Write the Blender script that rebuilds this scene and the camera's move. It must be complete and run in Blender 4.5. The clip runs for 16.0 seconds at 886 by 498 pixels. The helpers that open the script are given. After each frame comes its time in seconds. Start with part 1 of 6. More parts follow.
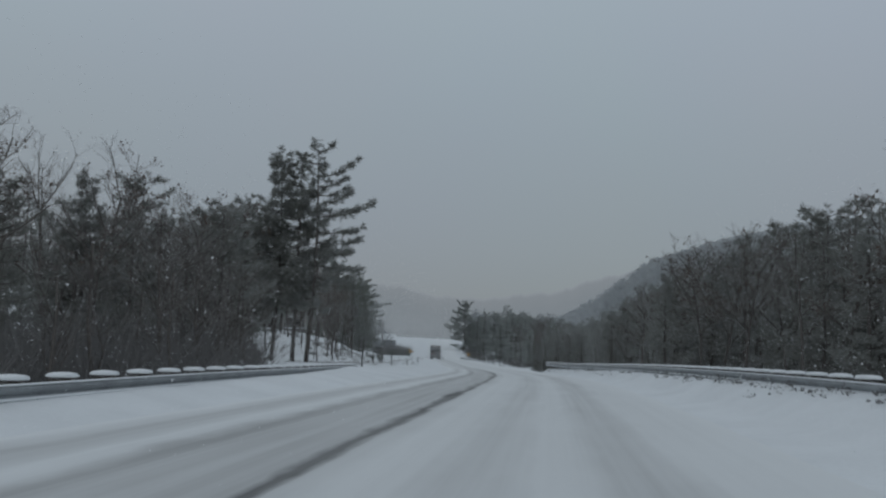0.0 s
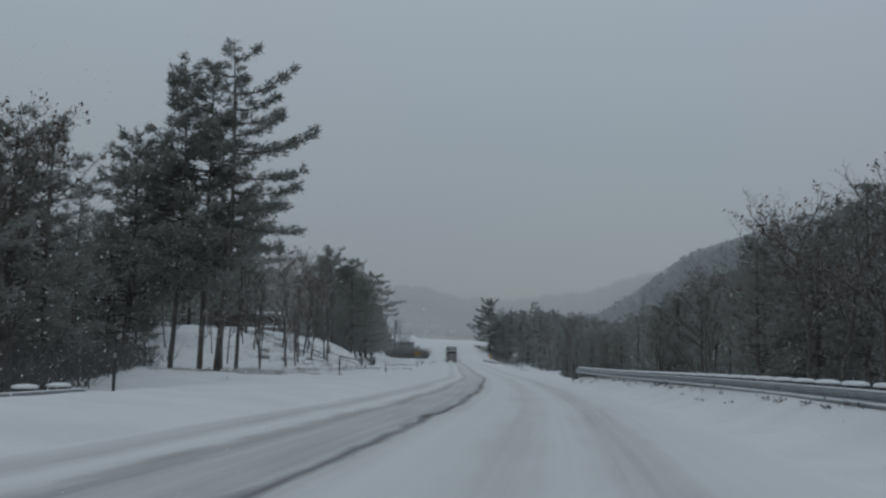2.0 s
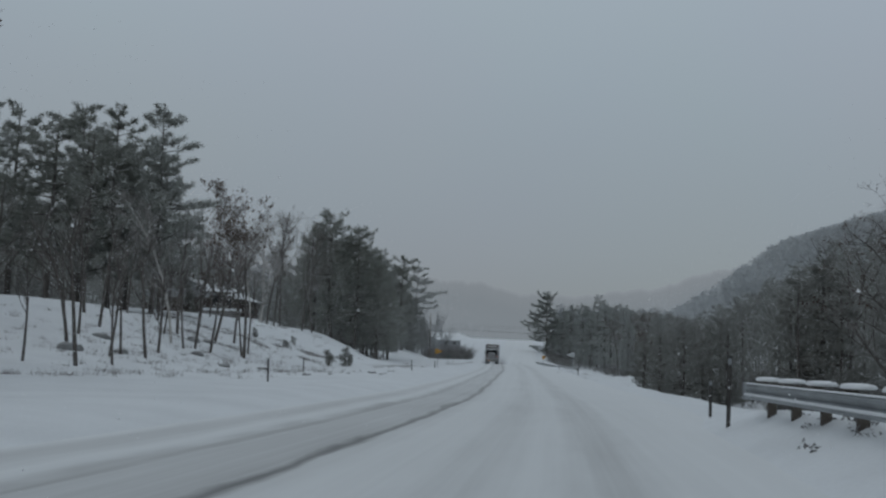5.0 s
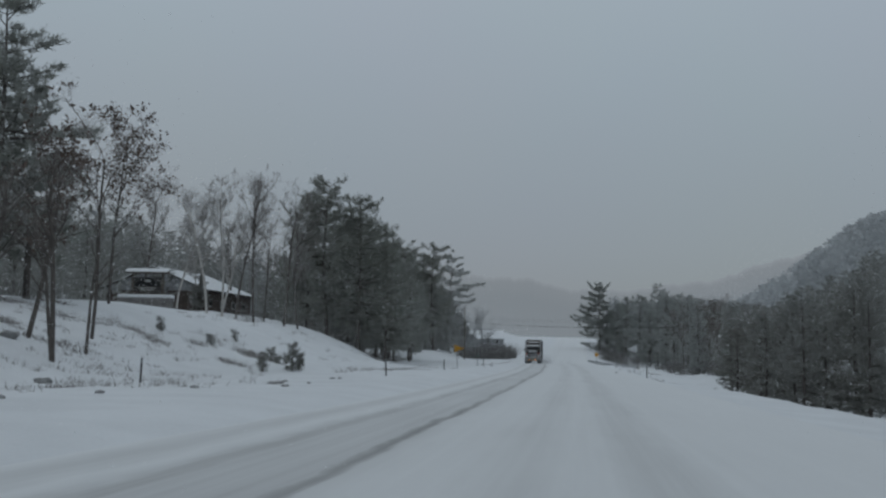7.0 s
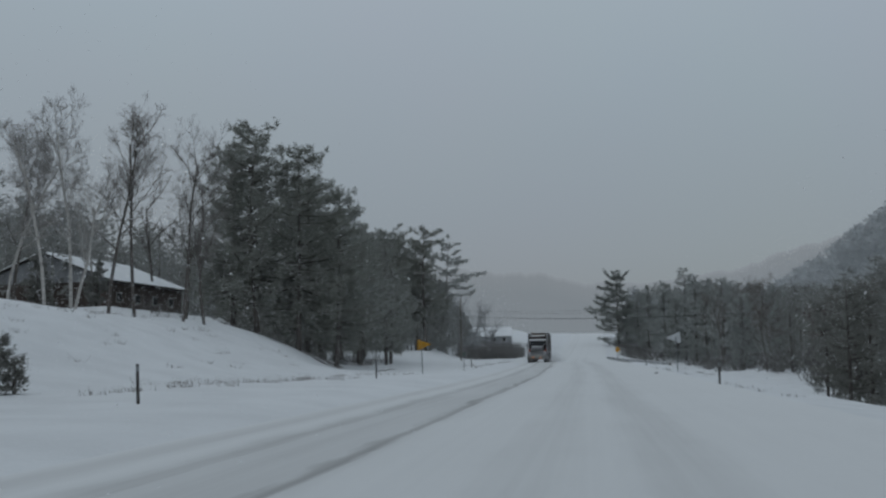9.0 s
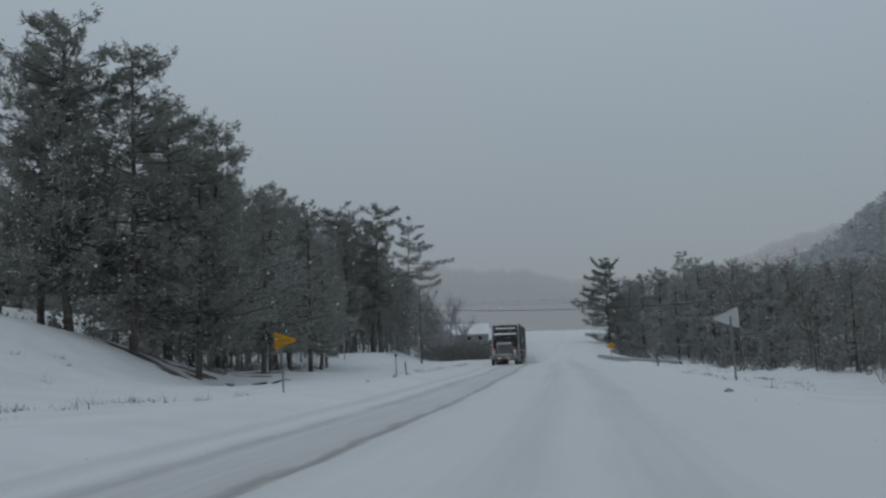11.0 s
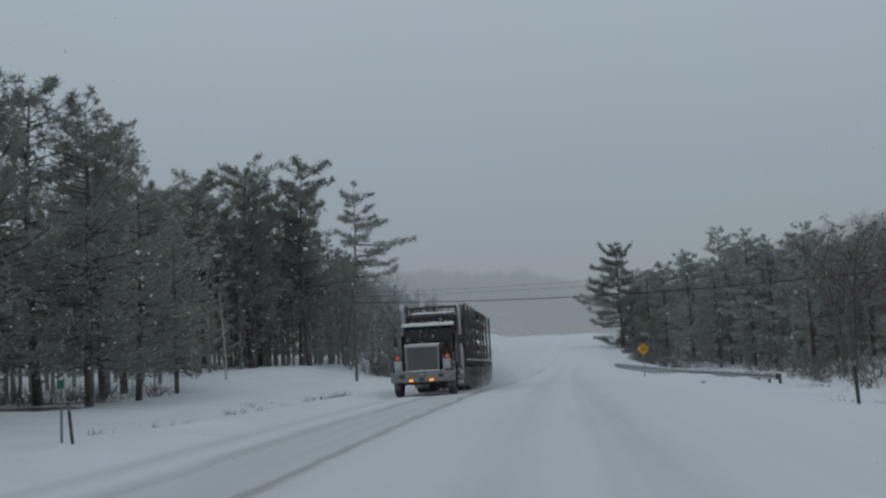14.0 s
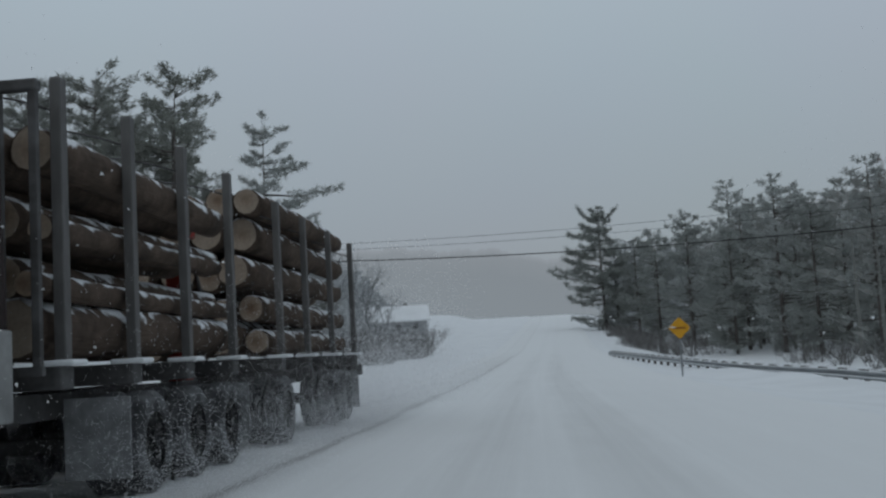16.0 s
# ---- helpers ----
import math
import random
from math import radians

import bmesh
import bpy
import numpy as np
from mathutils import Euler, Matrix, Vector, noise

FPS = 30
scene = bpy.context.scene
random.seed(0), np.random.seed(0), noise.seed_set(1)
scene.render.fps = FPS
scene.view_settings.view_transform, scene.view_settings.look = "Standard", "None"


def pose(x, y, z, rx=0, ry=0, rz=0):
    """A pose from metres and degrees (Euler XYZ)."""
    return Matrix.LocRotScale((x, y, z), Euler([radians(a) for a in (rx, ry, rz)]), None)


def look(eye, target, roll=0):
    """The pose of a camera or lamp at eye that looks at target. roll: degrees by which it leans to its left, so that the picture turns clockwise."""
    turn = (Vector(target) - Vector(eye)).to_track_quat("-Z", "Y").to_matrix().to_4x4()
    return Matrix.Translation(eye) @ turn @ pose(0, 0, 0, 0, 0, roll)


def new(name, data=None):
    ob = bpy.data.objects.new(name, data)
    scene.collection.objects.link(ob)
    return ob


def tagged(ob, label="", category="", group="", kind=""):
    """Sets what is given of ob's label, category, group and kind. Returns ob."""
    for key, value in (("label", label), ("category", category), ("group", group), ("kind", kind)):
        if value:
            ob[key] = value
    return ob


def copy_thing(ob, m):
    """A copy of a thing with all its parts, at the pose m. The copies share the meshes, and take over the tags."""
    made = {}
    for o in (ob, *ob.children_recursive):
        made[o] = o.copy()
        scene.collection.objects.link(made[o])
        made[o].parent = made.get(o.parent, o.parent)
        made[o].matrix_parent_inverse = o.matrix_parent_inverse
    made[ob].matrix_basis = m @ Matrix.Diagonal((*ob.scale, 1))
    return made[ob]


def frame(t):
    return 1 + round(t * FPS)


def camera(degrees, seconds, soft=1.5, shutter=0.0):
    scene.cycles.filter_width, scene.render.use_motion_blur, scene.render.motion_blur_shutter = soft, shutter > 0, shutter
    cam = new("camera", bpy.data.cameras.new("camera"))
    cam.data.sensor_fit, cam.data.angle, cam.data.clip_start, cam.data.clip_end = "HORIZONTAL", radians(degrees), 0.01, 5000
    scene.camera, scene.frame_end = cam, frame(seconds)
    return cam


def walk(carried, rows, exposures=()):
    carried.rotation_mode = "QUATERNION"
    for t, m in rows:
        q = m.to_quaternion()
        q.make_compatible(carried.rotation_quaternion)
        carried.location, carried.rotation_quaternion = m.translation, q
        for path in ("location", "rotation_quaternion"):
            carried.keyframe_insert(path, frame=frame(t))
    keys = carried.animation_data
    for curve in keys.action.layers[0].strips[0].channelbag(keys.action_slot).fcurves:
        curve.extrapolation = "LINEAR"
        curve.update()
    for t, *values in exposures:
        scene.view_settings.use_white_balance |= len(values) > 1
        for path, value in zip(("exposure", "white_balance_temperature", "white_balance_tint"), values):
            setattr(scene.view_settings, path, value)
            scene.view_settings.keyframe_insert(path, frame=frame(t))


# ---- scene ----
cam = camera(45.4, 16.0, soft=2.4)
# seconds, eye, yaw to the left, pitch up, roll
ROWS = [
    (0.0, 0.00, -0.00, 1.22, 0.21, 5.77, 2.04),
    (0.5, 0.99, 10.14, 1.31, 0.58, 5.80, 1.98),
    (1.0, 2.03, 20.19, 1.37, 0.98, 5.80, 1.65),
    (1.5, 3.06, 30.16, 1.39, 1.37, 5.87, 1.71),
    (2.0, 4.02, 40.05, 1.40, 1.90, 5.85, 1.52),
    (2.5, 4.89, 49.88, 1.38, 2.36, 5.84, 1.38),
    (3.0, 5.64, 59.64, 1.35, 2.93, 5.85, 1.48),
    (3.5, 6.28, 69.34, 1.31, 3.47, 5.83, 1.49),
    (4.0, 6.79, 78.99, 1.25, 4.01, 5.83, 1.82),
    (6.5, 7.70, 126.59, 0.95, 7.54, 5.90, 1.34),
    (7.0, 7.65, 136.02, 0.90, 8.09, 5.89, 0.83),
    (7.5, 7.56, 145.42, 0.85, 8.46, 5.85, 0.16),
    (8.0, 7.44, 154.80, 0.82, 8.69, 5.88, -0.49),
    (8.5, 7.30, 164.18, 0.79, 8.88, 5.95, -0.82),
    (9.0, 7.15, 173.54, 0.78, 8.83, 5.99, -0.89),
    (9.5, 7.00, 182.90, 0.77, 8.57, 5.98, -1.06),
    (12.0, 6.15, 229.77, 0.93, 7.97, 6.09, -2.39),
    (12.5, 5.93, 239.18, 0.99, 7.99, 6.19, -2.28),
    (13.0, 5.68, 248.62, 1.06, 8.03, 6.27, -2.21),
    (13.5, 5.38, 258.08, 1.14, 8.15, 6.37, -2.78),
    (14.0, 5.05, 267.57, 1.22, 8.16, 6.56, -3.16),
    (14.5, 4.68, 277.09, 1.30, 7.86, 6.15, -3.08),
    (15.0, 4.28, 286.65, 1.39, 7.31, 5.84, -2.95),
    (15.5, 3.88, 296.24, 1.47, 6.91, 5.64, -2.81),
    (16.0, 3.50, 305.88, 1.56, 6.67, 5.63, -3.36),
]
walk(cam, [(t, pose(x, y, z, 90 + pitch, 0, yaw) @ pose(0, 0, 0, 0, 0, roll)) for t, x, y, z, yaw, pitch, roll in ROWS],
     exposures=[(0, 0.02), (9, 0.03), (12, 0.08), (15, 0.16), (16, 0.20)])

# ---- light: an overcast snow sky, brighter overhead than at the horizon ----
SKY_STRENGTH = 1.0
world = bpy.data.worlds.new("world")
scene.world = world
world.use_nodes = True
wn, wl = world.node_tree.nodes, world.node_tree.links
wn.clear()
w_out = wn.new("ShaderNodeOutputWorld")
w_bg = wn.new("ShaderNodeBackground")
w_co = wn.new("ShaderNodeTexCoord")
w_sep = wn.new("ShaderNodeSeparateXYZ")
w_ramp = wn.new("ShaderNodeValToRGB")
w_sky = wn.new("ShaderNodeTexSky")
w_sky.sky_type, w_sky.sun_disc = "NISHITA", False
w_sky.sun_elevation, w_sky.sun_rotation = radians(40), radians(200)
w_cl = wn.new("ShaderNodeTexNoise")
w_cl.inputs["Scale"].default_value, w_cl.inputs["Detail"].default_value = 2.2, 3
w_mul = wn.new("ShaderNodeMix")
w_mul.data_type, w_mul.blend_type = "RGBA", "MULTIPLY"
w_mul.inputs["Factor"].default_value = 0.10
w_mix = wn.new("ShaderNodeMix")
w_mix.data_type = "RGBA"
w_mix.inputs["Factor"].default_value = 0.006
for i, (p, c) in enumerate([(0.0, (0.197, 0.214, 0.232, 1)), (0.10, (0.245, 0.273, 0.301, 1)), (0.34, (0.330, 0.384, 0.436, 1)), (1.0, (0.378, 0.432, 0.482, 1))]):
    e = w_ramp.color_ramp.elements[i] if i < 2 else w_ramp.color_ramp.elements.new(p)
    e.position, e.color = p, c
wl.new(w_co.outputs["Generated"], w_sep.inputs[0])
wl.new(w_sep.outputs["Z"], w_ramp.inputs[0])
wl.new(w_co.outputs["Generated"], w_cl.inputs["Vector"])
wl.new(w_ramp.outputs[0], w_mul.inputs[6])
wl.new(w_cl.outputs[1], w_mul.inputs[7])
wl.new(w_mul.outputs[2], w_mix.inputs[6])
wl.new(w_sky.outputs[0], w_mix.inputs[7])
wl.new(w_mix.outputs[2], w_bg.inputs[0])
w_bg.inputs[1].default_value = SKY_STRENGTH
wl.new(w_bg.outputs[0], w_out.inputs[0])

sun_data = bpy.data.lights.new("sun", "SUN")
sun_data.energy, sun_data.angle, sun_data.color = 0.12, radians(40), (1.0, 0.98, 0.95)
sun = new("sun", sun_data)
sun.matrix_world = look((0, 0, 100), (25, 60, 0))

# ---- materials ----
def material(name, color, rough=0.8, metal=0.0, vary=0.15, scale=3.0, grain=40.0, bump=0.0, spec=0.3, second=None, amount=0.5):
    """A procedural surface: two scales of noise in the colour, an optional second colour in patches, and fine relief."""
    m = bpy.data.materials.new(name)
    m.use_nodes = True
    n, l = m.node_tree.nodes, m.node_tree.links
    b = n["Principled BSDF"]
    b.inputs["Roughness"].default_value, b.inputs["Metallic"].default_value = rough, metal
    b.inputs["Specular IOR Level"].default_value = spec
    co = n.new("ShaderNodeTexCoord")
    big = n.new("ShaderNodeTexNoise")
    big.inputs["Scale"].default_value, big.inputs["Detail"].default_value = scale, 4
    fine = n.new("ShaderNodeTexNoise")
    fine.inputs["Scale"].default_value, fine.inputs["Detail"].default_value = grain, 3
    for t in (big, fine):
        l.new(co.outputs["Object"], t.inputs["Vector"])
    ramp = n.new("ShaderNodeValToRGB")
    c2 = second if second else tuple(c * (1 - 1.6 * vary) for c in color)
    ramp.color_ramp.elements[0].color, ramp.color_ramp.elements[1].color = (*c2, 1), (*color, 1)
    ramp.color_ramp.elements[0].position, ramp.color_ramp.elements[1].position = amount - 0.16, amount + 0.12
    l.new(big.outputs[0], ramp.inputs[0])
    mix = n.new("ShaderNodeMix")
    mix.data_type, mix.blend_type = "RGBA", "MULTIPLY"
    mix.inputs["Factor"].default_value = min(1.0, vary * 2.5)
    l.new(ramp.outputs[0], mix.inputs[6])
    l.new(fine.outputs[0], mix.inputs[7])
    gain = n.new("ShaderNodeMix")
    gain.data_type, gain.blend_type = "RGBA", "ADD"
    gain.inputs["Factor"].default_value = min(1.0, vary * 1.6)
    l.new(mix.outputs[2], gain.inputs[6])
    gain.inputs[7].default_value = (*[c * 0.5 for c in color], 1)
    l.new(gain.outputs[2], b.inputs["Base Color"])
    if bump:
        bp = n.new("ShaderNodeBump")
        bp.inputs["Strength"].default_value, bp.inputs["Distance"].default_value = bump, 0.05
        l.new(fine.outputs[0], bp.inputs["Height"])
        l.new(bp.outputs[0], b.inputs["Normal"])
    return m


def whitened(name, color, white_mix, rough=0.85, dark=None, scale=0.8):
    """Foliage or bark with white mixed into its colour for lying snow and, on foliage, for haze; more on what faces up
    and on some plants.
    """
    m = material(name, color, rough, vary=0.25, scale=scale, grain=6.0, spec=0.15, second=dark)
    n, l = m.node_tree.nodes, m.node_tree.links
    b = n["Principled BSDF"]
    base = b.inputs["Base Color"].links[0].from_socket
    geo, sep, info = n.new("ShaderNodeNewGeometry"), n.new("ShaderNodeSeparateXYZ"), n.new("ShaderNodeObjectInfo")
    ab, noi, co = n.new("ShaderNodeMath"), n.new("ShaderNodeTexNoise"), n.new("ShaderNodeTexCoord")
    noi.inputs["Scale"].default_value = 1.7
    l.new(co.outputs["Object"], noi.inputs["Vector"])
    ab.operation = "ABSOLUTE"
    l.new(geo.outputs["True Normal"], sep.inputs[0])
    l.new(sep.outputs["Z"], ab.inputs[0])
    facing, patchy, mul = n.new("ShaderNodeMath"), n.new("ShaderNodeMath"), n.new("ShaderNodeMath")
    facing.operation = patchy.operation = "MULTIPLY_ADD"
    facing.inputs[1].default_value, facing.inputs[2].default_value = 0.20, 0.7
    patchy.inputs[1].default_value, patchy.inputs[2].default_value = 0.4, 0.75
    l.new(ab.outputs[0], facing.inputs[0])
    l.new(noi.outputs[0], patchy.inputs[0])
    mul.operation = "MULTIPLY"
    l.new(facing.outputs[0], mul.inputs[0])
    l.new(patchy.outputs[0], mul.inputs[1])
    ran = n.new("ShaderNodeMath")
    ran.operation = "MULTIPLY_ADD"
    ran.inputs[1].default_value, ran.inputs[2].default_value = 0.5, 0.75
    l.new(info.outputs["Random"], ran.inputs[0])
    mul2 = n.new("ShaderNodeMath")
    mul2.operation = "MULTIPLY"
    l.new(mul.outputs[0], mul2.inputs[0])
    l.new(ran.outputs[0], mul2.inputs[1])
    amt = n.new("ShaderNodeMath")
    amt.operation, amt.use_clamp = "MULTIPLY", True
    l.new(mul2.outputs[0], amt.inputs[0])
    amt.inputs[1].default_value = white_mix
    mix = n.new("ShaderNodeMix")
    mix.data_type = "RGBA"
    l.new(amt.outputs[0], mix.inputs["Factor"])
    l.new(base, mix.inputs[6])
    mix.inputs[7].default_value = (0.78, 0.80, 0.80, 1)
    l.new(mix.outputs[2], b.inputs["Base Color"])
    # thin sprays of needles and twigs let half of the sky's light through
    thin, both = n.new("ShaderNodeBsdfTranslucent"), n.new("ShaderNodeMixShader")
    both.inputs[0].default_value = 0.5
    l.new(mix.outputs[2], thin.inputs[0])
    l.new(b.outputs[0], both.inputs[1])
    l.new(thin.outputs[0], both.inputs[2])
    l.new(both.outputs[0], n["Material Output"].inputs["Surface"])
    return m


def snow_material(name, color, lumps=0.35):
    m = material(name, color, 0.75, vary=0.05, scale=0.35, grain=14.0, bump=0.25, spec=0.2)
    n, l = m.node_tree.nodes, m.node_tree.links
    b = n["Principled BSDF"]
    co, big, bp = n.new("ShaderNodeTexCoord"), n.new("ShaderNodeTexNoise"), n.new("ShaderNodeBump")
    big.inputs["Scale"].default_value, big.inputs["Detail"].default_value = 1.1, 5
    l.new(co.outputs["Object"], big.inputs["Vector"])
    bp.inputs["Strength"].default_value, bp.inputs["Distance"].default_value = lumps, 0.35
    l.new(big.outputs[0], bp.inputs["Height"])
    if b.inputs["Normal"].links:
        l.new(b.inputs["Normal"].links[0].from_socket, bp.inputs["Normal"])
    l.new(bp.outputs[0], b.inputs["Normal"])
    return m


def road_material():
    """Packed snow with slush-dark wheel tracks; u is metres right of the driven line, v metres along the road."""
    m = bpy.data.materials.new("packed_snow_road")
    m.use_nodes = True
    n, l = m.node_tree.nodes, m.node_tree.links
    b = n["Principled BSDF"]
    b.inputs["Roughness"].default_value, b.inputs["Specular IOR Level"].default_value = 0.7, 0.25
    uv = n.new("ShaderNodeUVMap")
    uv.uv_map = "road"

    def noise_at(su, sv, scale, detail=4):
        mp, t = n.new("ShaderNodeMapping"), n.new("ShaderNodeTexNoise")
        mp.inputs["Scale"].default_value = (su, sv, 1)
        t.inputs["Scale"].default_value, t.inputs["Detail"].default_value = scale, detail
        l.new(uv.outputs[0], mp.inputs[0])
        l.new(mp.outputs[0], t.inputs["Vector"])
        return t.outputs[0]

    def maths(op, a, c, d=None, clamp=False):
        k = n.new("ShaderNodeMath")
        k.operation, k.use_clamp = op, clamp
        for i, v in enumerate((a, c, d)):
            if v is None:
                continue
            if isinstance(v, (int, float)):
                k.inputs[i].default_value = v
            else:
                l.new(v, k.inputs[i])
        return k.outputs[0]

    sep = n.new("ShaderNodeSeparateXYZ")
    l.new(uv.outputs[0], sep.inputs[0])
    wander = maths("MULTIPLY_ADD", noise_at(0.0, 0.06, 1.0, 2), 0.5, -0.25)
    ragged = maths("MULTIPLY_ADD", noise_at(1.6, 0.35, 1.0), 0.5, -0.25)
    u = maths("ADD", maths("ADD", sep.outputs["X"], wander), ragged)

    def band(centre, half, soft):
        d = maths("ABSOLUTE", maths("SUBTRACT", u, centre), None)
        return maths("MULTIPLY_ADD", maths("SUBTRACT", d, half), -1.0 / soft, 1.0, True)

    streak = noise_at(5.0, 0.05, 1.0, 5)
    patch = noise_at(0.5, 0.12, 1.0, 4)
    dark = maths("MULTIPLY", band(-3.05, 0.04, 0.22), 0.86)
    dark = maths("MAXIMUM", dark, maths("MULTIPLY", band(-4.75, 0.10, 0.36), 0.50))
    dark = maths("MAXIMUM", dark, maths("MULTIPLY", band(-3.9, 0.6, 1.0), 0.32))
    dark = maths("MAXIMUM", dark, maths("MULTIPLY", band(-6.0, 0.10, 0.6), 0.27))
    dark = maths("MAXIMUM", dark, maths("MULTIPLY", band(0.95, 0.22, 0.5), 0.16))
    dark = maths("MAXIMUM", dark, maths("MULTIPLY", band(-0.75, 0.15, 0.5), 0.12))
    lane = maths("MULTIPLY", band(0.0, 2.0, 2.2), 0.105)
    dark = maths("ADD", dark, lane)
    dark = maths("MULTIPLY", dark, maths("MULTIPLY_ADD", streak, 1.1, 0.40))
    dark = maths("MULTIPLY", dark, maths("MULTIPLY_ADD", patch, 0.9, 0.5), None, True)
    newer = maths("MULTIPLY_ADD", maths("SUBTRACT", sep.outputs["Y"], 70.0), -1.0 / 110.0, 1.0, True)
    dark = maths("MULTIPLY", dark, maths("MULTIPLY_ADD", newer, 0.4, 0.6), None, True)
    # tracks fade up the far slope: haze put into the road colour
    haze_fade = maths("MULTIPLY_ADD", maths("SUBTRACT", sep.outputs["Y"], 330.0), -1.0 / 110.0, 1.0, True)
    dark = maths("MULTIPLY", dark, maths("MULTIPLY_ADD", haze_fade, 0.85, 0.15), None, True)
    ramp = n.new("ShaderNodeValToRGB")
    r = ramp.color_ramp
    r.elements[0].color, r.elements[1].color = (0.785, 0.80, 0.80, 1), (0.105, 0.105, 0.103, 1)
    r.elements.new(0.35).color = (0.50, 0.503, 0.498, 1)
    l.new(dark, ramp.inputs[0])
    l.new(ramp.outputs[0], b.inputs["Base Color"])
    bp = n.new("ShaderNodeBump")
    bp.inputs["Strength"].default_value, bp.inputs["Distance"].default_value = 0.22, 0.05
    l.new(maths("ADD", streak, noise_at(3.0, 1.5, 1.0)), bp.inputs["Height"])
    l.new(bp.outputs[0], b.inputs["Normal"])
    return m


SNOW = snow_material("fresh_snow", (0.805, 0.826, 0.838))
CAP_SNOW = snow_material("settled_snow", (0.84, 0.86, 0.87), 0.2)
ROAD = road_material()
NEEDLE = whitened("pine_needles", (0.152, 0.150, 0.118), 0.33)
# paler needle mixes for farther pines: dusting plus haze put into the colour
NEEDLE_DUSTED_HAZED = whitened("dusted_hazed_pine_needles", (0.195, 0.205, 0.155), 0.37)
NEEDLE_SNOWY_HAZED = whitened("snowy_hazed_pine_needles", (0.188, 0.208, 0.168), 0.53)
TWIG = whitened("bare_twigs", (0.205, 0.176, 0.158), 0.24)
# pale mixes for the farthest trees; haze is put into their colour
HAZE_PALE = whitened("haze_paled_foliage", (0.30, 0.31, 0.315), 0.50)
HAZE_PALEST = whitened("haze_paled_hill_foliage", (0.58, 0.60, 0.61), 0.7)
BRUSH = whitened("dark_brush", (0.120, 0.108, 0.10), 0.22)
# bark of those far trees, paled the same way for haze
HAZE_PALE_BARK = material("haze_paled_bark", (0.28, 0.285, 0.285), 0.9, vary=0.2, scale=1.5, grain=12.0)
BARK = material("dark_bark", (0.165, 0.148, 0.135), 0.95, vary=0.3, scale=2.0, grain=22.0, bump=0.4)
BIRCH = material("birch_bark", (0.52, 0.50, 0.47), 0.8, vary=0.2, scale=2.6, grain=18.0, second=(0.12, 0.11, 0.10), amount=0.36)
LEAF = whitened("withered_leaves", (0.115, 0.068, 0.045), 0.10)
STEEL = material("galvanised_steel", (0.36, 0.38, 0.39), 0.5, 0.55, vary=0.18, scale=1.2, grain=14.0)
WOOD_POST = material("weathered_timber", (0.16, 0.14, 0.12), 0.9, vary=0.25, scale=1.5, grain=30.0, bump=0.2)
POST_DARK = material("dark_marker_post", (0.09, 0.085, 0.08), 0.8, vary=0.2)
SIGN_YELLOW = material("yellow_sign_sheet", (0.66, 0.33, 0.02), 0.45, vary=0.08, scale=2.0)
SIGN_BACK = material("bare_aluminium_sheet", (0.62, 0.64, 0.65), 0.45, 0.35, vary=0.08, scale=2.0)
BLACK = material("black_paint", (0.02, 0.02, 0.02), 0.5, vary=0.1)
BROWN_WALL = material("brown_board_wall", (0.115, 0.092, 0.080), 0.85, vary=0.25, scale=1.0, grain=12.0)
TRIM = material("pale_trim", (0.5, 0.5, 0.48), 0.7, vary=0.1)
GLASS_DARK = material("dark_window_glass", (0.014, 0.016, 0.018), 0.08, vary=0.05, spec=0.45)
STONE = material("grey_stone", (0.26, 0.25, 0.24), 0.9, vary=0.25, scale=2.0, grain=18.0, bump=0.3)

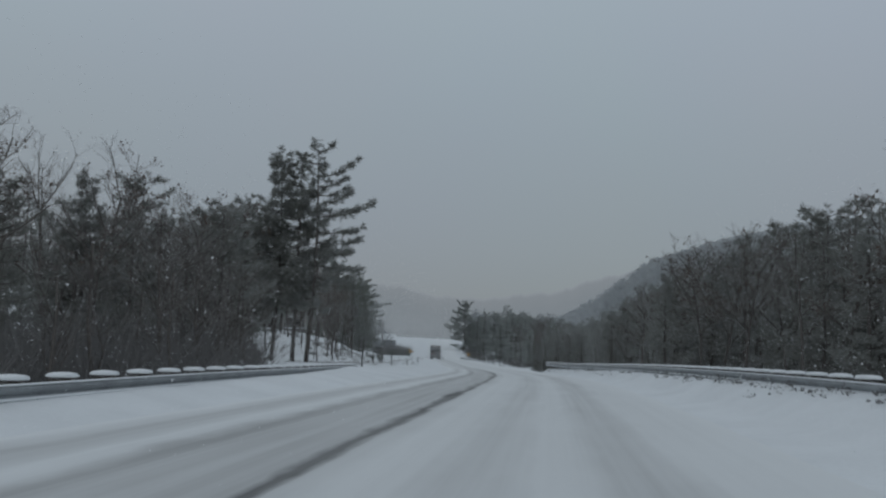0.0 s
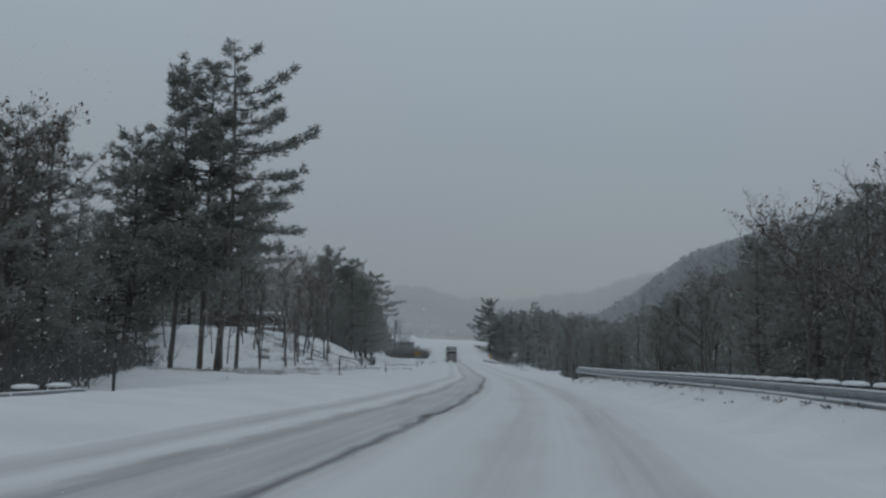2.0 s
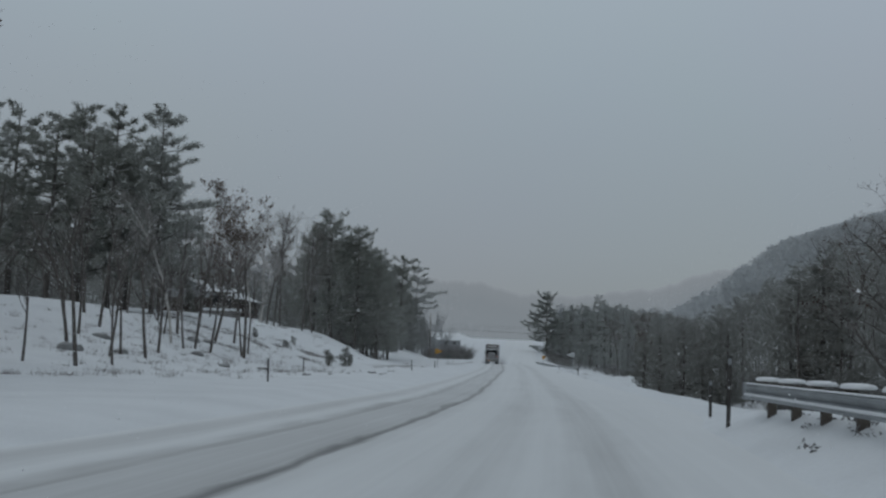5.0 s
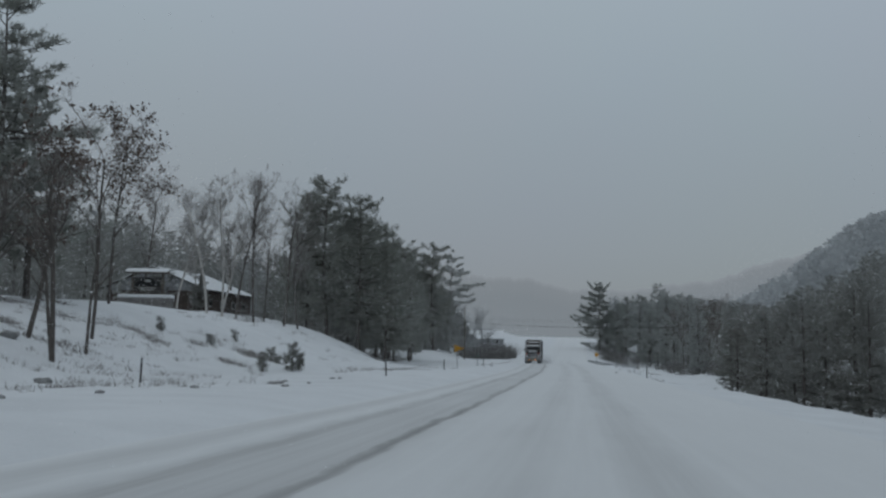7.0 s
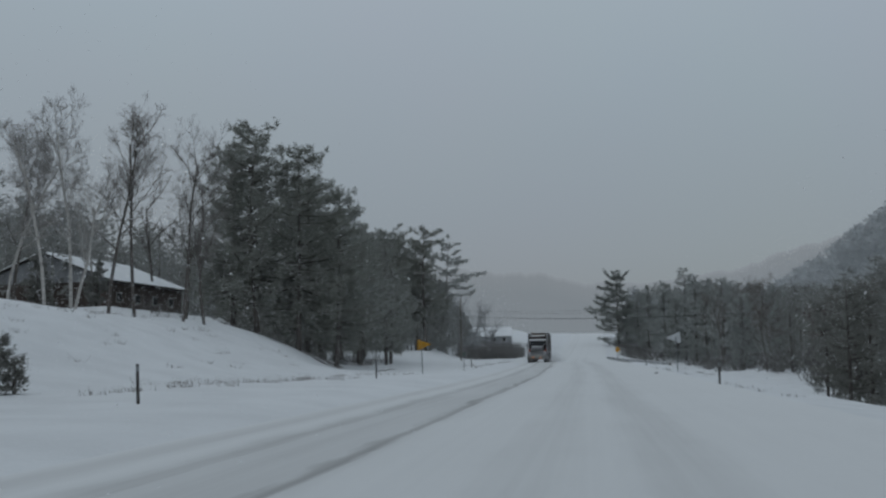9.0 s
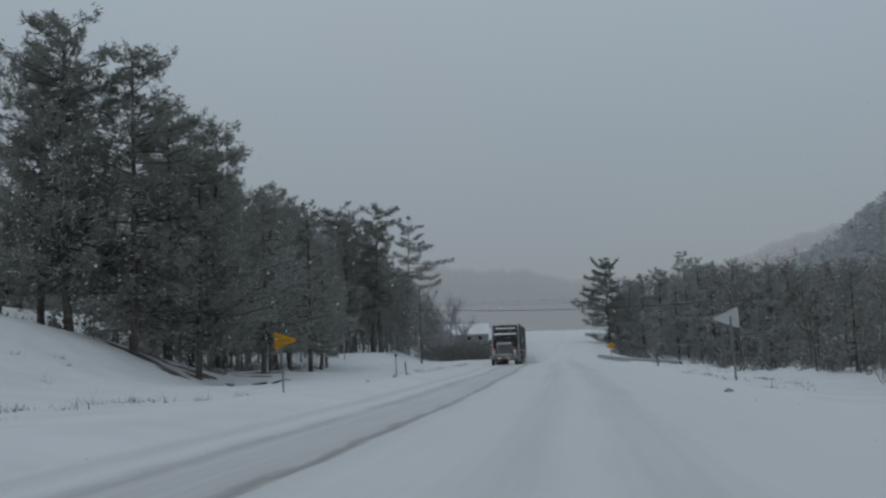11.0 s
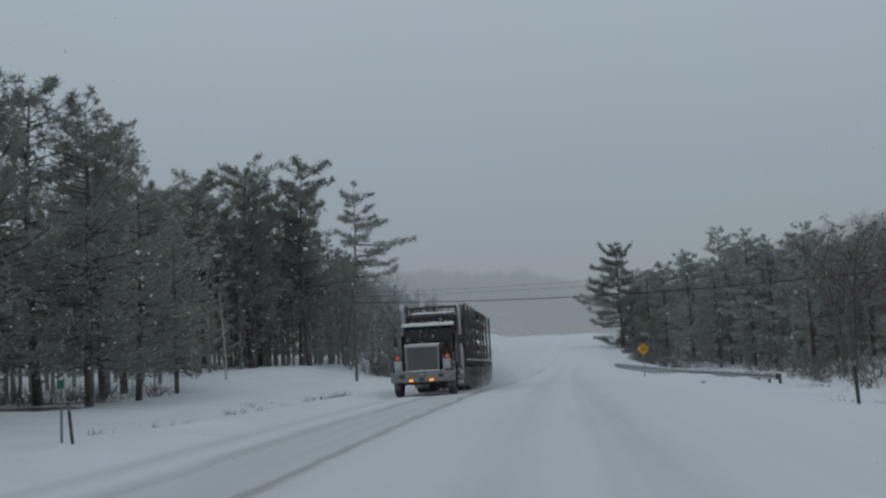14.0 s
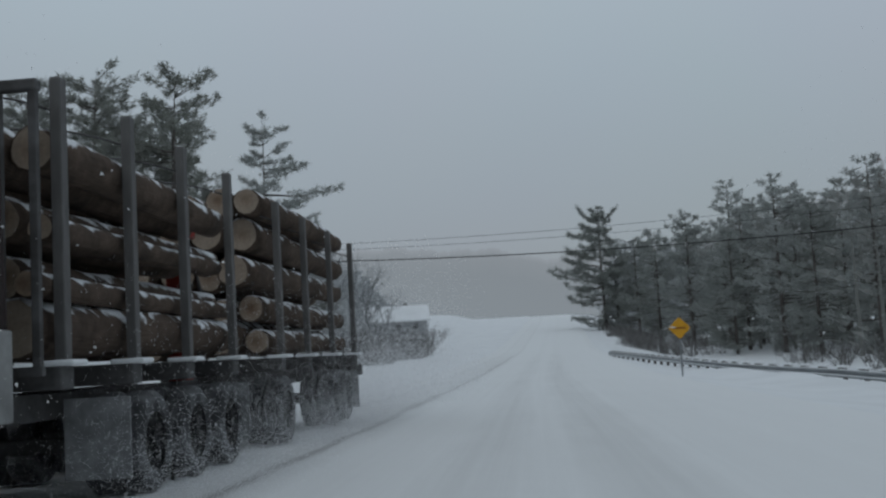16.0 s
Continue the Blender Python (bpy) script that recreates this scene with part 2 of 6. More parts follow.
# ---- building helpers ----
class Mesh:
    """Gathers vertices and faces for one mesh."""

    def __init__(self):
        self.v, self.f, self.n = [], [], 0

    def add(self, verts, faces):
        verts = np.asarray(verts, float).reshape(-1, 3)
        self.v.append(verts)
        self.f.extend([tuple(int(i) + self.n for i in f) for f in faces])
        self.n += len(verts)
        return self

    def box(self, c, s, m=None):
        x, y, z = [a / 2 for a in s]
        q = np.array([(-x, -y, -z), (x, -y, -z), (x, y, -z), (-x, y, -z), (-x, -y, z), (x, -y, z), (x, y, z), (-x, y, z)])
        if m is not None:
            q = q @ np.array(m.to_3x3()).T
        return self.add(q + np.array(c), [(3, 2, 1, 0), (4, 5, 6, 7), (0, 1, 5, 4), (1, 2, 6, 5), (2, 3, 7, 6), (3, 0, 4, 7)])

    def tube(self, pts, radii, sides=6, cap=True):
        pts = np.asarray(pts, float)
        k = len(pts)
        rings = []
        for i in range(k):
            d = pts[min(i + 1, k - 1)] - pts[max(i - 1, 0)]
            d = d / (np.linalg.norm(d) + 1e-9)
            a = np.cross(d, (0, 0, 1.0) if abs(d[2]) < 0.9 else (1.0, 0, 0))
            a = a / np.linalg.norm(a)
            b = np.cross(d, a)
            t = np.arange(sides) * 2 * math.pi / sides
            rings.append(pts[i] + radii[i] * (np.cos(t)[:, None] * a + np.sin(t)[:, None] * b))
        faces = []
        for i in range(k - 1):
            for j in range(sides):
                j2 = (j + 1) % sides
                faces.append((i * sides + j, i * sides + j2, (i + 1) * sides + j2, (i + 1) * sides + j))
        if cap:
            faces.append(tuple(range(sides))[::-1])
            faces.append(tuple((k - 1) * sides + j for j in range(sides)))
        return self.add(np.concatenate(rings), faces)

    def sweep(self, profile, frames, closed=True, ends=True):
        """profile: 2D points; frames: (origin, axis_u, axis_v) along the way."""
        p = np.asarray(profile, float)
        k, s = len(frames), len(p)
        v = np.concatenate([np.asarray(o) + p[:, :1] * np.asarray(a) + p[:, 1:] * np.asarray(b) for o, a, b in frames])
        faces = []
        for i in range(k - 1):
            for j in range(s if closed else s - 1):
                j2 = (j + 1) % s
                faces.append((i * s + j, i * s + j2, (i + 1) * s + j2, (i + 1) * s + j))
        if ends and closed:
            faces.append(tuple(range(s))[::-1])
            faces.append(tuple((k - 1) * s + j for j in range(s)))
        return self.add(v, faces)

    def data(self, name, mat, smooth=False):
        me = bpy.data.meshes.new(name)
        me.from_pydata(np.concatenate(self.v).tolist() if self.v else [], [], self.f)
        me.materials.append(mat)
        if smooth:
            me.polygons.foreach_set("use_smooth", [True] * len(me.polygons))
        me.update()
        return me


def soup(name, mat, tris):
    """A mesh of loose triangles from an array (count, 3, 3)."""
    t = np.asarray(tris, np.float32).reshape(-1, 3)
    me = bpy.data.meshes.new(name)
    me.vertices.add(len(t))
    me.vertices.foreach_set("co", t.ravel())
    me.loops.add(len(t))
    me.loops.foreach_set("vertex_index", np.arange(len(t), dtype=np.int32))
    me.polygons.add(len(t) // 3)
    me.polygons.foreach_set("loop_start", np.arange(0, len(t), 3, dtype=np.int32))
    me.polygons.foreach_set("loop_total", np.full(len(t) // 3, 3, dtype=np.int32))
    me.materials.append(mat)
    me.update(calc_edges=True)
    return me


def part(name, data, parent, label="", m=None):
    ob = new(name, data)
    ob.parent = parent
    if m is not None:
        ob.matrix_basis = m
    return tagged(ob, label) if label else ob


def bevel(ob, width, segments=2):
    b = ob.modifiers.new("bevel", "BEVEL")
    b.width, b.segments, b.limit_method = width, segments, "ANGLE"
    return ob


# ---- the lie of the land ----
PATH_Y = [r[2] for r in ROWS]
PATH_X = [r[1] for r in ROWS]
PATH_Z = [r[3] for r in ROWS]
_line_y = np.array([-160, -60] + PATH_Y + [360, 440, 540, 640, 700, 900, 2500], float)
_line_x = np.array([-17, -6] + PATH_X + [1.6, 0.3, -0.6, -2, -4, -12, -60], float)
_line_z = np.array([-0.8, -0.25] + [z - 1.25 for z in PATH_Z] + [0.10, 1.2, 6.2, 11.6, 12.2, 8.0, 0.0], float)


def smooth_line(y, ys, vs):
    y = np.asarray(y, float)
    return sum(np.interp(y + o, ys, vs) * w for o, w in ((-12, 0.15), (-6, 0.2), (0, 0.3), (6, 0.2), (12, 0.15)))


def line_x(y):
    """The line that the car drives, in its own lane."""
    return smooth_line(y, _line_y, _line_x)


def line_z(y):
    return smooth_line(y, _line_y, _line_z)


def step(a, b, v):
    t = np.clip((np.asarray(v, float) - a) / (b - a), 0, 1)
    return t * t * (3 - 2 * t)


def wave(x, y):
    return (np.sin(x * 0.31 + y * 0.17) + np.sin(x * 0.13 - y * 0.23 + 1.7) + np.sin(x * 0.71 + 0.4) * 0.5 + np.sin(y * 0.53 + x * 0.2 + 2.1) * 0.5) / 3


def ground_z(x, y):
    x, y = np.asarray(x, float), np.asarray(y, float)
    rel = x - line_x(y)
    z = line_z(y)
    z = z - 0.45 * step(4.5, 8.5, rel) - 1.5 * step(9.5, 17, rel) + 0.10 * np.clip(rel - 36, 0, 150) * step(20, 120, y) + 9 * step(18, 46, rel) * np.exp(-((rel - 82) / 44) ** 2 - ((y - 335) / 110) ** 2)
    left = -rel
    z = z + 0.22 * step(6.5, 9.0, left)
    # snow ploughed up against the rails
    z = z + 0.62 * np.exp(-((rel - np.interp(y, [0, 45, 122], [6.0, 5.6, 4.6]) - 0.2) / 0.9) ** 2) * (1 - step(119, 130, y)) + 0.36 * step(4.2, 6.5, rel) * (1 - step(116, 136, y))
    flare = np.interp(y, [32, 40, 66], [8.25, 8.75, 10.85])
    z = z + np.interp(y, [0, 34, 43, 52, 66], [0.07, 0.08, 0.08, 0.13, 0.16]) * (1 + 0.3 * np.sin(y * 1.9) * np.sin(y * 0.7 + 1)) * np.exp(-((left - flare) / 0.8) ** 2) * (1 - step(65.5, 69, y))
    z = z + 0.45 * np.exp(-((x + 15.2) / 1.3) ** 2 - ((y - 207) / 1.8) ** 2)
    # the ground falls away behind the left-hand rail
    z = z - 0.9 * step(flare + 1.35, flare + 4.2, left) * (1 - step(92, 114, y)) * step(-30, 5, y)
    # a low swell under the far rail
    z = z + np.interp(y, [338, 350, 364, 380], [0.60, 0.42, 0.12, 0.0]) * np.exp(-((x - np.interp(y, [330, 345, 360, 400], [17.5, 14.5, 12.0, 6.2])) / 1.6) ** 2) * step(334, 342, y) * (1 - step(396, 404, y))
    # the verge falls away from the road here
    z = z - np.interp(y, [228, 252, 285, 300, 325, 350], [0.0, 0.36, 0.55, 0.6, 0.35, 0.0]) * step(7.8, 12.5, left) * (1 - step(24, 34, left))
    # a hollow behind the crest before the big pines, with a bank beyond it
    hollow = step(258, 272, y) * (1 - step(285, 296, y))
    z = z - 0.9 * hollow * step(20.3, 22.6, left) * (1 - step(23.5, 30, left)) + 0.8 * hollow * step(27, 36, left)
    bank = step(138, 180, y) * (1 - step(262, 306, y)) * (5.0 + 0.4 * np.sin(y * 0.09))
    z = z + bank * step(17.5, 38.5, left)
    z = z + 0.06 * np.clip(left - 40, 0, 120)
    z = z + 2.0 * step(340, 390, y) * step(24, 34, left)
    # a wooded knoll behind the house
    z = z + 13 * np.exp(-((left - 118) / 34) ** 2 - ((y - 348) / 42) ** 2)
    # the level yard of the house
    z = z + (7.3 - z) * step(42, 49, left) * (1 - step(86, 100, left)) * step(268, 284, y) * (1 - step(320, 338, y))
    # the verge drops off to a thicket
    z = z - 1.1 * step(9.0, 13.5, rel) * step(185, 215, y) * (1 - step(285, 310, y))
    rough = step(7.5, 13, np.abs(rel + 1.0))
    z = z + rough * (0.16 * wave(x, y) + 0.06 * wave(x * 3.1, y * 2.7))
    z = z + 22 * step(560, 900, y) * step(70, 160, left)
    # the wooded hill beyond the right-hand pines
    z = z + np.interp(rel, [44, 64, 83, 104, 136, 200], [0, 4, 15, 29, 37, 46]) * np.exp(-(np.minimum(y - 510, 0) / 45) ** 2 - (np.maximum(y - 540, 0) / 60) ** 2)
    return z


def gz(x, y):
    return float(ground_z(x, y))


def grid_object(name, us, vs, place, mat, uvs=False):
    U, V = np.meshgrid(us, vs)
    X, Y, Z = place(U, V)
    nu, nv = len(us), len(vs)
    co = np.stack([X, Y, Z], -1).reshape(-1, 3)
    i = (np.arange(nv - 1)[:, None] * nu + np.arange(nu - 1)[None, :]).ravel()
    faces = np.stack([i, i + 1, i + 1 + nu, i + nu], 1)
    me = bpy.data.meshes.new(name)
    me.from_pydata(co.tolist(), [], faces.tolist())
    me.polygons.foreach_set("use_smooth", [True] * len(faces))
    me.materials.append(mat)
    if uvs:
        lay = me.uv_layers.new(name="road")
        shift = np.interp(V, [0, 20, 40, 60, 150, 190, 310], [0.65, 0.5, 0.25, 0.2, 0.2, -0.2, -0.3])
        flat = np.stack([U - shift * (U < -1.5), V], -1).reshape(-1, 2)
        lay.data.foreach_set("uv", flat[faces.ravel()].astype(np.float32).ravel())
    me.update()
    return new(name, me)


ROAD_LEFT, ROAD_RIGHT = -7.4, 4.0


def right_edge(y):
    """Where the ploughed width ends: against the rail at first, then well out on the shoulder."""
    return np.interp(y, [110, 150], [4.0, 6.6])


side = np.concatenate([[0.6, 1.2, 2, 3, 4, 5, 6, 7, 8.5, 10, 12, 14, 16.5, 19, 22, 25, 28, 32, 37, 44, 52, 64, 80, 110, 160, 260, 500, 1000, 2200]])
us = np.concatenate([ROAD_LEFT - side[::-1], np.linspace(ROAD_LEFT, ROAD_RIGHT, 22), ROAD_RIGHT + side])
vs = np.concatenate([np.arange(-300, -20, 20), np.arange(-20, 440, 2.0), np.arange(440, 760, 8), np.arange(760, 3000, 90)])


def place_ground(U, V):
    X = line_x(V) + U
    Z = ground_z(X, V)
    edge = np.minimum(U - ROAD_LEFT, right_edge(V) - U)
    return X, V, Z - 0.14 * step(0.0, 1.6, edge)


ground = tagged(grid_object("ground", us, vs, place_ground, SNOW), "snow-covered roadside ground rising to wooded banks", "ground", kind="structure")


def place_road(U, V):
    U = np.where(U > 2.0, 2.0 + (U - 2.0) * (right_edge(V) - 2.0) / (ROAD_RIGHT - 2.0), U)
    X = line_x(V) + U
    shift = np.interp(V, [0, 20, 40, 60, 150, 190, 310], [0.65, 0.5, 0.25, 0.2, 0.2, -0.2, -0.3])
    W = U - shift * (U < -1.5)
    edge = np.minimum(U - ROAD_LEFT, right_edge(V) - U)
    rut = sum(a * np.exp(-((W - c) / w) ** 2) for c, w, a in ((-3.05, 0.22, -0.03), (-4.75, 0.28, -0.025), (-2.6, 0.3, 0.02), (-6.6, 0.5, 0.04), (0.95, 0.3, -0.012), (-0.75, 0.3, -0.012)))
    return X, V, line_z(V) - 0.45 * step(4.5, 8.5, U) + 0.012 + rut - 0.10 * (1 - step(0, 1.6, edge)) + 0.006 * wave(U * 9, V * 3)


road = tagged(grid_object("road", np.linspace(ROAD_LEFT, ROAD_RIGHT, 80), np.concatenate([np.arange(-60, 340, 1.0), np.arange(340, 700, 4.0), np.arange(700, 1000, 20)]), place_road, ROAD, True),
              "two-lane road under packed snow with dark slushy wheel tracks", "road", kind="structure")

# ---- trees ----
# height of the right-hand canopy: one row for each place along the road, one column for each distance from the driven line
CANOPY_OUT = [10, 18, 26, 36, 50, 60, 75]
CANOPY_Y = [60, 100, 140, 180, 220, 260, 300, 340, 380, 420, 460, 500, 560, 700]
CANOPY = np.array([
    [8.0, 12.8, 16.0, 17.0, 18.0, 19.0, 20.0], [7.1, 13.7, 19.0, 21.0, 22.0, 23.0, 24.0], [7.1, 12.7, 16.0, 24.0, 26.0, 27.0, 28.0],
    [5.9, 11.9, 16.7, 22.0, 28.0, 29.0, 30.0], [4.0, 10.5, 13.4, 20.0, 24.6, 27.0, 30.0], [7.5, 7.4, 9.5, 17.2, 21.0, 24.0, 30.0],
    [6.0, 9.7, 9.3, 9.5, 15.2, 20.0, 25.0], [8.0, 12.5, 12.0, 9.9, 13.2, 17.0, 23.0], [11.0, 14.4, 16.6, 13.6, 7.9, 13.0, 15.0],
    [14.6, 16.8, 20.8, 16.6, 13.2, 9.0, 12.0], [20.0, 20.0, 20.4, 19.8, 16.3, 11.0, 10.0], [24.0, 21.0, 21.3, 22.0, 16.7, 15.0, 11.0],
    [23.0, 24.0, 22.0, 22.0, 17.7, 16.0, 14.5], [17.0, 25.0, 23.0, 19.6, 16.0, 15.0, 14.0],
])


def canopy(x, y):
    """The height that trees reach at this place on the right of the road."""
    rel = x - float(line_x(y))
    return float(np.interp(y, CANOPY_Y, [np.interp(rel, CANOPY_OUT, row) for row in CANOPY]))


def woods_edge(y):
    """How far the far left-hand woods stand back from the driven line."""
    return float(np.interp(y, [380, 400, 700], [19, 20, 61]))


HEIGHTS = {}


def tufts(rng, at, along, size, width, count):
    """Needle sprays: thin triangles that fan out from each place in at (n, 3), leaning with along (n, 3)."""
    n = len(at)
    d = rng.normal(size=(n, count, 3)) * (1, 1, 0.55) + along[:, None, :] * 1.1 + (0, 0, 0.25)
    d /= np.linalg.norm(d, axis=2, keepdims=True) + 1e-9
    s = np.cross(d, rng.normal(size=(n, count, 3)))
    s /= np.linalg.norm(s, axis=2, keepdims=True) + 1e-9
    ln = size * rng.uniform(0.55, 1.5, (n, count, 1))
    o = at[:, None, :] + rng.normal(size=(n, count, 3)) * size * 0.22
    w = width * rng.uniform(0.2, 1.25, (n, count, 1))
    return np.stack([o - s * w * 0.5, o + s * w * 0.5, o + d * ln], 2).reshape(-1, 3, 3)


def pine_parts(seed, h, base=0.35, spread=4.5, gap=0.55, lean=(0.0, 0.0), side=None, bias=0.0, tuft=0.42, width=0.11, count=5, fill=1.0, flat=0.10, sparse=0.0, trunk=0.0, top=0.75, limbs=(), wooded=True):
    """Trunk and crown of a pine: limbs in loose tiers, their outer ends clothed in needle sprays.
    side, bias: the compass direction (radians) to which the longer limbs reach."""
    rng = np.random.RandomState(seed)
    wood = Mesh()
    r0 = trunk or h * 0.0125 + 0.04
    kk = 9
    zs = np.linspace(0, 1, kk)
    bend = rng.normal(size=2) * 0.012 * h
    tp = np.stack([lean[0] * h * zs + bend[0] * np.sin(zs * 3.0), lean[1] * h * zs + bend[1] * np.sin(zs * 2.6), h * zs], 1)
    tp[0, 2] = -0.4
    wood.tube(tp, r0 * (1 - zs) ** 0.8 + 0.015, 7)
    ats, als = [], []
    z = base * h

    def clothe(pts, s, ln, dirn, m):
        f = rng.uniform(0.22, 1.0, m) ** 0.75
        p = np.stack([np.interp(f, s, pts[:, j]) for j in range(3)], 1)
        cross = np.array([-dirn[1], dirn[0], 0])
        wide = 0.30 * ln * (1.12 - f) + 0.12
        p = p + np.outer(rng.uniform(-1, 1, m) * wide, cross) + np.outer(rng.normal(size=m) * flat * (0.6 + 0.1 * ln) + 0.05, (0, 0, 1))
        ats.append(p)
        als.append(np.tile(dirn * 0.8 + np.array([0, 0, 0.25]), (m, 1)))

    for lz, la, ll, up in limbs:
        s = np.linspace(0, 1, 6)
        dirn = np.array([math.cos(la), math.sin(la), 0])
        c = np.array([np.interp(lz, tp[:, 2], tp[:, 0]), np.interp(lz, tp[:, 2], tp[:, 1]), lz])
        pts = c + np.outer(s * ll, dirn) + np.outer(up * ll * s ** 1.6 - 0.05 * ll * np.sin(s * 3.14), (0, 0, 1))
        wood.tube(pts, 0.09 * (1 - s * 0.85), 5, False)
        clothe(pts, s, ll * 0.75, dirn, int(ll * 13))
    while z < h * 0.985:
        u = (z - base * h) / (h * (1 - base))
        prof = (1 - u) ** top * (0.55 + 0.45 * min(1, u * 5 + 0.25)) + 0.07
        for q in range(rng.randint(2, 5) if u < 0.9 else 3):
            if rng.rand() < sparse:
                continue
            a = rng.uniform(0, 2 * math.pi)
            ln = spread * prof * rng.uniform(0.42, 1.2)
            if side is not None:
                ln *= 1 + bias * math.cos(a - side)
            if ln < 0.25:
                ln = 0.25
            zz = min(z + rng.normal() * 0.55 * gap, h * 0.985)
            k = 5
            s = np.linspace(0, 1, k)
            rise = rng.uniform(-0.16, 0.30) + 0.35 * u
            c = np.array([np.interp(zz, tp[:, 2], tp[:, 0]), np.interp(zz, tp[:, 2], tp[:, 1]), zz])
            dirn = np.array([math.cos(a), math.sin(a), 0])
            pts = c + np.outer(s * ln, dirn) + np.outer(rise * ln * s - 0.10 * ln * np.sin(s * 3.14) * (1 - u), (0, 0, 1)) + rng.normal(size=(k, 3)) * 0.03 * ln * s[:, None]
            if wooded:
                wood.tube(pts[::2], ((0.012 + 0.016 * ln) * (1 - s * 0.85))[::2], 3, False)
            clothe(pts, s, ln, dirn, max(4, int(ln * 6.5 * fill)))
        z += gap * rng.uniform(0.7, 1.3)
    at, al = np.concatenate(ats), np.concatenate(als)
    return wood, tufts(rng, at, al, tuft, width, count)


def pine(name, label, x, y, needles=None, turn=0.0, **kw):
    wood, tri = pine_parts(**kw)
    t = tagged(new(name), label, "tree", "roadside trees")
    t.location, t.rotation_euler = (x, y, gz(x, y)), (0, 0, turn)
    HEIGHTS[t.name] = kw["h"]
    part("trunk", wood.data("trunk", BARK, True), t)
    part("crown", soup("crown", needles or NEEDLE, tri), t)
    return t


def bare_parts(seed, h, spread=0.32, twigs=1.0, leaves=0, lean=(0, 0), fork=0.35, upright=0.6, stout=0.010, first=7, reach=(0.42, 0.62), thin=0.5):
    """A leafless tree: trunk, limbs and a haze of fine twigs; a few withered leaves may hang on."""
    rng = np.random.RandomState(seed)
    wood, tri, leaf = Mesh(), [], []

    def grow(p, d, ln, r, level):
        k = 4
        pts = [p]
        q, dd = p, d
        for i in range(k):
            dd = dd + rng.normal(size=3) * (0.07 + 0.05 * level) + np.array([0, 0, 0.05 * upright])
            dd = dd / np.linalg.norm(dd)
            q = q + dd * ln / k
            pts.append(q)
        pts = np.array(pts)
        if level <= 2:
            wood.tube(pts, np.linspace(r, r * 0.45, k + 1), 6 if level == 0 else 4 if level == 1 else 3, False)
        else:
            s = np.cross(dd, rng.normal(size=3))
            s = s / np.linalg.norm(s) * max(r, 0.010)
            tri.append([pts[0] - s, pts[0] + s, pts[2]])
            tri.append([pts[1] - s * 0.8, pts[1] + s * 0.8, pts[-1]])
            if leaves and rng.rand() < leaves:
                for _ in range(2):
                    c = pts[-1] + rng.normal(size=3) * 0.12
                    leaf.append(c + rng.normal(size=(3, 3)) * 0.10)
        if level >= 4:
            return
        nb = (first, 6, 5, 4)[level]
        nb = int(nb * (twigs if level >= 1 else 1) + rng.rand())
        for i in range(nb):
            f = rng.uniform(fork if level == 0 else 0.2, 1.0)
            c = np.array([np.interp(f * k, np.arange(k + 1), pts[:, j]) for j in range(3)])
            out = rng.normal(size=3)
            out[2] *= 0.4
            out = out / np.linalg.norm(out)
            nd = dd * (0.75 if level else 0.85) + out * (spread * 2.2) + np.array([0, 0, 0.25 * upright])
            nd = nd / np.linalg.norm(nd)
            grow(c, nd, ln * rng.uniform(*(reach if level == 0 else (0.42, 0.62))) * (1.05 - 0.35 * f), r * (thin if level == 0 else 0.5) * (1.1 - 0.5 * f), level + 1)

    d0 = np.array([lean[0], lean[1], 1.0])
    grow(np.array([0, 0, -0.3]), d0 / np.linalg.norm(d0), h * 0.80, h * stout + 0.03, 0)
    return wood, np.array(tri), np.array(leaf) if leaf else None


def bare(name, label, x, y, bark=None, turn=0.0, crown=None, **kw):
    wood, tri, leaf = bare_parts(**kw)
    t = tagged(new(name), label, "tree", "roadside trees")
    t.location, t.rotation_euler = (x, y, gz(x, y)), (0, 0, turn)
    HEIGHTS[t.name] = kw["h"] * 0.95
    part("trunk", wood.data("trunk", bark or BARK, True), t)
    part("crown", soup("twigs", crown or TWIG, tri), t, "fine bare twigs")
    if leaf is not None:
        part("leaves", soup("leaves", LEAF, leaf), t, "withered brown leaves still hanging")
    return t


def again(tree, x, y, turn, size=1.0, label=""):
    if x > float(line_x(y)) + 8:
        size = min(size, canopy(x, y) / HEIGHTS[tree.name])
    t = copy_thing(tree, Matrix.Translation((x, y, gz(x, y) - 0.05)) @ Matrix.Rotation(turn, 4, "Z") @ Matrix.Scale(size, 4))
    return tagged(t, label) if label else t


E = 0.0  # compass direction of +x, towards the road from the left-hand woods
# the tall pines at the end of the left-hand rail
pine("white_pine", "tall white pine with long limbs reaching over the verge", -15.4, 119.5, seed=3, h=25.6, base=0.24, spread=3.9, gap=0.7, side=math.pi, bias=0.3, fill=1.4, flat=0.2, lean=(0.004, 0), trunk=0.26, sparse=0.15, width=0.12, count=8,
     limbs=((14.8, 0.3, 5.5, 0.15), (18.0, -0.4, 4.4, 0.3), (20.0, 0.1, 3.4, 0.35), (12.8, 0.5, 4.6, 0.0), (24.0, 0.4, 2.0, 0.6), (9.6, 0.0, 4.0, -0.1), (21.2, 0.0, 4.6, 0.45), (16.6, -0.2, 6.7, 0.24), (16.9, 0.5, 5.0, 0.2), (13.6, 0.1, 5.2, 0.10), (12.2, -0.5, 4.8, 0.05), (11.0, 0.2, 5.4, -0.05), (19.0, 0.3, 3.6, 0.3), (22.6, 3.0, 2.6, 0.5)))
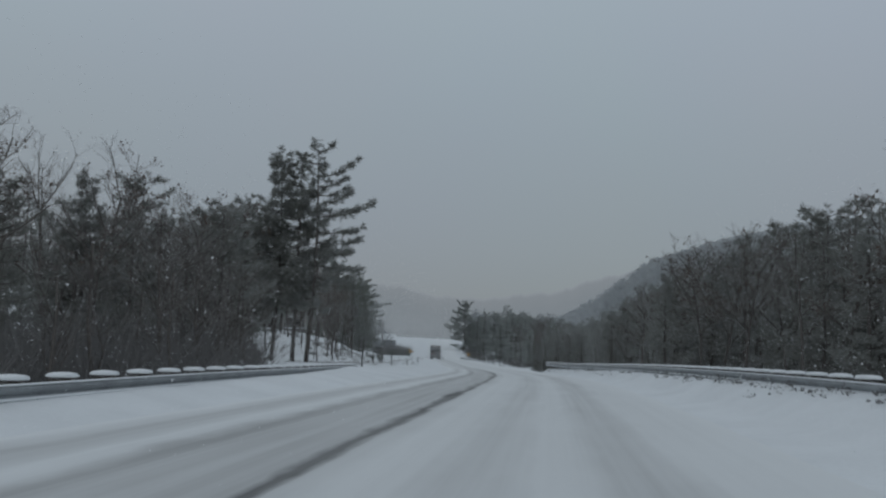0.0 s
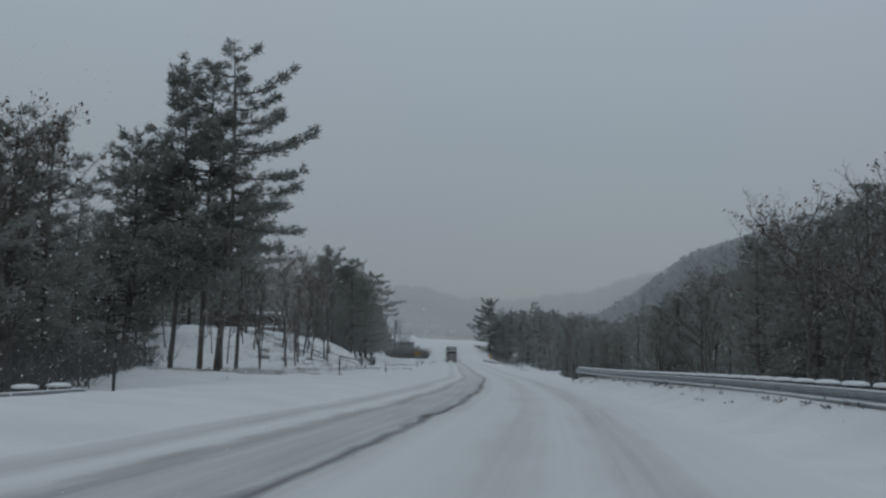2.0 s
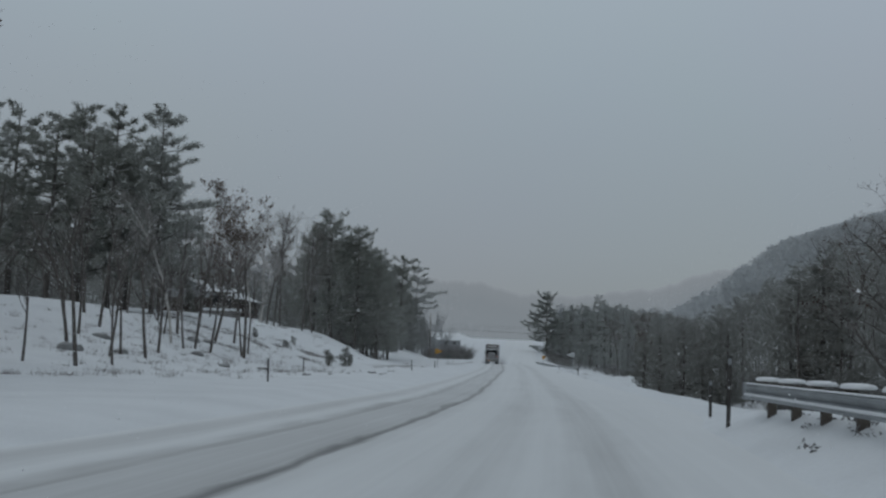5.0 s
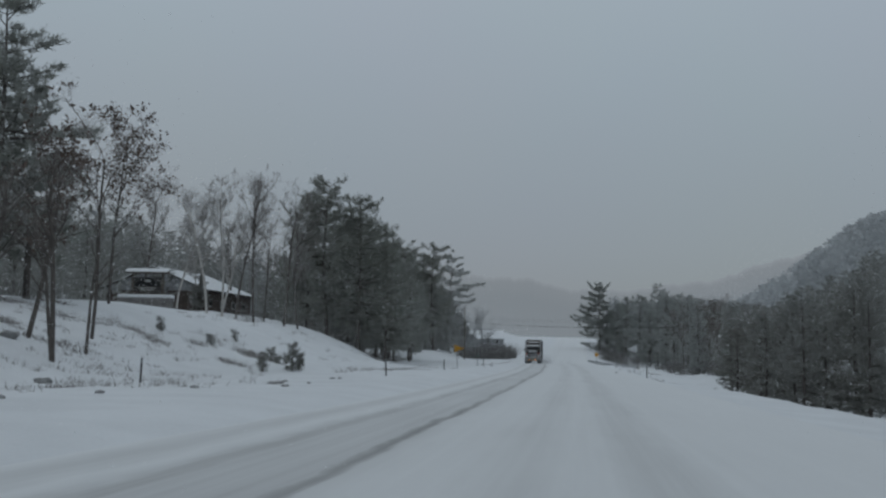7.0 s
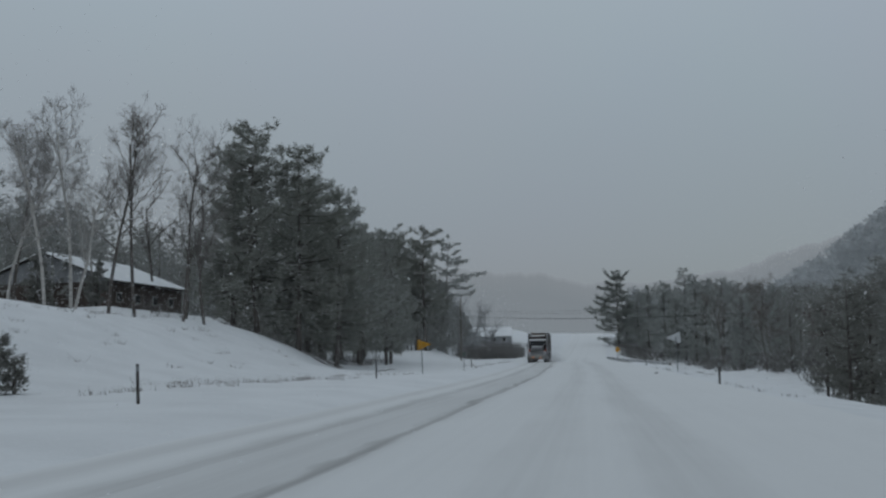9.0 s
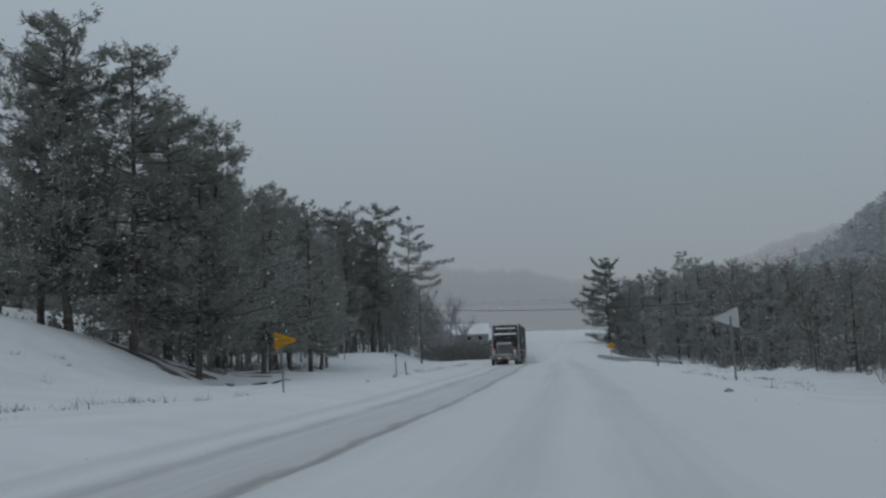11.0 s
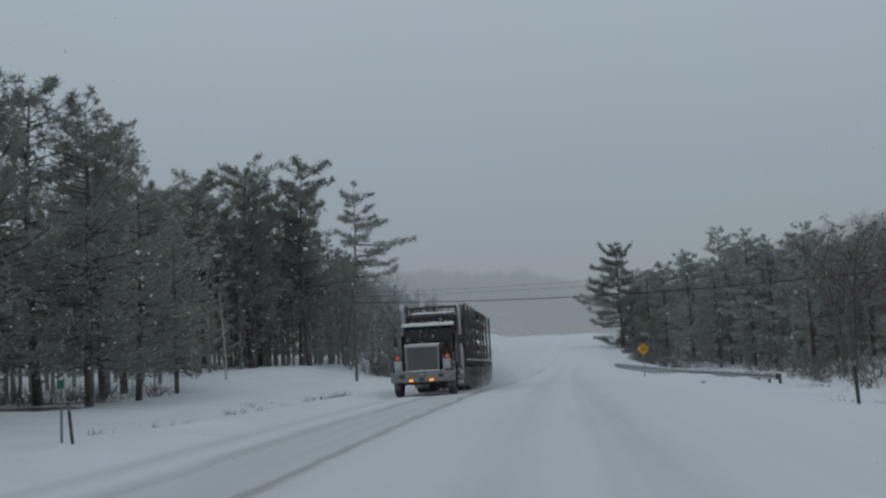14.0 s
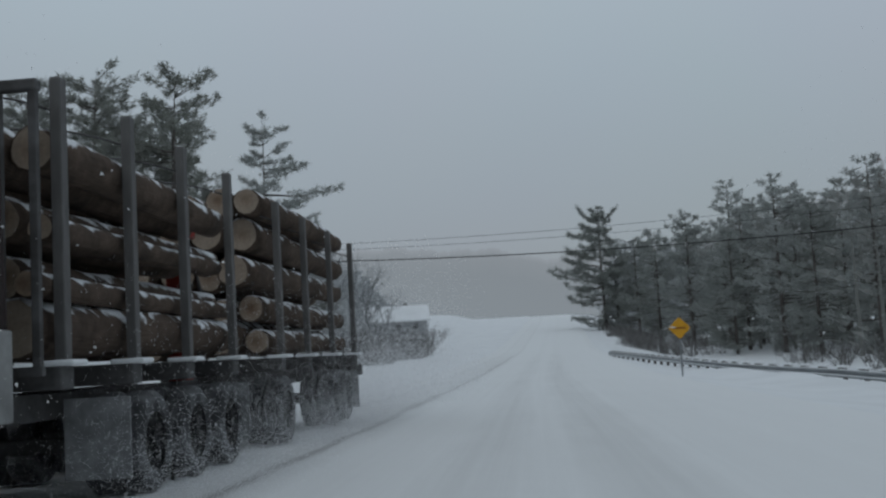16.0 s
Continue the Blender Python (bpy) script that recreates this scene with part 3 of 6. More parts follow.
pine("white_pine", "white pine with dense dark crown beside a taller one", -17.2, 121.5, seed=5, h=24.0, base=0.28, spread=5.2, gap=0.5, fill=1.45, flat=0.24, count=7, top=0.65, trunk=0.22, width=0.12, side=math.pi, bias=0.25)
pine("white_pine", "slender white pine in a close group by the verge", -19.8, 122.5, seed=7, h=24.5, base=0.28, spread=5.4, gap=0.5, fill=1.45, flat=0.24, count=7, top=0.65, trunk=0.2, width=0.12)
dense_a = pine("white_pine", "dense dark pine at the edge of the woods", -24.0, 124.0, seed=11, h=18.8, base=0.16, spread=5.2, gap=0.52, fill=1.15, width=0.125, count=7, top=0.52, flat=0.16)
dense_b = pine("white_pine", "bushy dark pine in the roadside woods", -22.5, 99.0, seed=13, h=15.5, base=0.06, spread=4.0, gap=0.5, fill=1.05, width=0.125, count=6, top=0.5)
dense_c = pine("white_pine", "broad dark pine in the roadside woods", -25.8, 89.0, seed=17, h=16.0, base=0.08, spread=4.4, gap=0.55, fill=1.05, width=0.125, count=6, top=0.42)
mid_a = pine("white_pine", "tall pine with bare lower trunk", -45.0, 192.0, NEEDLE_DUSTED_HAZED, seed=19, h=18.5, base=0.17, spread=5.6, gap=0.72, fill=1.6, width=0.12, count=6, top=0.6, flat=0.12)
bare_a = bare("bare_tree", "leafless hardwood with fine grey twigs", -27.5, 83.0, seed=23, h=17.5, twigs=1.0)
bare_b = bare("bare_tree", "leafless hardwood with upright crown", -29.5, 78.0, seed=29, h=16.5, spread=0.25, upright=1.0)
bare_c = bare("oak_tree", "small oak with a few withered leaves", -25.0, 87.0, seed=31, h=16.8, leaves=0.35, spread=0.36)
bare_d = bare("bare_tree", "twiggy understorey tree with low branches", -24.0, 70.0, seed=33, h=11.0, spread=0.42, fork=0.08, twigs=1.02)
snowy_a = pine("snowy_pine", "snow-dusted pine beyond the verge, paled in colour for haze", 22.4, 476.0, NEEDLE_SNOWY_HAZED, seed=37, h=20.5, base=0.04, spread=6.2, gap=0.6, fill=1.1, width=0.17, count=5, tuft=0.5, top=0.5, flat=0.18)
snowy_b = pine("snowy_pine", "snow-dusted pine with open crown, paled in colour for haze", 27.4, 464.0, NEEDLE_SNOWY_HAZED, seed=41, h=23.5, base=0.05, spread=6.0, gap=0.66, fill=1.1, width=0.17, count=5, tuft=0.5, sparse=0.05, top=0.5, flat=0.18)
back_a = pine("white_pine", "dark pine deep in the woods", -44.0, 110.0, seed=121, h=15.5, base=0.06, spread=4.0, gap=0.75, fill=0.65, width=0.22, count=4, tuft=0.52, top=0.5, wooded=False, flat=0.2)
back_b = bare("bare_tree", "leafless tree deep in the woods", -42.0, 98.0, seed=122, h=16.0, twigs=0.72, spread=0.36)
back_c = bare("rimed_tree", "leafless tree paled in colour for haze", -36.0, 470.0, HAZE_PALE_BARK, crown=HAZE_PALE, seed=123, h=16.0, twigs=0.85, spread=0.36)
back_d = pine("snowy_pine", "distant pine paled in colour for haze", 40.0, 520.0, HAZE_PALE, seed=124, h=16.0, base=0.06, spread=4.2, gap=0.75, fill=0.8, width=0.22, count=4, tuft=0.52, top=0.5, wooded=False, flat=0.2)
slim_a = bare("bare_tree", "thin leafless understorey stem", -23.0, 64.0, seed=57, h=9.0, twigs=0.9, spread=0.26, fork=0.2)
rng = random.Random(5)

def left_edge(y):
    """The line behind which the woods stand, left of the road before the tall pines."""
    return -0.2 - (y - 10) * 0.192


depth = random.Random(17)


# left-hand woods before the pines
for i in range(88):
    y = rng.uniform(34, 128)
    x = float(line_x(y)) - 20 - 34 * rng.random() ** 1.5
    if y > 105 and x > -24:
        continue
    if x > left_edge(y) - 2:
        x = left_edge(y) - 2 - depth.uniform(0, 9)
    src = rng.choice([dense_b, dense_c, bare_a, bare_b, bare_c, bare_d, bare_d])
    if float(line_x(y)) - x > 33:
        src = rng.choice([back_a, back_a, back_b])
    size = (0.52 + 0.50 * (y - 30) / 90) * rng.uniform(0.82, 1.06)
    again(src, x, y, rng.uniform(0, 6.3), size)

# the same woods going on behind the tall pines
for i in range(30):
    y = depth.uniform(118, 166)
    x = -23.5 - 0.26 * (y - 120) - 22 * depth.random() ** 1.4
    src = depth.choice([dense_b, dense_c, bare_d, bare_a, back_a, bare_d])
    again(src, x, y, depth.uniform(0, 6.3), depth.uniform(9.0, 12.5) / HEIGHTS[src.name])

# undergrowth behind the left-hand rail
for i in range(34):
    y = rng.uniform(24, 86)
    again(rng.choice([bare_d, bare_d, slim_a]), min(float(line_x(y)) - rng.uniform(13.5, 20), left_edge(y) - 1 - depth.uniform(0, 4)), y, rng.uniform(0, 6.3), rng.uniform(0.35, 0.7))

# the bank and the house grounds
for x, y, s, a in ((-34.5, 192, 0.9, 1.7), (-37.0, 208, 1.05, 2.2), (-33.2, 208, 0.92, 0.7), (-40.5, 203, 1.15, 0.2), (-43.5, 211, 1.2, 5.0), (-39.0, 194, 1.0, 2.8), (-46, 200, 1.1, 4.1)):
    again(mid_a, x, y, a, s)
layered = pine("white_pine", "tall pine with drooping layered limbs on the bank", -30.7, 199.2, NEEDLE_DUSTED_HAZED, seed=20, h=21.0, base=0.20, spread=6.9, gap=0.5, fill=1.9, width=0.115, count=6, top=0.8, flat=0.13, side=E, bias=0.15, trunk=0.24)
again(layered, -35.4, 199.7, 2.4, 0.985)
again(dense_a, -33.0, 158.0, 0.5, 0.95)
again(dense_a, -38.0, 171.0, 2.5, 0.9)
bare("oak_tree", "tall oak with dark withered leaves behind the bank", -29.0, 212.6, seed=43, h=15.0, leaves=0.5, spread=0.36, lean=(0.05, 0), twigs=1.2, stout=0.006)
bare("oak_tree", "slim oak with bare spreading limbs on the bank", -20.1, 192.1, seed=45, h=13.0, leaves=0.15, spread=0.36, lean=(0.05, 0), twigs=1.2, fork=0.45, stout=0.006)
bare("oak_tree", "leaning young oak with withered leaves", -19.4, 184.0, seed=47, h=10.0, leaves=0.4, lean=(0.26, 0.0))
bare("bare_tree", "slim leafless sapling on the snowy bank", -17.5, 166.0, seed=53, h=7.5, twigs=0.8)
bare("bare_tree", "slim leafless sapling on the snowy bank", -20.0, 158.0, seed=54, h=8.5, twigs=0.8)
birch_a = bare("birch_tree", "tall white birch with fine upright twigs", -33.3, 245.1, BIRCH, seed=59, h=17.0, spread=0.26, twigs=1.45, upright=0.4, fork=0.36, first=15, reach=(0.20, 0.36), thin=0.32, stout=0.0065)
birch_b = bare("birch_tree", "leaning white birch before a house", -33.6, 249.9, BIRCH, seed=61, h=10.5, spread=0.2, lean=(0.25, 0))
yard_a = bare("bare_tree", "leafless hardwood in the yard", -34.1, 256.5, seed=67, h=18.0, spread=0.30, twigs=1.45, fork=0.40, first=13, reach=(0.22, 0.42), thin=0.36, stout=0.007)
yard_b = bare("bare_tree", "leafless hardwood with rounded crown", -32.2, 257.5, seed=71, h=18.4, spread=0.32, twigs=1.45, fork=0.42, first=13, reach=(0.24, 0.44), thin=0.38, stout=0.007)
yard_c = bare("bare_tree", "several-stemmed leafless tree at the bank's edge", -29.8, 262.0, seed=73, h=18.0, spread=0.30, twigs=1.45, fork=0.3, first=13, reach=(0.24, 0.42), thin=0.38, stout=0.007)
again(birch_a, -32.3, 247.0, 2.2, 1.0)
again(birch_a, -38.0, 247.7, 4.0, 0.9)
again(birch_a, -19.1, 173.0, 0.7, 0.74)
again(yard_c, -28.6, 264.0, 2.0, 0.9)
again(yard_a, -54.5, 276.0, 1.1, 1.15)
again(birch_a, -50.0, 285.0, 2.0, 0.9)
again(yard_b, -42.0, 292.0, 2.9, 0.95)
bare("oak_tree", "tall leaning oak holding withered leaves", -17.2, 134.0, seed=48, h=16.5, leaves=0.4, lean=(0.10, 0.0), spread=0.34)
bare("oak_tree", "oak with two leaning stems and withered leaves", -19.5, 138.0, seed=49, h=15.0, leaves=0.3, lean=(0.04, 0.05), spread=0.3)
slim = bare("bare_tree", "slim leafless stem on the snowy bank", -16.0, 160.0, seed=55, h=8.0, twigs=0.7, spread=0.2, fork=0.5)
for i in range(30):
    y = rng.uniform(143, 190)
    x = float(line_x(y)) - rng.uniform(22.5, 38)
    again(slim, x, y, rng.uniform(0, 6.3), rng.uniform(0.6, 1.25))

# the big pine clump past the house
big = pine("white_pine", "big dense white pine with rounded top", -28.2, 277.5, NEEDLE_DUSTED_HAZED, seed=79, h=21.4, base=0.15, spread=6.4, gap=0.40, fill=1.6, width=0.105, count=7, top=0.42, flat=0.30, tuft=0.34)
big_b = pine("white_pine", "big dense white pine beside its twin", -24.4, 279.0, NEEDLE_DUSTED_HAZED, seed=83, h=21.0, base=0.15, spread=5.8, gap=0.40, fill=1.6, width=0.105, count=7, top=0.42, flat=0.30, tuft=0.34)
edge_a = pine("white_pine", "dense pine with a short bare trunk beside snow", -28.0, 321.0, NEEDLE_DUSTED_HAZED, seed=85, h=19.4, base=0.15, spread=5.4, gap=0.48, fill=1.35, width=0.115, count=6, top=0.5, flat=0.26, tuft=0.36)
for x, y, s, a in ((-21.4, 283, 0.78, 1.2), (-32.2, 281, 0.88, 2.1), (-27.0, 291, 0.98, 0.4), (-23.4, 292.5, 0.97, 3.0), (-30.0, 298, 1.0, 4.0), (-26.8, 303, 0.86, 2.2), (-25.0, 309, 0.80, 1.0)):
    again(big if rng.random() < 0.5 else big_b, x, y, a, s)
for x, y, s, a in ((-36, 292, 1.3, 5.0), (-31, 306, 1.3, 0.2), (-33, 318, 1.2, 3.2), (-38, 305, 1.3, 2.8)):
    again(back_a, x, y, a, s)
for x, y, s, a in ((-33.5, 321, 1.1, 3.3), (-25.6, 328, 0.97, 0.3), (-30.5, 331, 1.08, 2.0), (-33, 345, 1.1, 3.0), (-27, 338, 0.8, 4.4), (-38, 330, 1.2, 5.2), (-36, 355, 1.2, 1.0), (-30, 352, 0.7, 0.4)):
    again(edge_a, x, y, a, s)

# pines behind the utility pole
tall = pine("white_pine", "tall pine with high crown and bare trunk", -39.2, 399.0, NEEDLE_DUSTED_HAZED, seed=89, h=26.5, base=0.24, spread=6.0, gap=0.6, fill=1.4, width=0.13, count=6, top=0.28, tuft=0.46, flat=0.24)
tall_b = pine("white_pine", "tall pine with layered crown", -32.2, 401.0, NEEDLE_DUSTED_HAZED, seed=97, h=26.3, base=0.24, spread=6.0, gap=0.6, fill=1.4, width=0.13, count=6, top=0.28, tuft=0.46, flat=0.24)
for x, y, s, a in ((-44.5, 396, 0.93, 1.0), (-48, 402, 0.95, 2.0), (-36, 410, 0.92, 3.1), (-42.5, 412, 0.98, 4.4), (-53, 400, 0.9, 0.6), (-58, 410, 0.9, 3.6), (-37, 393, 0.72, 2.5), (-47, 390, 0.8, 1.5), (-55, 392, 0.85, 0.3), (-62, 398, 0.9, 2.3), (-50, 412, 0.9, 5.1)):
    again(rng.choice([tall, tall_b]), x, y, a, s)
pine("lone_pine", "wind-shaped pine with flat limbs reaching one way", -33.4, 424.5, NEEDLE_SNOWY_HAZED, seed=101, h=27.0, base=0.46, spread=6.2, gap=0.95, side=E, bias=0.35, fill=1.3, width=0.13, count=7, tuft=0.55, lean=(0.09, 0), sparse=0.15, trunk=0.24, top=0.35, flat=0.13)

bare("birch_tree", "thin white birch leaning before dark pines", -30.8, 366.0, BIRCH, seed=63, h=11.0, lean=(0.12, 0), spread=0.16, twigs=0.8, fork=0.6, first=8, reach=(0.15, 0.3), thin=0.3, stout=0.006)

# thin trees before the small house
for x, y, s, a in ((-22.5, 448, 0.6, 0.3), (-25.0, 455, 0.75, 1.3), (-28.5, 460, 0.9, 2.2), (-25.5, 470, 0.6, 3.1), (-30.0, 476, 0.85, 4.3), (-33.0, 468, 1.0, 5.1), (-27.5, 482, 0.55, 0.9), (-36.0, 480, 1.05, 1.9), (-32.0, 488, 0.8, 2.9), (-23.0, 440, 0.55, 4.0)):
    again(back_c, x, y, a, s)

# right-hand pines beyond the curve warning sign
pine("lone_pine", "wind-shaped pine at the road's edge, crown split at the top", 10.2, 512.0, NEEDLE_SNOWY_HAZED, seed=103, h=24.0, base=0.07, spread=9.6, gap=0.75, side=math.pi, bias=0.2, fill=1.3, width=0.14, count=8, tuft=0.6, top=0.85, flat=0.18, limbs=((20.5, 3.0, 4.2, 0.9), (21.0, 0.1, 3.6, 0.8), (17.5, 3.3, 6.0, 0.2), (15.0, 2.9, 6.5, 0.05)))
for x, y, s, a in ((12.5, 512, 0.82, 1.0), (16, 505, 0.9, 2.0), (18.5, 490, 0.86, 3.0), (20, 515, 1.0, 4.0), (25, 500, 1.0, 5.0), (24.5, 452, 0.8, 0.3), (31, 470, 0.95, 1.6), (23.5, 440, 0.72, 2.7), (36, 480, 1.05, 3.7)):
    again(snowy_a, x, y, a, s)
for x, y, s, a in ((27.4, 430, 0.86, 0.5), (30.5, 436, 0.9, 1.5), (31, 405, 0.86, 2.5), (34, 412, 0.92, 3.5), (36.5, 398, 0.85, 4.5), (28.6, 418, 0.7, 0.9), (39, 420, 0.95, 5.5), (26, 446, 0.78, 2.2), (33.5, 426, 0.85, 3.3), (36, 440, 0.9, 4.4), (42, 408, 0.9, 0.1), (29.5, 456, 0.85, 5.8), (41, 392, 0.8, 2.2), (45, 400, 0.9, 3.0)):
    again(snowy_b, x, y, a, s)
for x, y, s, a in ((33, 392, 1.0, 0.4), (37, 385, 0.95, 1.4), (34.5, 375, 0.9, 2.4), (40, 372, 0.95, 3.4)):
    again(bare_a if rng.random() < 0.5 else bare_c, x, y, a, s)

# right-hand woods below the verge
for i in range(170):
    y = rng.uniform(48, 390) if i < 118 else rng.uniform(60, 190)
    off = rng.uniform(0, 1) ** 1.3 * 34
    x = float(line_x(y)) + np.interp(y, [180, 230, 262, 300, 390], [25, 21, 19, 24, 25]) + off
    # farther trees come from paler kinds, haze carried in their colour
    src = rng.choice([dense_b, dense_c, bare_d, bare_a, bare_b, bare_c] if y < 200 else [dense_b, dense_c, bare_c, dense_b, bare_a] if y < 330 else [snowy_b, snowy_a, snowy_b, bare_c])
    if off > 9:
        src = rng.choice([back_a, back_a, back_b])
    again(src, x, y, rng.uniform(0, 6.3), canopy(x, y) * rng.uniform(0.72, 1.0) / HEIGHTS[src.name])

for src, x, y, s, a in ((dense_c, 28, 130, 1.3, 0.4), (dense_b, 24.8, 119, 1.2, 1.7), (dense_c, 33, 131, 1.5, 2.6), (bare_c, 30, 124, 1.3, 0.9), (dense_b, 36, 128, 1.5, 3.9), (bare_a, 38, 134, 1.4, 5.0), (dense_c, 31, 140, 1.4, 4.4),
                        (dense_b, 26.5, 262, 1.0, 0.3), (dense_c, 28.5, 258, 1.0, 1.3), (dense_b, 30.5, 266, 1.0, 2.3), (dense_c, 29.5, 272, 1.0, 4.0), (dense_b, 33.0, 262, 1.0, 5.2), (dense_c, 27.6, 252, 1.0, 3.2), (dense_b, 25.8, 246, 1.0, 2.0), (dense_c, 32.5, 276, 1.0, 0.8), (dense_c, 21.6, 226, 1.0, 0.5), (dense_b, 22.4, 233, 1.0, 1.5), (dense_c, 21.2, 240, 1.0, 2.5), (dense_b, 23.8, 222, 1.0, 3.5), (dense_c, 24.6, 229, 1.0, 4.5), (dense_b, 23.4, 244, 1.0, 5.5), (dense_c, 22.0, 251, 1.0, 0.2), (dense_b, 25.0, 238, 1.0, 1.2)):
    again(src, x, y, a, s)

# left woods behind the house and past the pole
for i in range(36):
    y = rng.uniform(150, 430)
    x = float(line_x(y)) - (rng.uniform(58, 100) if y < 300 else rng.uniform(45, 95) if y < 430 else rng.uniform(18, 70))
    # past 400 m the trees with haze in their colour are used
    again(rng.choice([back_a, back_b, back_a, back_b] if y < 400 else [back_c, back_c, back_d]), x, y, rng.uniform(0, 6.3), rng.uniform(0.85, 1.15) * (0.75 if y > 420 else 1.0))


def far_woods(which):
    """Woods on the far slopes, too many to count: one mesh of simple ragged trees."""
    r = np.random.RandomState(8)
    out = []
    n = 1000
    y = r.uniform(0, 1, n) ** 0.8 * 330 + 330
    sgn = np.where(r.rand(n) < 0.5, -1.0, 1.0)
    rel = np.where(sgn < 0, -(14 + r.uniform(0, 1, n) ** 1.4 * 190), 16 + r.uniform(0, 1, n) ** 1.4 * 190)
    near = (y < 520) & (np.where(rel < 0, y < 440, True)) & (np.abs(rel) < 52)
    y2 = r.uniform(60, 560, 600)
    rel2 = np.where(r.rand(600) < 0.72, r.uniform(62, 190, 600), -r.uniform(95, 190, 600))
    y, rel = np.concatenate([y[~near], y2]), np.concatenate([rel[~near], rel2])
    y3 = np.concatenate([r.uniform(170, 430, 480), r.uniform(200, 410, 330), r.uniform(395, 520, 190), r.uniform(404, 455, 200), r.uniform(318, 398, 80), r.uniform(308, 395, 230)])
    rel3 = np.concatenate([r.uniform(34, 86, 480), -r.uniform(60, 115, 330), r.uniform(26, 56, 190), -r.uniform(30, 78, 200), -r.uniform(38, 58, 80), -r.uniform(72, 150, 230)])
    hillside = which == "hillside"
    if hillside:
        y, rel = y3, rel3
    elif which == "hill":
        y, rel = 470 + r.uniform(0, 1, 1000) ** 1.3 * 130, r.uniform(54, 210, 1000)
    else:
        keep = (y < 440) | (rel < 56)
        y = np.concatenate([y[keep], r.uniform(610, 760, 260)])
        rel = np.concatenate([rel[keep], -r.uniform(46, 150, 260)])
    x = line_x(y) + rel
    z = ground_z(x, y)
    for i in range(len(y)):
        h = r.uniform(13, 21) * (0.74 if rel[i] < 0 and y[i] < 330 else 1.0)
        if rel[i] > 0 and y[i] < 492 or 0 < rel[i] < 56:
            h = min(h, canopy(x[i], y[i]) * r.uniform(0.8, 1.0))
        elif rel[i] < 0 and y[i] > 390:
            h = min(h, 17.0, (-rel[i] - woods_edge(y[i])) * 1.6 + 2)
        elif rel[i] > 0:
            h = min(h, 13.0)
        if h < 3.0:
            continue
        close = (not hillside) and y[i] < 585 and -75 < rel[i] < 60
        m = 120 if hillside else 240 if close else 60
        fine = 0.5 if close or hillside else 1.0
        m = 90 if which == "hill" else m
        u = r.uniform(0.06 if hillside and rel[i] < 0 and y[i] > 300 else 0.02, 1, m) ** 0.9
        rad = (1 - u) ** 0.7 * r.uniform(2.2, 3.6) + 0.2
        a = r.uniform(0, 2 * math.pi, m)
        c = np.stack([x[i] + np.cos(a) * rad * r.uniform(0.3, 1, m), y[i] + np.sin(a) * rad, z[i] + h * u], 1)
        d = np.stack([np.cos(a), np.sin(a), r.uniform(-0.1, 0.7, m)], 1) * r.uniform(0.9, 1.8, (m, 1)) * (1 + fine) / 2
        s = r.normal(size=(m, 3)) * 0.27 * fine
        out.append(np.stack([c - s, c + s, c + d], 1))
        out.append(np.array([[[x[i] - 0.2, y[i], z[i] - 0.5], [x[i] + 0.2, y[i], z[i] - 0.5], [x[i], y[i], z[i] + h]]]))
    return np.concatenate(out)


# far slopes and hill carry their haze as a paler foliage colour
tagged(new("distant_woods", soup("distant_woods", HAZE_PALE, far_woods("distant"))), "mixed woods on the far slopes, paled in colour for haze", "woods", kind="stuff")
tagged(new("hillside_woods", soup("hillside_woods", NEEDLE, far_woods("hillside"))), "dense grey-brown woods on the nearer hillsides", "woods", kind="stuff")
tagged(new("hill_woods", soup("hill_woods", HAZE_PALEST, far_woods("hill"))), "woods over a far hill, paled in colour for haze", "woods", kind="stuff")


def thicket():
    """Brush and dead stems along the foot of the woods."""
    r = np.random.RandomState(21)
    out = []
    spans = [(20, 84, -12.5, -34, 1250, 3.0), (84, 116, -20, -36, 450, 2.4), (45, 190, 21, 46, 1200, 3.6), (190, 335, 24, 46, 1100, 3.2), (285, 355, -31, -48, 200, 1.7), (396, 446, -13.5, -25, 700, 3.4), (446, 520, -20, -40, 300, 2.0), (340, 420, 22, 36, 350, 2.0), (440, 520, 9, 24, 500, 2.0), (150, 260, -55, -80, 400, 4), (120, 142, -32, -52, 260, 2.4)]
    for y0, y1, a, b, n, hh in spans:
        y = r.uniform(y0, y1, n)
        out_by = r.beta(1.1, 1.5, n) * abs(b - a) * (1 + 0.25 * np.sin(y * 0.11) + 0.15 * np.sin(y * 0.37 + 2)) + 0.9 * (1 + np.sin(y * 0.23 + 1))
        x = line_x(y) + np.sign(a) * (abs(a) + out_by)
        y = y + r.normal(0, 5, n) * (abs(a) > 15)
        if a < 0 and y1 < 120:
            x = np.minimum(x, left_edge(y) - r.uniform(0, 7, n))
        z = ground_z(x, y)
        for i in range(n):
            k = 9
            base = np.array([x[i], y[i], z[i] - 0.1]) + r.normal(size=(k, 3)) * (0.25, 0.25, 0)
            d = r.normal(size=(k, 3)) * (0.55, 0.55, 0.2) + (0, 0, 0.9)
            h = hh * r.uniform(0.35, 1.1, (k, 1))
            s = r.normal(size=(k, 3)) * (0.028, 0.028, 0.0)
            out.append(np.stack([base - s, base + s, base + d * h], 1))
            t = base + d * h * r.uniform(0.4, 0.9, (k, 1))
            e = r.normal(size=(k, 3)) * 0.5 + (0, 0, 0.35)
            out.append(np.stack([t - s * 0.7, t + s * 0.7, t + e], 1))
    return np.concatenate(out)


tagged(new("brush", soup("brush", BRUSH, thicket())), "tangle of bare brush along the foot of the woods", "brush", kind="stuff")


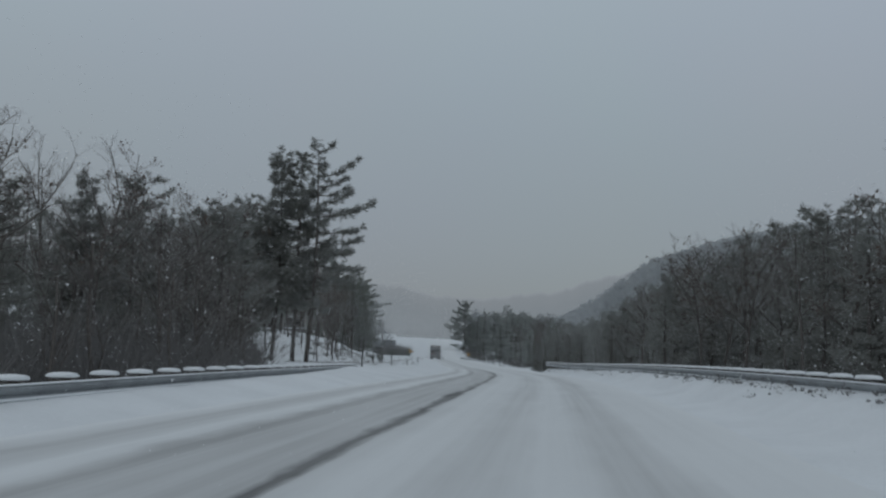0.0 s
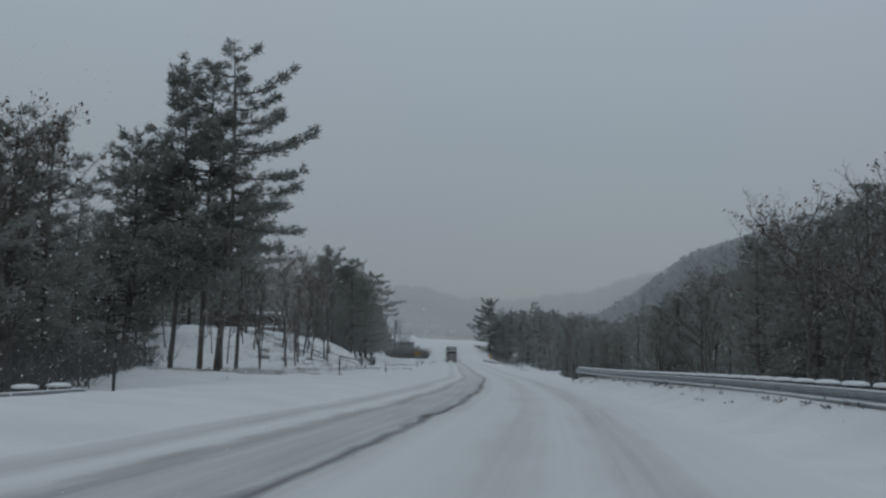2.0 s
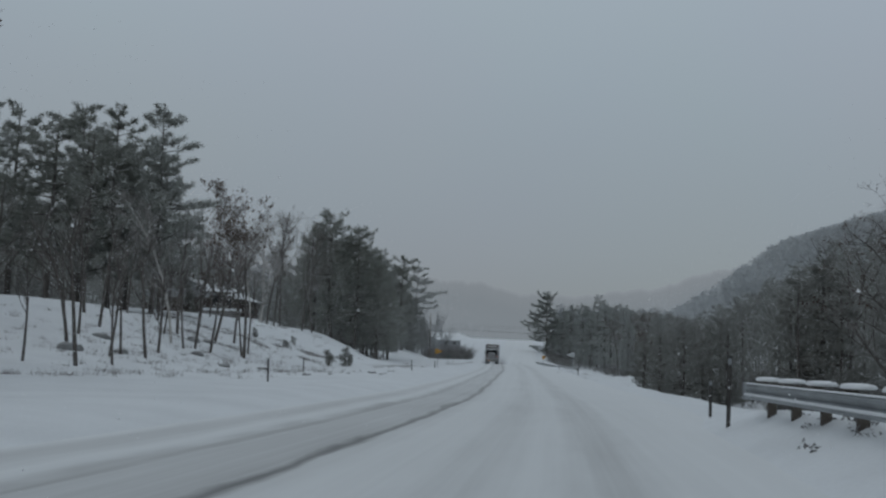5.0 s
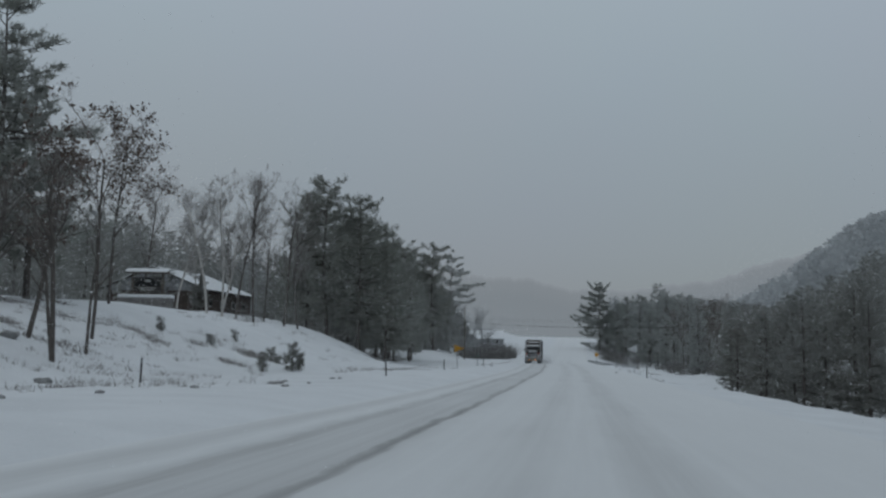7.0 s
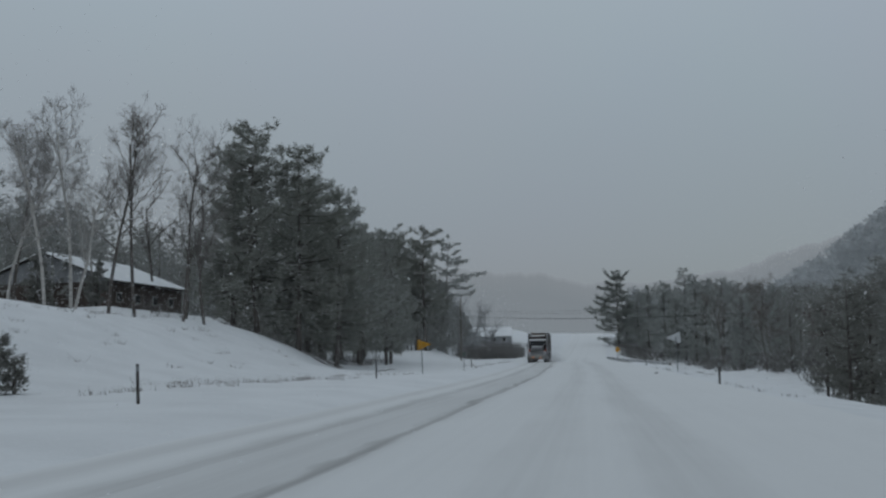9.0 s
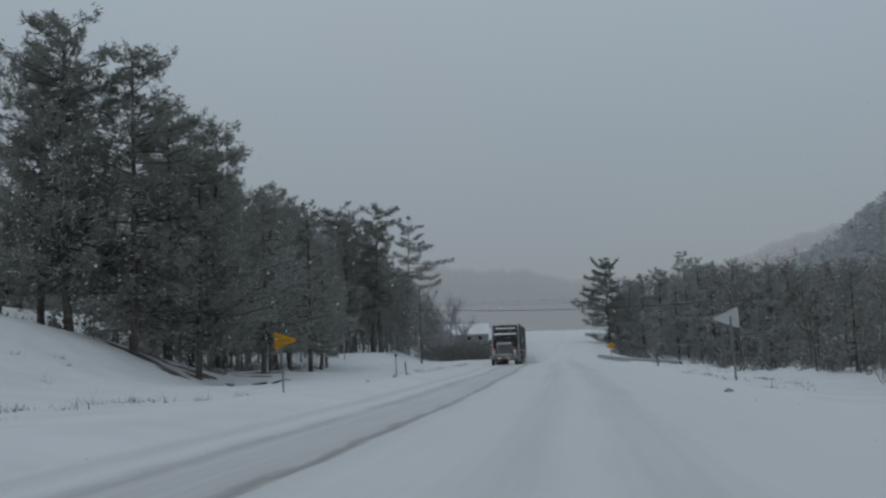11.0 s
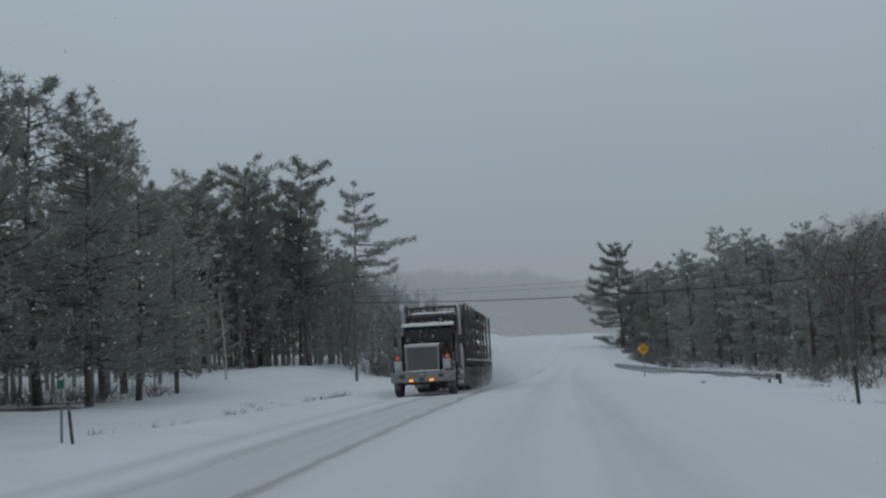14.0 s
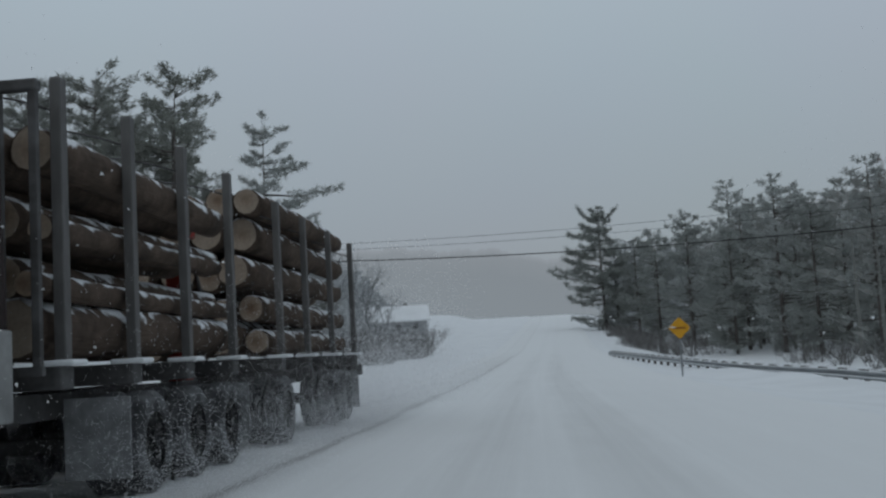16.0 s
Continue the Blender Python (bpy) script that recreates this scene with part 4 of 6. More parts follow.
def far_ridge():
    """The last ridge: a plain glowing backdrop, haze put into its colour, with a ragged line of treetops."""
    r = np.random.RandomState(4)
    xs = np.arange(-700, 700, 2.0)
    top = np.interp(xs, [-700, -300, -120, -70, -28, -12, 20, 90, 160, 300, 700], [80, 76, 63, 60, 55, 51, 48, 56, 78, 90, 96])
    top = top + 0.9 * np.sin(xs * 0.11) + 0.7 * np.sin(xs * 0.31 + 1) + r.uniform(-0.7, 0.7, len(xs))
    y = 900 + 0.0004 * xs ** 2
    n = len(xs)
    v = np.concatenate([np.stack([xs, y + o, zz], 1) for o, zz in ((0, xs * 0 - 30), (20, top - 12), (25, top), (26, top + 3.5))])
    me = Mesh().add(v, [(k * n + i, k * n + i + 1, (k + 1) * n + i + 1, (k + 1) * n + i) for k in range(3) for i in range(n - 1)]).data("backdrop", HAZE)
    # how far up the crest, for paling the emitted haze towards the sky colour
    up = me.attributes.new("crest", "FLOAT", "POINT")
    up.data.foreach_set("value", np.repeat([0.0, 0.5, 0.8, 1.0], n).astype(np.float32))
    return me


# emitted grey-blue stands in for haze; the base stays near black
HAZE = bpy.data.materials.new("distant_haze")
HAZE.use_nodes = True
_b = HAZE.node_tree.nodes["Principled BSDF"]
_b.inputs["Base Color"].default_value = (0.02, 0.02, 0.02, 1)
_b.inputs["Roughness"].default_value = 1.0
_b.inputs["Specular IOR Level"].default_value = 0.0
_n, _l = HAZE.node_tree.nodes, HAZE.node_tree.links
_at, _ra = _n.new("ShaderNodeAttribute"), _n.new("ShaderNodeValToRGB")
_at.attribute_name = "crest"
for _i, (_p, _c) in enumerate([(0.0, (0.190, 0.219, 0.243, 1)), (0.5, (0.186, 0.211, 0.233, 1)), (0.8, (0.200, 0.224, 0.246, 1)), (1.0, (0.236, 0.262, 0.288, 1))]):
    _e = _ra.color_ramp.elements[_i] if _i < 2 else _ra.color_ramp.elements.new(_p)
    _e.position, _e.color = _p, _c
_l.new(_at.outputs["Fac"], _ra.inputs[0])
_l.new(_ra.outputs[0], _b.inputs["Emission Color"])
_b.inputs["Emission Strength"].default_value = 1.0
tagged(new("backdrop", far_ridge()), "wooded ridge backdrop with haze in its glowing colour", "backdrop", kind="structure")

# ---- guard rails ----
def w_beam(t=0.004):
    """Cross-section of a corrugated rail, 0.31 m high; u out towards the road, v up."""
    front = [(0.0, 0.155), (0.02, 0.150), (0.075, 0.115), (0.08, 0.085), (0.03, 0.035), (0.0, 0.0), (0.03, -0.035), (0.08, -0.085), (0.075, -0.115), (0.02, -0.150), (0.0, -0.155)]
    return front + [(u - t, v) for u, v in reversed(front)]


def snow_cap(w, d, h, seed):
    r = np.random.RandomState(seed)
    m = Mesh()
    k = 10
    rings = [(1.0, 0.0), (1.04, 0.35), (0.86, 0.8), (0.45, 1.0)]
    v = []
    for s, z in rings:
        for j in range(k):
            a = 2 * math.pi * j / k
            c, q = math.cos(a), math.sin(a)
            e = 1.0 / max(abs(c), abs(q)) ** 0.55
            v.append((c * e * w / 2 * s * r.uniform(0.94, 1.06), q * e * d / 2 * s * r.uniform(0.94, 1.06), h * z))
    v.append((0, 0, h))
    f = [(i * k + j, i * k + (j + 1) % k, (i + 1) * k + (j + 1) % k, (i + 1) * k + j) for i in range(3) for j in range(k)]
    f += [(3 * k + j, 3 * k + (j + 1) % k, 4 * k) for j in range(k)] + [tuple(range(k))[::-1]]
    return m.add(v, f).data("snow_cap", CAP_SNOW, True)


CAPS = [snow_cap(0.42, 0.74, 0.085, s) for s in (1, 2, 3)]
POST_DATA = Mesh().box((0, 0, -0.15), (0.15, 0.15, 1.5)).data("post", WOOD_POST)
BLOCK_DATA = Mesh().box((0, 0, 0.03), (0.18, 0.15, 0.40)).data("block", WOOD_POST)


def guard_rail(label, y0, y1, x_of, z_of, facing, turned_end=False):
    """A corrugated steel rail on timber posts 1.9 m apart. facing: +1 when the road lies towards +x."""
    g = tagged(new("guard_rail"), label, "guard rail", "guard rails")
    g.location = (float(x_of(y0)), y0, float(z_of(y0)))
    o = np.array(g.location)
    ys = np.arange(y0, y1 + 0.01, 0.9525)
    frames, top = [], []
    for y in ys:
        d = np.array([float(x_of(y + 0.5) - x_of(y - 0.5)), 1.0, 0])
        d /= np.linalg.norm(d)
        out = np.array([d[1], -d[0], 0]) * facing
        p = np.array([float(x_of(y)), y, float(z_of(y)) - 0.155]) - o
        frames.append((p, out, (0, 0, 1)))
    part("beam", Mesh().sweep(w_beam(), frames).data("beam", STEEL), g, "galvanised corrugated beam")
    ridge = [(0.06, 0.150), (0.045, 0.172), (0.0, 0.178), (-0.05, 0.17), (-0.06, 0.150)]
    part("snow_ridge", Mesh().sweep(ridge, frames).data("snow_ridge", CAP_SNOW, True), g, "snow lying along the beam")
    lip = [(0.082, -0.080), (0.088, -0.052), (0.055, -0.03), (0.03, -0.036)]
    part("snow_lip", Mesh().sweep(lip, frames).data("snow_lip", CAP_SNOW, True), g, "thin snow in the beam's fold")
    for i, (p, out, up) in enumerate(frames[::2]):
        q = p - out * 0.27 + np.array([0, 0, 0.02])
        a = math.atan2(out[1], out[0])
        part("post", POST_DATA, g, m=Matrix.Translation(q + np.array([0, 0, -0.44])) @ Matrix.Rotation(a, 4, "Z"))
        part("block", BLOCK_DATA, g, m=Matrix.Translation(p - out * 0.10) @ Matrix.Rotation(a, 4, "Z"))
        part("snow_cap", CAPS[i % 3], g, "snow cap on the post", Matrix.Translation(p - out * 0.20 + np.array([0, 0, 0.225])) @ Matrix.Rotation(a, 4, "Z"))
    if turned_end:
        p, out, up = frames[-1]
        part("end_shoe", bevel_box((0.06, 0.5, 0.36), STEEL, "end_shoe"), g, "flared end shoe", Matrix.Translation(p + np.array([0, 0.2, 0])))
    return g


def bevel_box(size, mat, name, b=0.03):
    bm = bmesh.new()
    bmesh.ops.create_cube(bm, size=1.0)
    bmesh.ops.scale(bm, vec=size, verts=bm.verts)
    bmesh.ops.bevel(bm, geom=bm.edges[:], offset=b, segments=2, affect="EDGES", profile=0.5)
    me = bpy.data.meshes.new(name)
    bm.to_mesh(me)
    bm.free()
    me.materials.append(mat)
    return me


def at_line(ys, offs):
    return lambda y: line_x(y) + np.interp(y, ys, offs)


guard_rail("steel guard rail with snow caps, half buried by ploughed snow", -14, 66, at_line([-20, 16, 32, 40, 66], [-8.0, -8.1, -8.7, -9.2, -11.3]), lambda y: line_z(y) + np.interp(y, [30, 44, 66], [0.46, 0.43, 0.36]), 1)
guard_rail("steel guard rail with snow-capped posts along the verge", -10, 121, at_line([-10, 22, 45, 90, 122], [6.2, 5.9, 5.6, 4.9, 4.1]), lambda y: line_z(y) + np.interp(y, [0, 100, 122], [0.87, 0.95, 1.1]), -1, True)
guard_rail("distant curving guard rail below snowy pines", 338, 398, lambda y: np.interp(y, [330, 345, 360, 400], [17.5, 14.5, 12.0, 6.2]), lambda y: line_z(y) + np.interp(y, [338, 350, 400], [-0.35, -0.1, 0.3]), -1)


# ---- marker posts, signs, pole and wires ----
def text_mesh(words, size, mat):
    c = bpy.data.curves.new("lettering", "FONT")
    c.body, c.size, c.align_x, c.align_y, c.extrude = words, size, "LEFT", "CENTER", 0.002
    ob = bpy.data.objects.new("lettering", c)
    scene.collection.objects.link(ob)
    bpy.context.view_layer.update()
    me = bpy.data.meshes.new_from_object(ob.evaluated_get(bpy.context.evaluated_depsgraph_get()))
    bpy.data.objects.remove(ob)
    me.materials.clear()
    me.materials.append(mat)
    return me


def marker_post(x, y, h, lean=0.0, label="thin dark roadside marker post in the snow"):
    t = tagged(new("marker_post"), label, "marker post", "marker posts")
    t.matrix_basis = pose(x, y, gz(x, y), 0, lean, 0)
    u = [(-0.045, 0.0), (-0.02, 0.03), (0.02, 0.03), (0.045, 0.0), (0.03, 0.0), (0.015, 0.018), (-0.015, 0.018), (-0.03, 0.0)]
    part("post", Mesh().sweep(u, [((0, 0, z), (1, 0, 0), (0, 1, 0)) for z in (-0.4, h)]).data("post", POST_DARK), t)
    part("band", Mesh().box((0, -0.012, h - 0.12), (0.075, 0.006, 0.14)).data("band", STEEL), t, "worn reflective band")
    return t


for x, y, h, lean in ((-5.55, 115, 1.32, 0), (-5.05, 66.6, 1.0, 0), (-4.9, 146, 1.05, -2), (-4.65, 199, 1.0, -2), (-5.6, 231, 0.95, 0), (11.5, 121.6, 1.45, 1), (12.6, 131, 1.1, 0), (11.1, 294.6, 1.12, -1), (11.9, 222, 1.0, 0), (-8.3, 293.0, 1.05, -6), (-10.0, 176, 0.95, 1)):
    marker_post(x, y, h, lean)


def channel_post(h, name="post"):
    u = [(-0.04, 0.0), (-0.02, 0.035), (0.02, 0.035), (0.04, 0.0), (0.028, 0.0), (0.014, 0.024), (-0.014, 0.024), (-0.028, 0.0)]
    return Mesh().sweep(u, [((0, 0, z), (1, 0, 0), (0, 1, 0)) for z in (-0.5, h)]).data(name, STEEL)


def plate(points, t, mat, name):
    """A flat sheet in the x-z plane with rounded corners, t thick."""
    bm = bmesh.new()
    vs = [bm.verts.new((p[0], 0, p[1])) for p in points]
    f = bm.faces.new(vs)
    bmesh.ops.bevel(bm, geom=vs, offset=0.05, segments=3, affect="VERTICES")
    r = bmesh.ops.extrude_face_region(bm, geom=bm.faces[:])
    bmesh.ops.translate(bm, vec=(0, t, 0), verts=[v for v in r["geom"] if isinstance(v, bmesh.types.BMVert)])
    bmesh.ops.recalc_face_normals(bm, faces=bm.faces[:])
    me = bpy.data.meshes.new(name)
    bm.to_mesh(me)
    bm.free()
    me.materials.append(mat)
    return me


def outline(points, w, mat, name):
    """A painted border just in front of a sheet."""
    m = Mesh()
    c = np.mean(points, 0)
    inner = [c + (np.array(p) - c) * (1 - w) for p in points]
    outer = [c + (np.array(p) - c) * 0.965 for p in points]
    k = len(points)
    v = [(p[0], -0.003, p[1]) for p in outer] + [(p[0], -0.003, p[1]) for p in inner]
    return m.add(v, [(i, (i + 1) % k, k + (i + 1) % k, k + i) for i in range(k)]).data(name, mat)


def lettered_pennant(x, y):
    t = tagged(new("pennant_sign"), "yellow pennant sign reading NO PASSING ZONE on a steel post", "road sign", "road signs")
    t.matrix_basis = pose(x, y, gz(x, y), 0, -1, 6)
    part("post", channel_post(2.75), t)
    tri = [(-0.36, 1.93), (-0.36, 2.85), (0.86, 2.39)]
    s = part("panel", plate(tri, 0.004, SIGN_YELLOW, "panel"), t, "yellow triangular sheet", pose(0, -0.05, 0))
    part("border", outline(tri, 0.12, BLACK, "border"), s)
    for words, z, sz in (("NO", 2.57, 0.20), ("PASSING", 2.39, 0.20), ("ZONE", 2.20, 0.19)):
        part("lettering", text_mesh(words, sz, BLACK), s, "black capital letters", pose(-0.29, -0.006, z, 90, 0, 0))


def pennant_back(x, y):
    t = tagged(new("pennant_sign"), "bare metal back of a pennant sign on a steel post", "road sign", "road signs")
    t.matrix_basis = pose(x, y, gz(x, y), 0, -1.5, 3)
    part("post", channel_post(2.72), t)
    tri = [(0.36, 2.18), (-0.80, 2.66), (0.36, 3.12)]
    part("panel", plate(tri, 0.004, SIGN_BACK, "panel"), t, "bare triangular metal sheet", pose(0, 0.045, 0))
    part("bolt", Mesh().tube([(0.0, -0.03, 2.5), (0.0, 0.04, 2.5)], [0.012, 0.012], 6).data("bolt", STEEL), t)


def diamond_sign(x, y, half, h, turn=0, label="orange-yellow diamond warning sign dusted with snow"):
    t = tagged(new("diamond_sign"), label, "road sign", "road signs")
    t.matrix_basis = pose(x, y, gz(x, y), 0, 0.5, turn)
    part("post", channel_post(h), t)
    d = [(0, h - half * 1.1), (half, h), (0, h + half), (-half, h)]
    s = part("panel", plate([(0, h - half), (half, h), (0, h + half), (-half, h)], 0.004, SIGN_YELLOW, "panel"), t, "yellow diamond sheet", pose(0, -0.05, 0))
    part("symbol", bevel_box((half * 1.1, 0.004, 0.10), material("faded_symbol", (0.34, 0.13, 0.015), 0.6, vary=0.2), "symbol", 0.001), s, "faded dark bar", pose(0, -0.004, h))
    part("snow", bevel_box((0.26, 0.02, 0.05), CAP_SNOW, "snow", 0.008), s, "snow caught on the sheet", pose(-half * 0.62, -0.008, h + 0.05))


lettered_pennant(-7.95, 258.9)
pennant_back(12.3, 257.7)
diamond_sign(8.4, 356.0, 0.52, 2.2)
t_post = tagged(new("marker_post"), "steel roadside post with a green tag", "marker post", "marker posts")
t_post.matrix_basis = pose(-9.4, 294.5, gz(-9.4, 294.5))
part("post", channel_post(1.62), t_post)
part("tag", Mesh().box((0.0, -0.03, 1.56), (0.2, 0.012, 0.24)).data("tag", material("green_tag", (0.03, 0.16, 0.11), 0.5, vary=0.08)), t_post, "small green tag")


def sagging(a, b, sag, n=26):
    a, b = np.array(a, float), np.array(b, float)
    s = np.linspace(0, 1, n)[:, None]
    p = a + (b - a) * s
    p[:, 2] -= (4 * sag * s * (1 - s))[:, 0]
    return p


def utility_pole(x, y, h, label):
    t = tagged(new("utility_pole"), label, "utility pole", "utility poles")
    t.location = (x, y, gz(x, y))
    zz = np.linspace(-1, h, 6)
    part("pole", Mesh().tube([(0.02 * math.sin(z), 0, z) for z in zz], np.linspace(0.17, 0.11, 6), 10).data("pole", WOOD_POST, True), t)
    for z in (h - 0.4, h - 1.2):
        part("insulator", Mesh().tube([(0, 0, z), (0, -0.2, z + 0.02), (0, -0.2, z + 0.16)], [0.03, 0.03, 0.045], 6).data("insulator", STEEL), t)
    part("bracket", Mesh().box((0, -0.14, h - 3.9), (0.12, 0.12, 0.3)).data("bracket", STEEL), t)
    return t


utility_pole(-22.2, 384.2, 12.4, "weathered wooden utility pole at the edge of the woods")
utility_pole(78.0, 384.2, 8.0, "weathered wooden utility pole among the trees")
for z0, z1, r, sag, lab in ((9.4, 13.5, 0.04, 2.6, "thick black telephone cable across the road"), (10.5, 16.5, 0.014, 2.5, "thin power wire across the road"), (10.1, 15.6, 0.014, 2.5, "thin power wire across the road")):
    p = sagging((-22.2, 384.0, z0), (78, 384.0, z1), sag)
    o = Vector(p[0])
    w = tagged(new("overhead_wire", Mesh().tube(p - p[0], [r] * len(p), 5).data("wire", BLACK, True)), lab, "wire", "overhead wires")
    w.location = o


# ---- house on the bank and its sign board ----
def house():
    t = tagged(new("house"), "low brown board-sided house with a snowy gable roof", "house")
    t.matrix_basis = pose(-58.7, 300.2, 7.1, 0, 0, 87)
    L, W, e, r = 19.5, 16.6, 3.5, 7.0
    w = Mesh()
    for c, s in (((0, -W / 2 + 0.1, e / 2), (L - 0.4, 0.2, e)), ((0, W / 2 - 0.1, e / 2), (L - 0.4, 0.2, e)), ((-L / 2 + 0.1, 0, e / 2), (0.2, W, e)), ((L / 2 - 0.1, 0, e / 2), (0.2, W, e))):
        w.box(c, s)
    part("wall", w.data("wall", BROWN_WALL), t)
    for i in range(33):
        part("board", BOARD, t, m=pose(-L / 2 + 0.35 + i * 0.588, -W / 2 - 0.012, e / 2))
    for i in range(27):
        part("board", BOARD, t, m=pose(-L / 2 - 0.012, -W / 2 + 0.4 + i * 0.61, e / 2, 0, 0, 90))
    o = 0.7
    for x in (-L / 2, L / 2 - 0.2):
        g = [(x, -W / 2 - o, e), (x, W / 2 + o, e), (x, 0, r), (x + 0.2, -W / 2 - o, e), (x + 0.2, W / 2 + o, e), (x + 0.2, 0, r)]
        part("gable", Mesh().add(g, [(0, 1, 2), (5, 4, 3), (0, 3, 4, 1), (1, 4, 5, 2), (2, 5, 3, 0)]).data("gable", GABLE), t, "pale grey shingled gable")
    ends = [((x, 0, 0), (0, 1, 0), (0, 0, 1)) for x in (-L / 2 - 0.55, L / 2 + 0.55)]
    for s in (-1, 1):
        y1 = s * (W / 2 + o + 0.1)
        part("roof", Mesh().sweep([(y1, e + 0.01), (0, r + 0.06), (0, r + 0.20), (y1, e + 0.15)], ends).data("roof", FRAME_WOOD), t, "dark eaves under the snow")
        part("roof_snow", Mesh().sweep([(y1, e + 0.155), (0, r + 0.205), (0, r + 0.36), (y1 * 0.99, e + 0.27)], ends).data("roof_snow", CAP_SNOW), t, "even snow on the roof slope")
    for x in (-7.0, -2.4, 2.2, 6.6):
        g = part("window", Mesh().box((x, -W / 2 - 0.03, 1.75), (1.3, 0.06, 1.2)).data("window", TRIM), t, "pale framed window")
        for dx in (-0.31, 0.31):
            part("pane", Mesh().box((x + dx, -W / 2 - 0.065, 1.75), (0.54, 0.02, 1.0)).data("pane", GLASS_DARK), g)
    return t


GABLE = material("weathered_shingles", (0.34, 0.35, 0.36), 0.9, vary=0.2, scale=1.2, grain=10.0, second=(0.24, 0.245, 0.25), amount=0.45)
FRAME_WOOD = material("dark_eaves", (0.06, 0.05, 0.045), 0.8, vary=0.2)
BOARD = Mesh().box((0, 0, 0), (0.05, 0.024, 3.48)).data("board", BROWN_WALL)
house()


def far_house():
    t = tagged(new("house"), "small pale house with a snow-covered gable roof behind brush", "house")
    t.matrix_basis = pose(-28.5, 499.0, gz(-28.5, 499.0) - 0.2, 0, 0, 12)
    L, W, e, r = 11.0, 8.0, 3.0, 5.4
    part("wall", Mesh().add([(-L / 2, -W / 2, 0), (L / 2, -W / 2, 0), (L / 2, W / 2, 0), (-L / 2, W / 2, 0), (-L / 2, -W / 2, e), (L / 2, -W / 2, e), (L / 2, W / 2, e), (-L / 2, W / 2, e), (-L / 2, 0, r), (L / 2, 0, r)],
                            [(0, 1, 5, 4), (2, 3, 7, 6), (1, 2, 6, 9, 5), (3, 0, 4, 8, 7), (3, 2, 1, 0), (4, 5, 9, 8), (6, 7, 8, 9)]).data("wall", GABLE), t)
    for sgn in (-1, 1):
        fr = [((x, 0, 0), (0, 1, 0), (0, 0, 1)) for x in (-L / 2 - 0.5, L / 2 + 0.5)]
        prof = [(sgn * (W / 2 + 0.6), e - 0.36), (0, r + 0.06), (0, r + 0.34), (sgn * (W / 2 + 0.6), e - 0.08)]
        part("roof", Mesh().sweep(prof, fr).data("roof", CAP_SNOW), t, "snow-covered roof slope")
    for x in (-3.4, 0.2, 3.2):
        g = part("window", Mesh().box((x, -W / 2 - 0.03, 1.7), (1.1, 0.06, 1.2)).data("window", TRIM), t, "pale framed window")
        part("pane", Mesh().box((x, -W / 2 - 0.065, 1.7), (0.9, 0.02, 1.0)).data("pane", GLASS_DARK), g)
    part("chimney", Mesh().box((1.8, 0.6, r), (0.7, 0.7, 1.6)).data("chimney", STONE), t, "stone chimney")
    return t


far_house()


def conifer_bush(x, y, h, w, label, seed):
    wood, tri = pine_parts(seed=seed, h=h, base=0.04, spread=w, gap=0.28, fill=2.4, tuft=0.3, width=0.12, count=5, top=0.5)
    t = tagged(new("yew_bush"), label, "shrub", "yard shrubs")
    t.location = (x, y, gz(x, y))
    part("stem", wood.data("stem", BARK, True), t)
    part("foliage", soup("foliage", NEEDLE, tri), t)
    return t


conifer_bush(-56.2, 284.0, 6.0, 2.0, "dark upright evergreen shrub before the house", 111)
conifer_bush(-49.4, 284.5, 5.2, 1.7, "dark upright evergreen shrub by the house wall", 112)


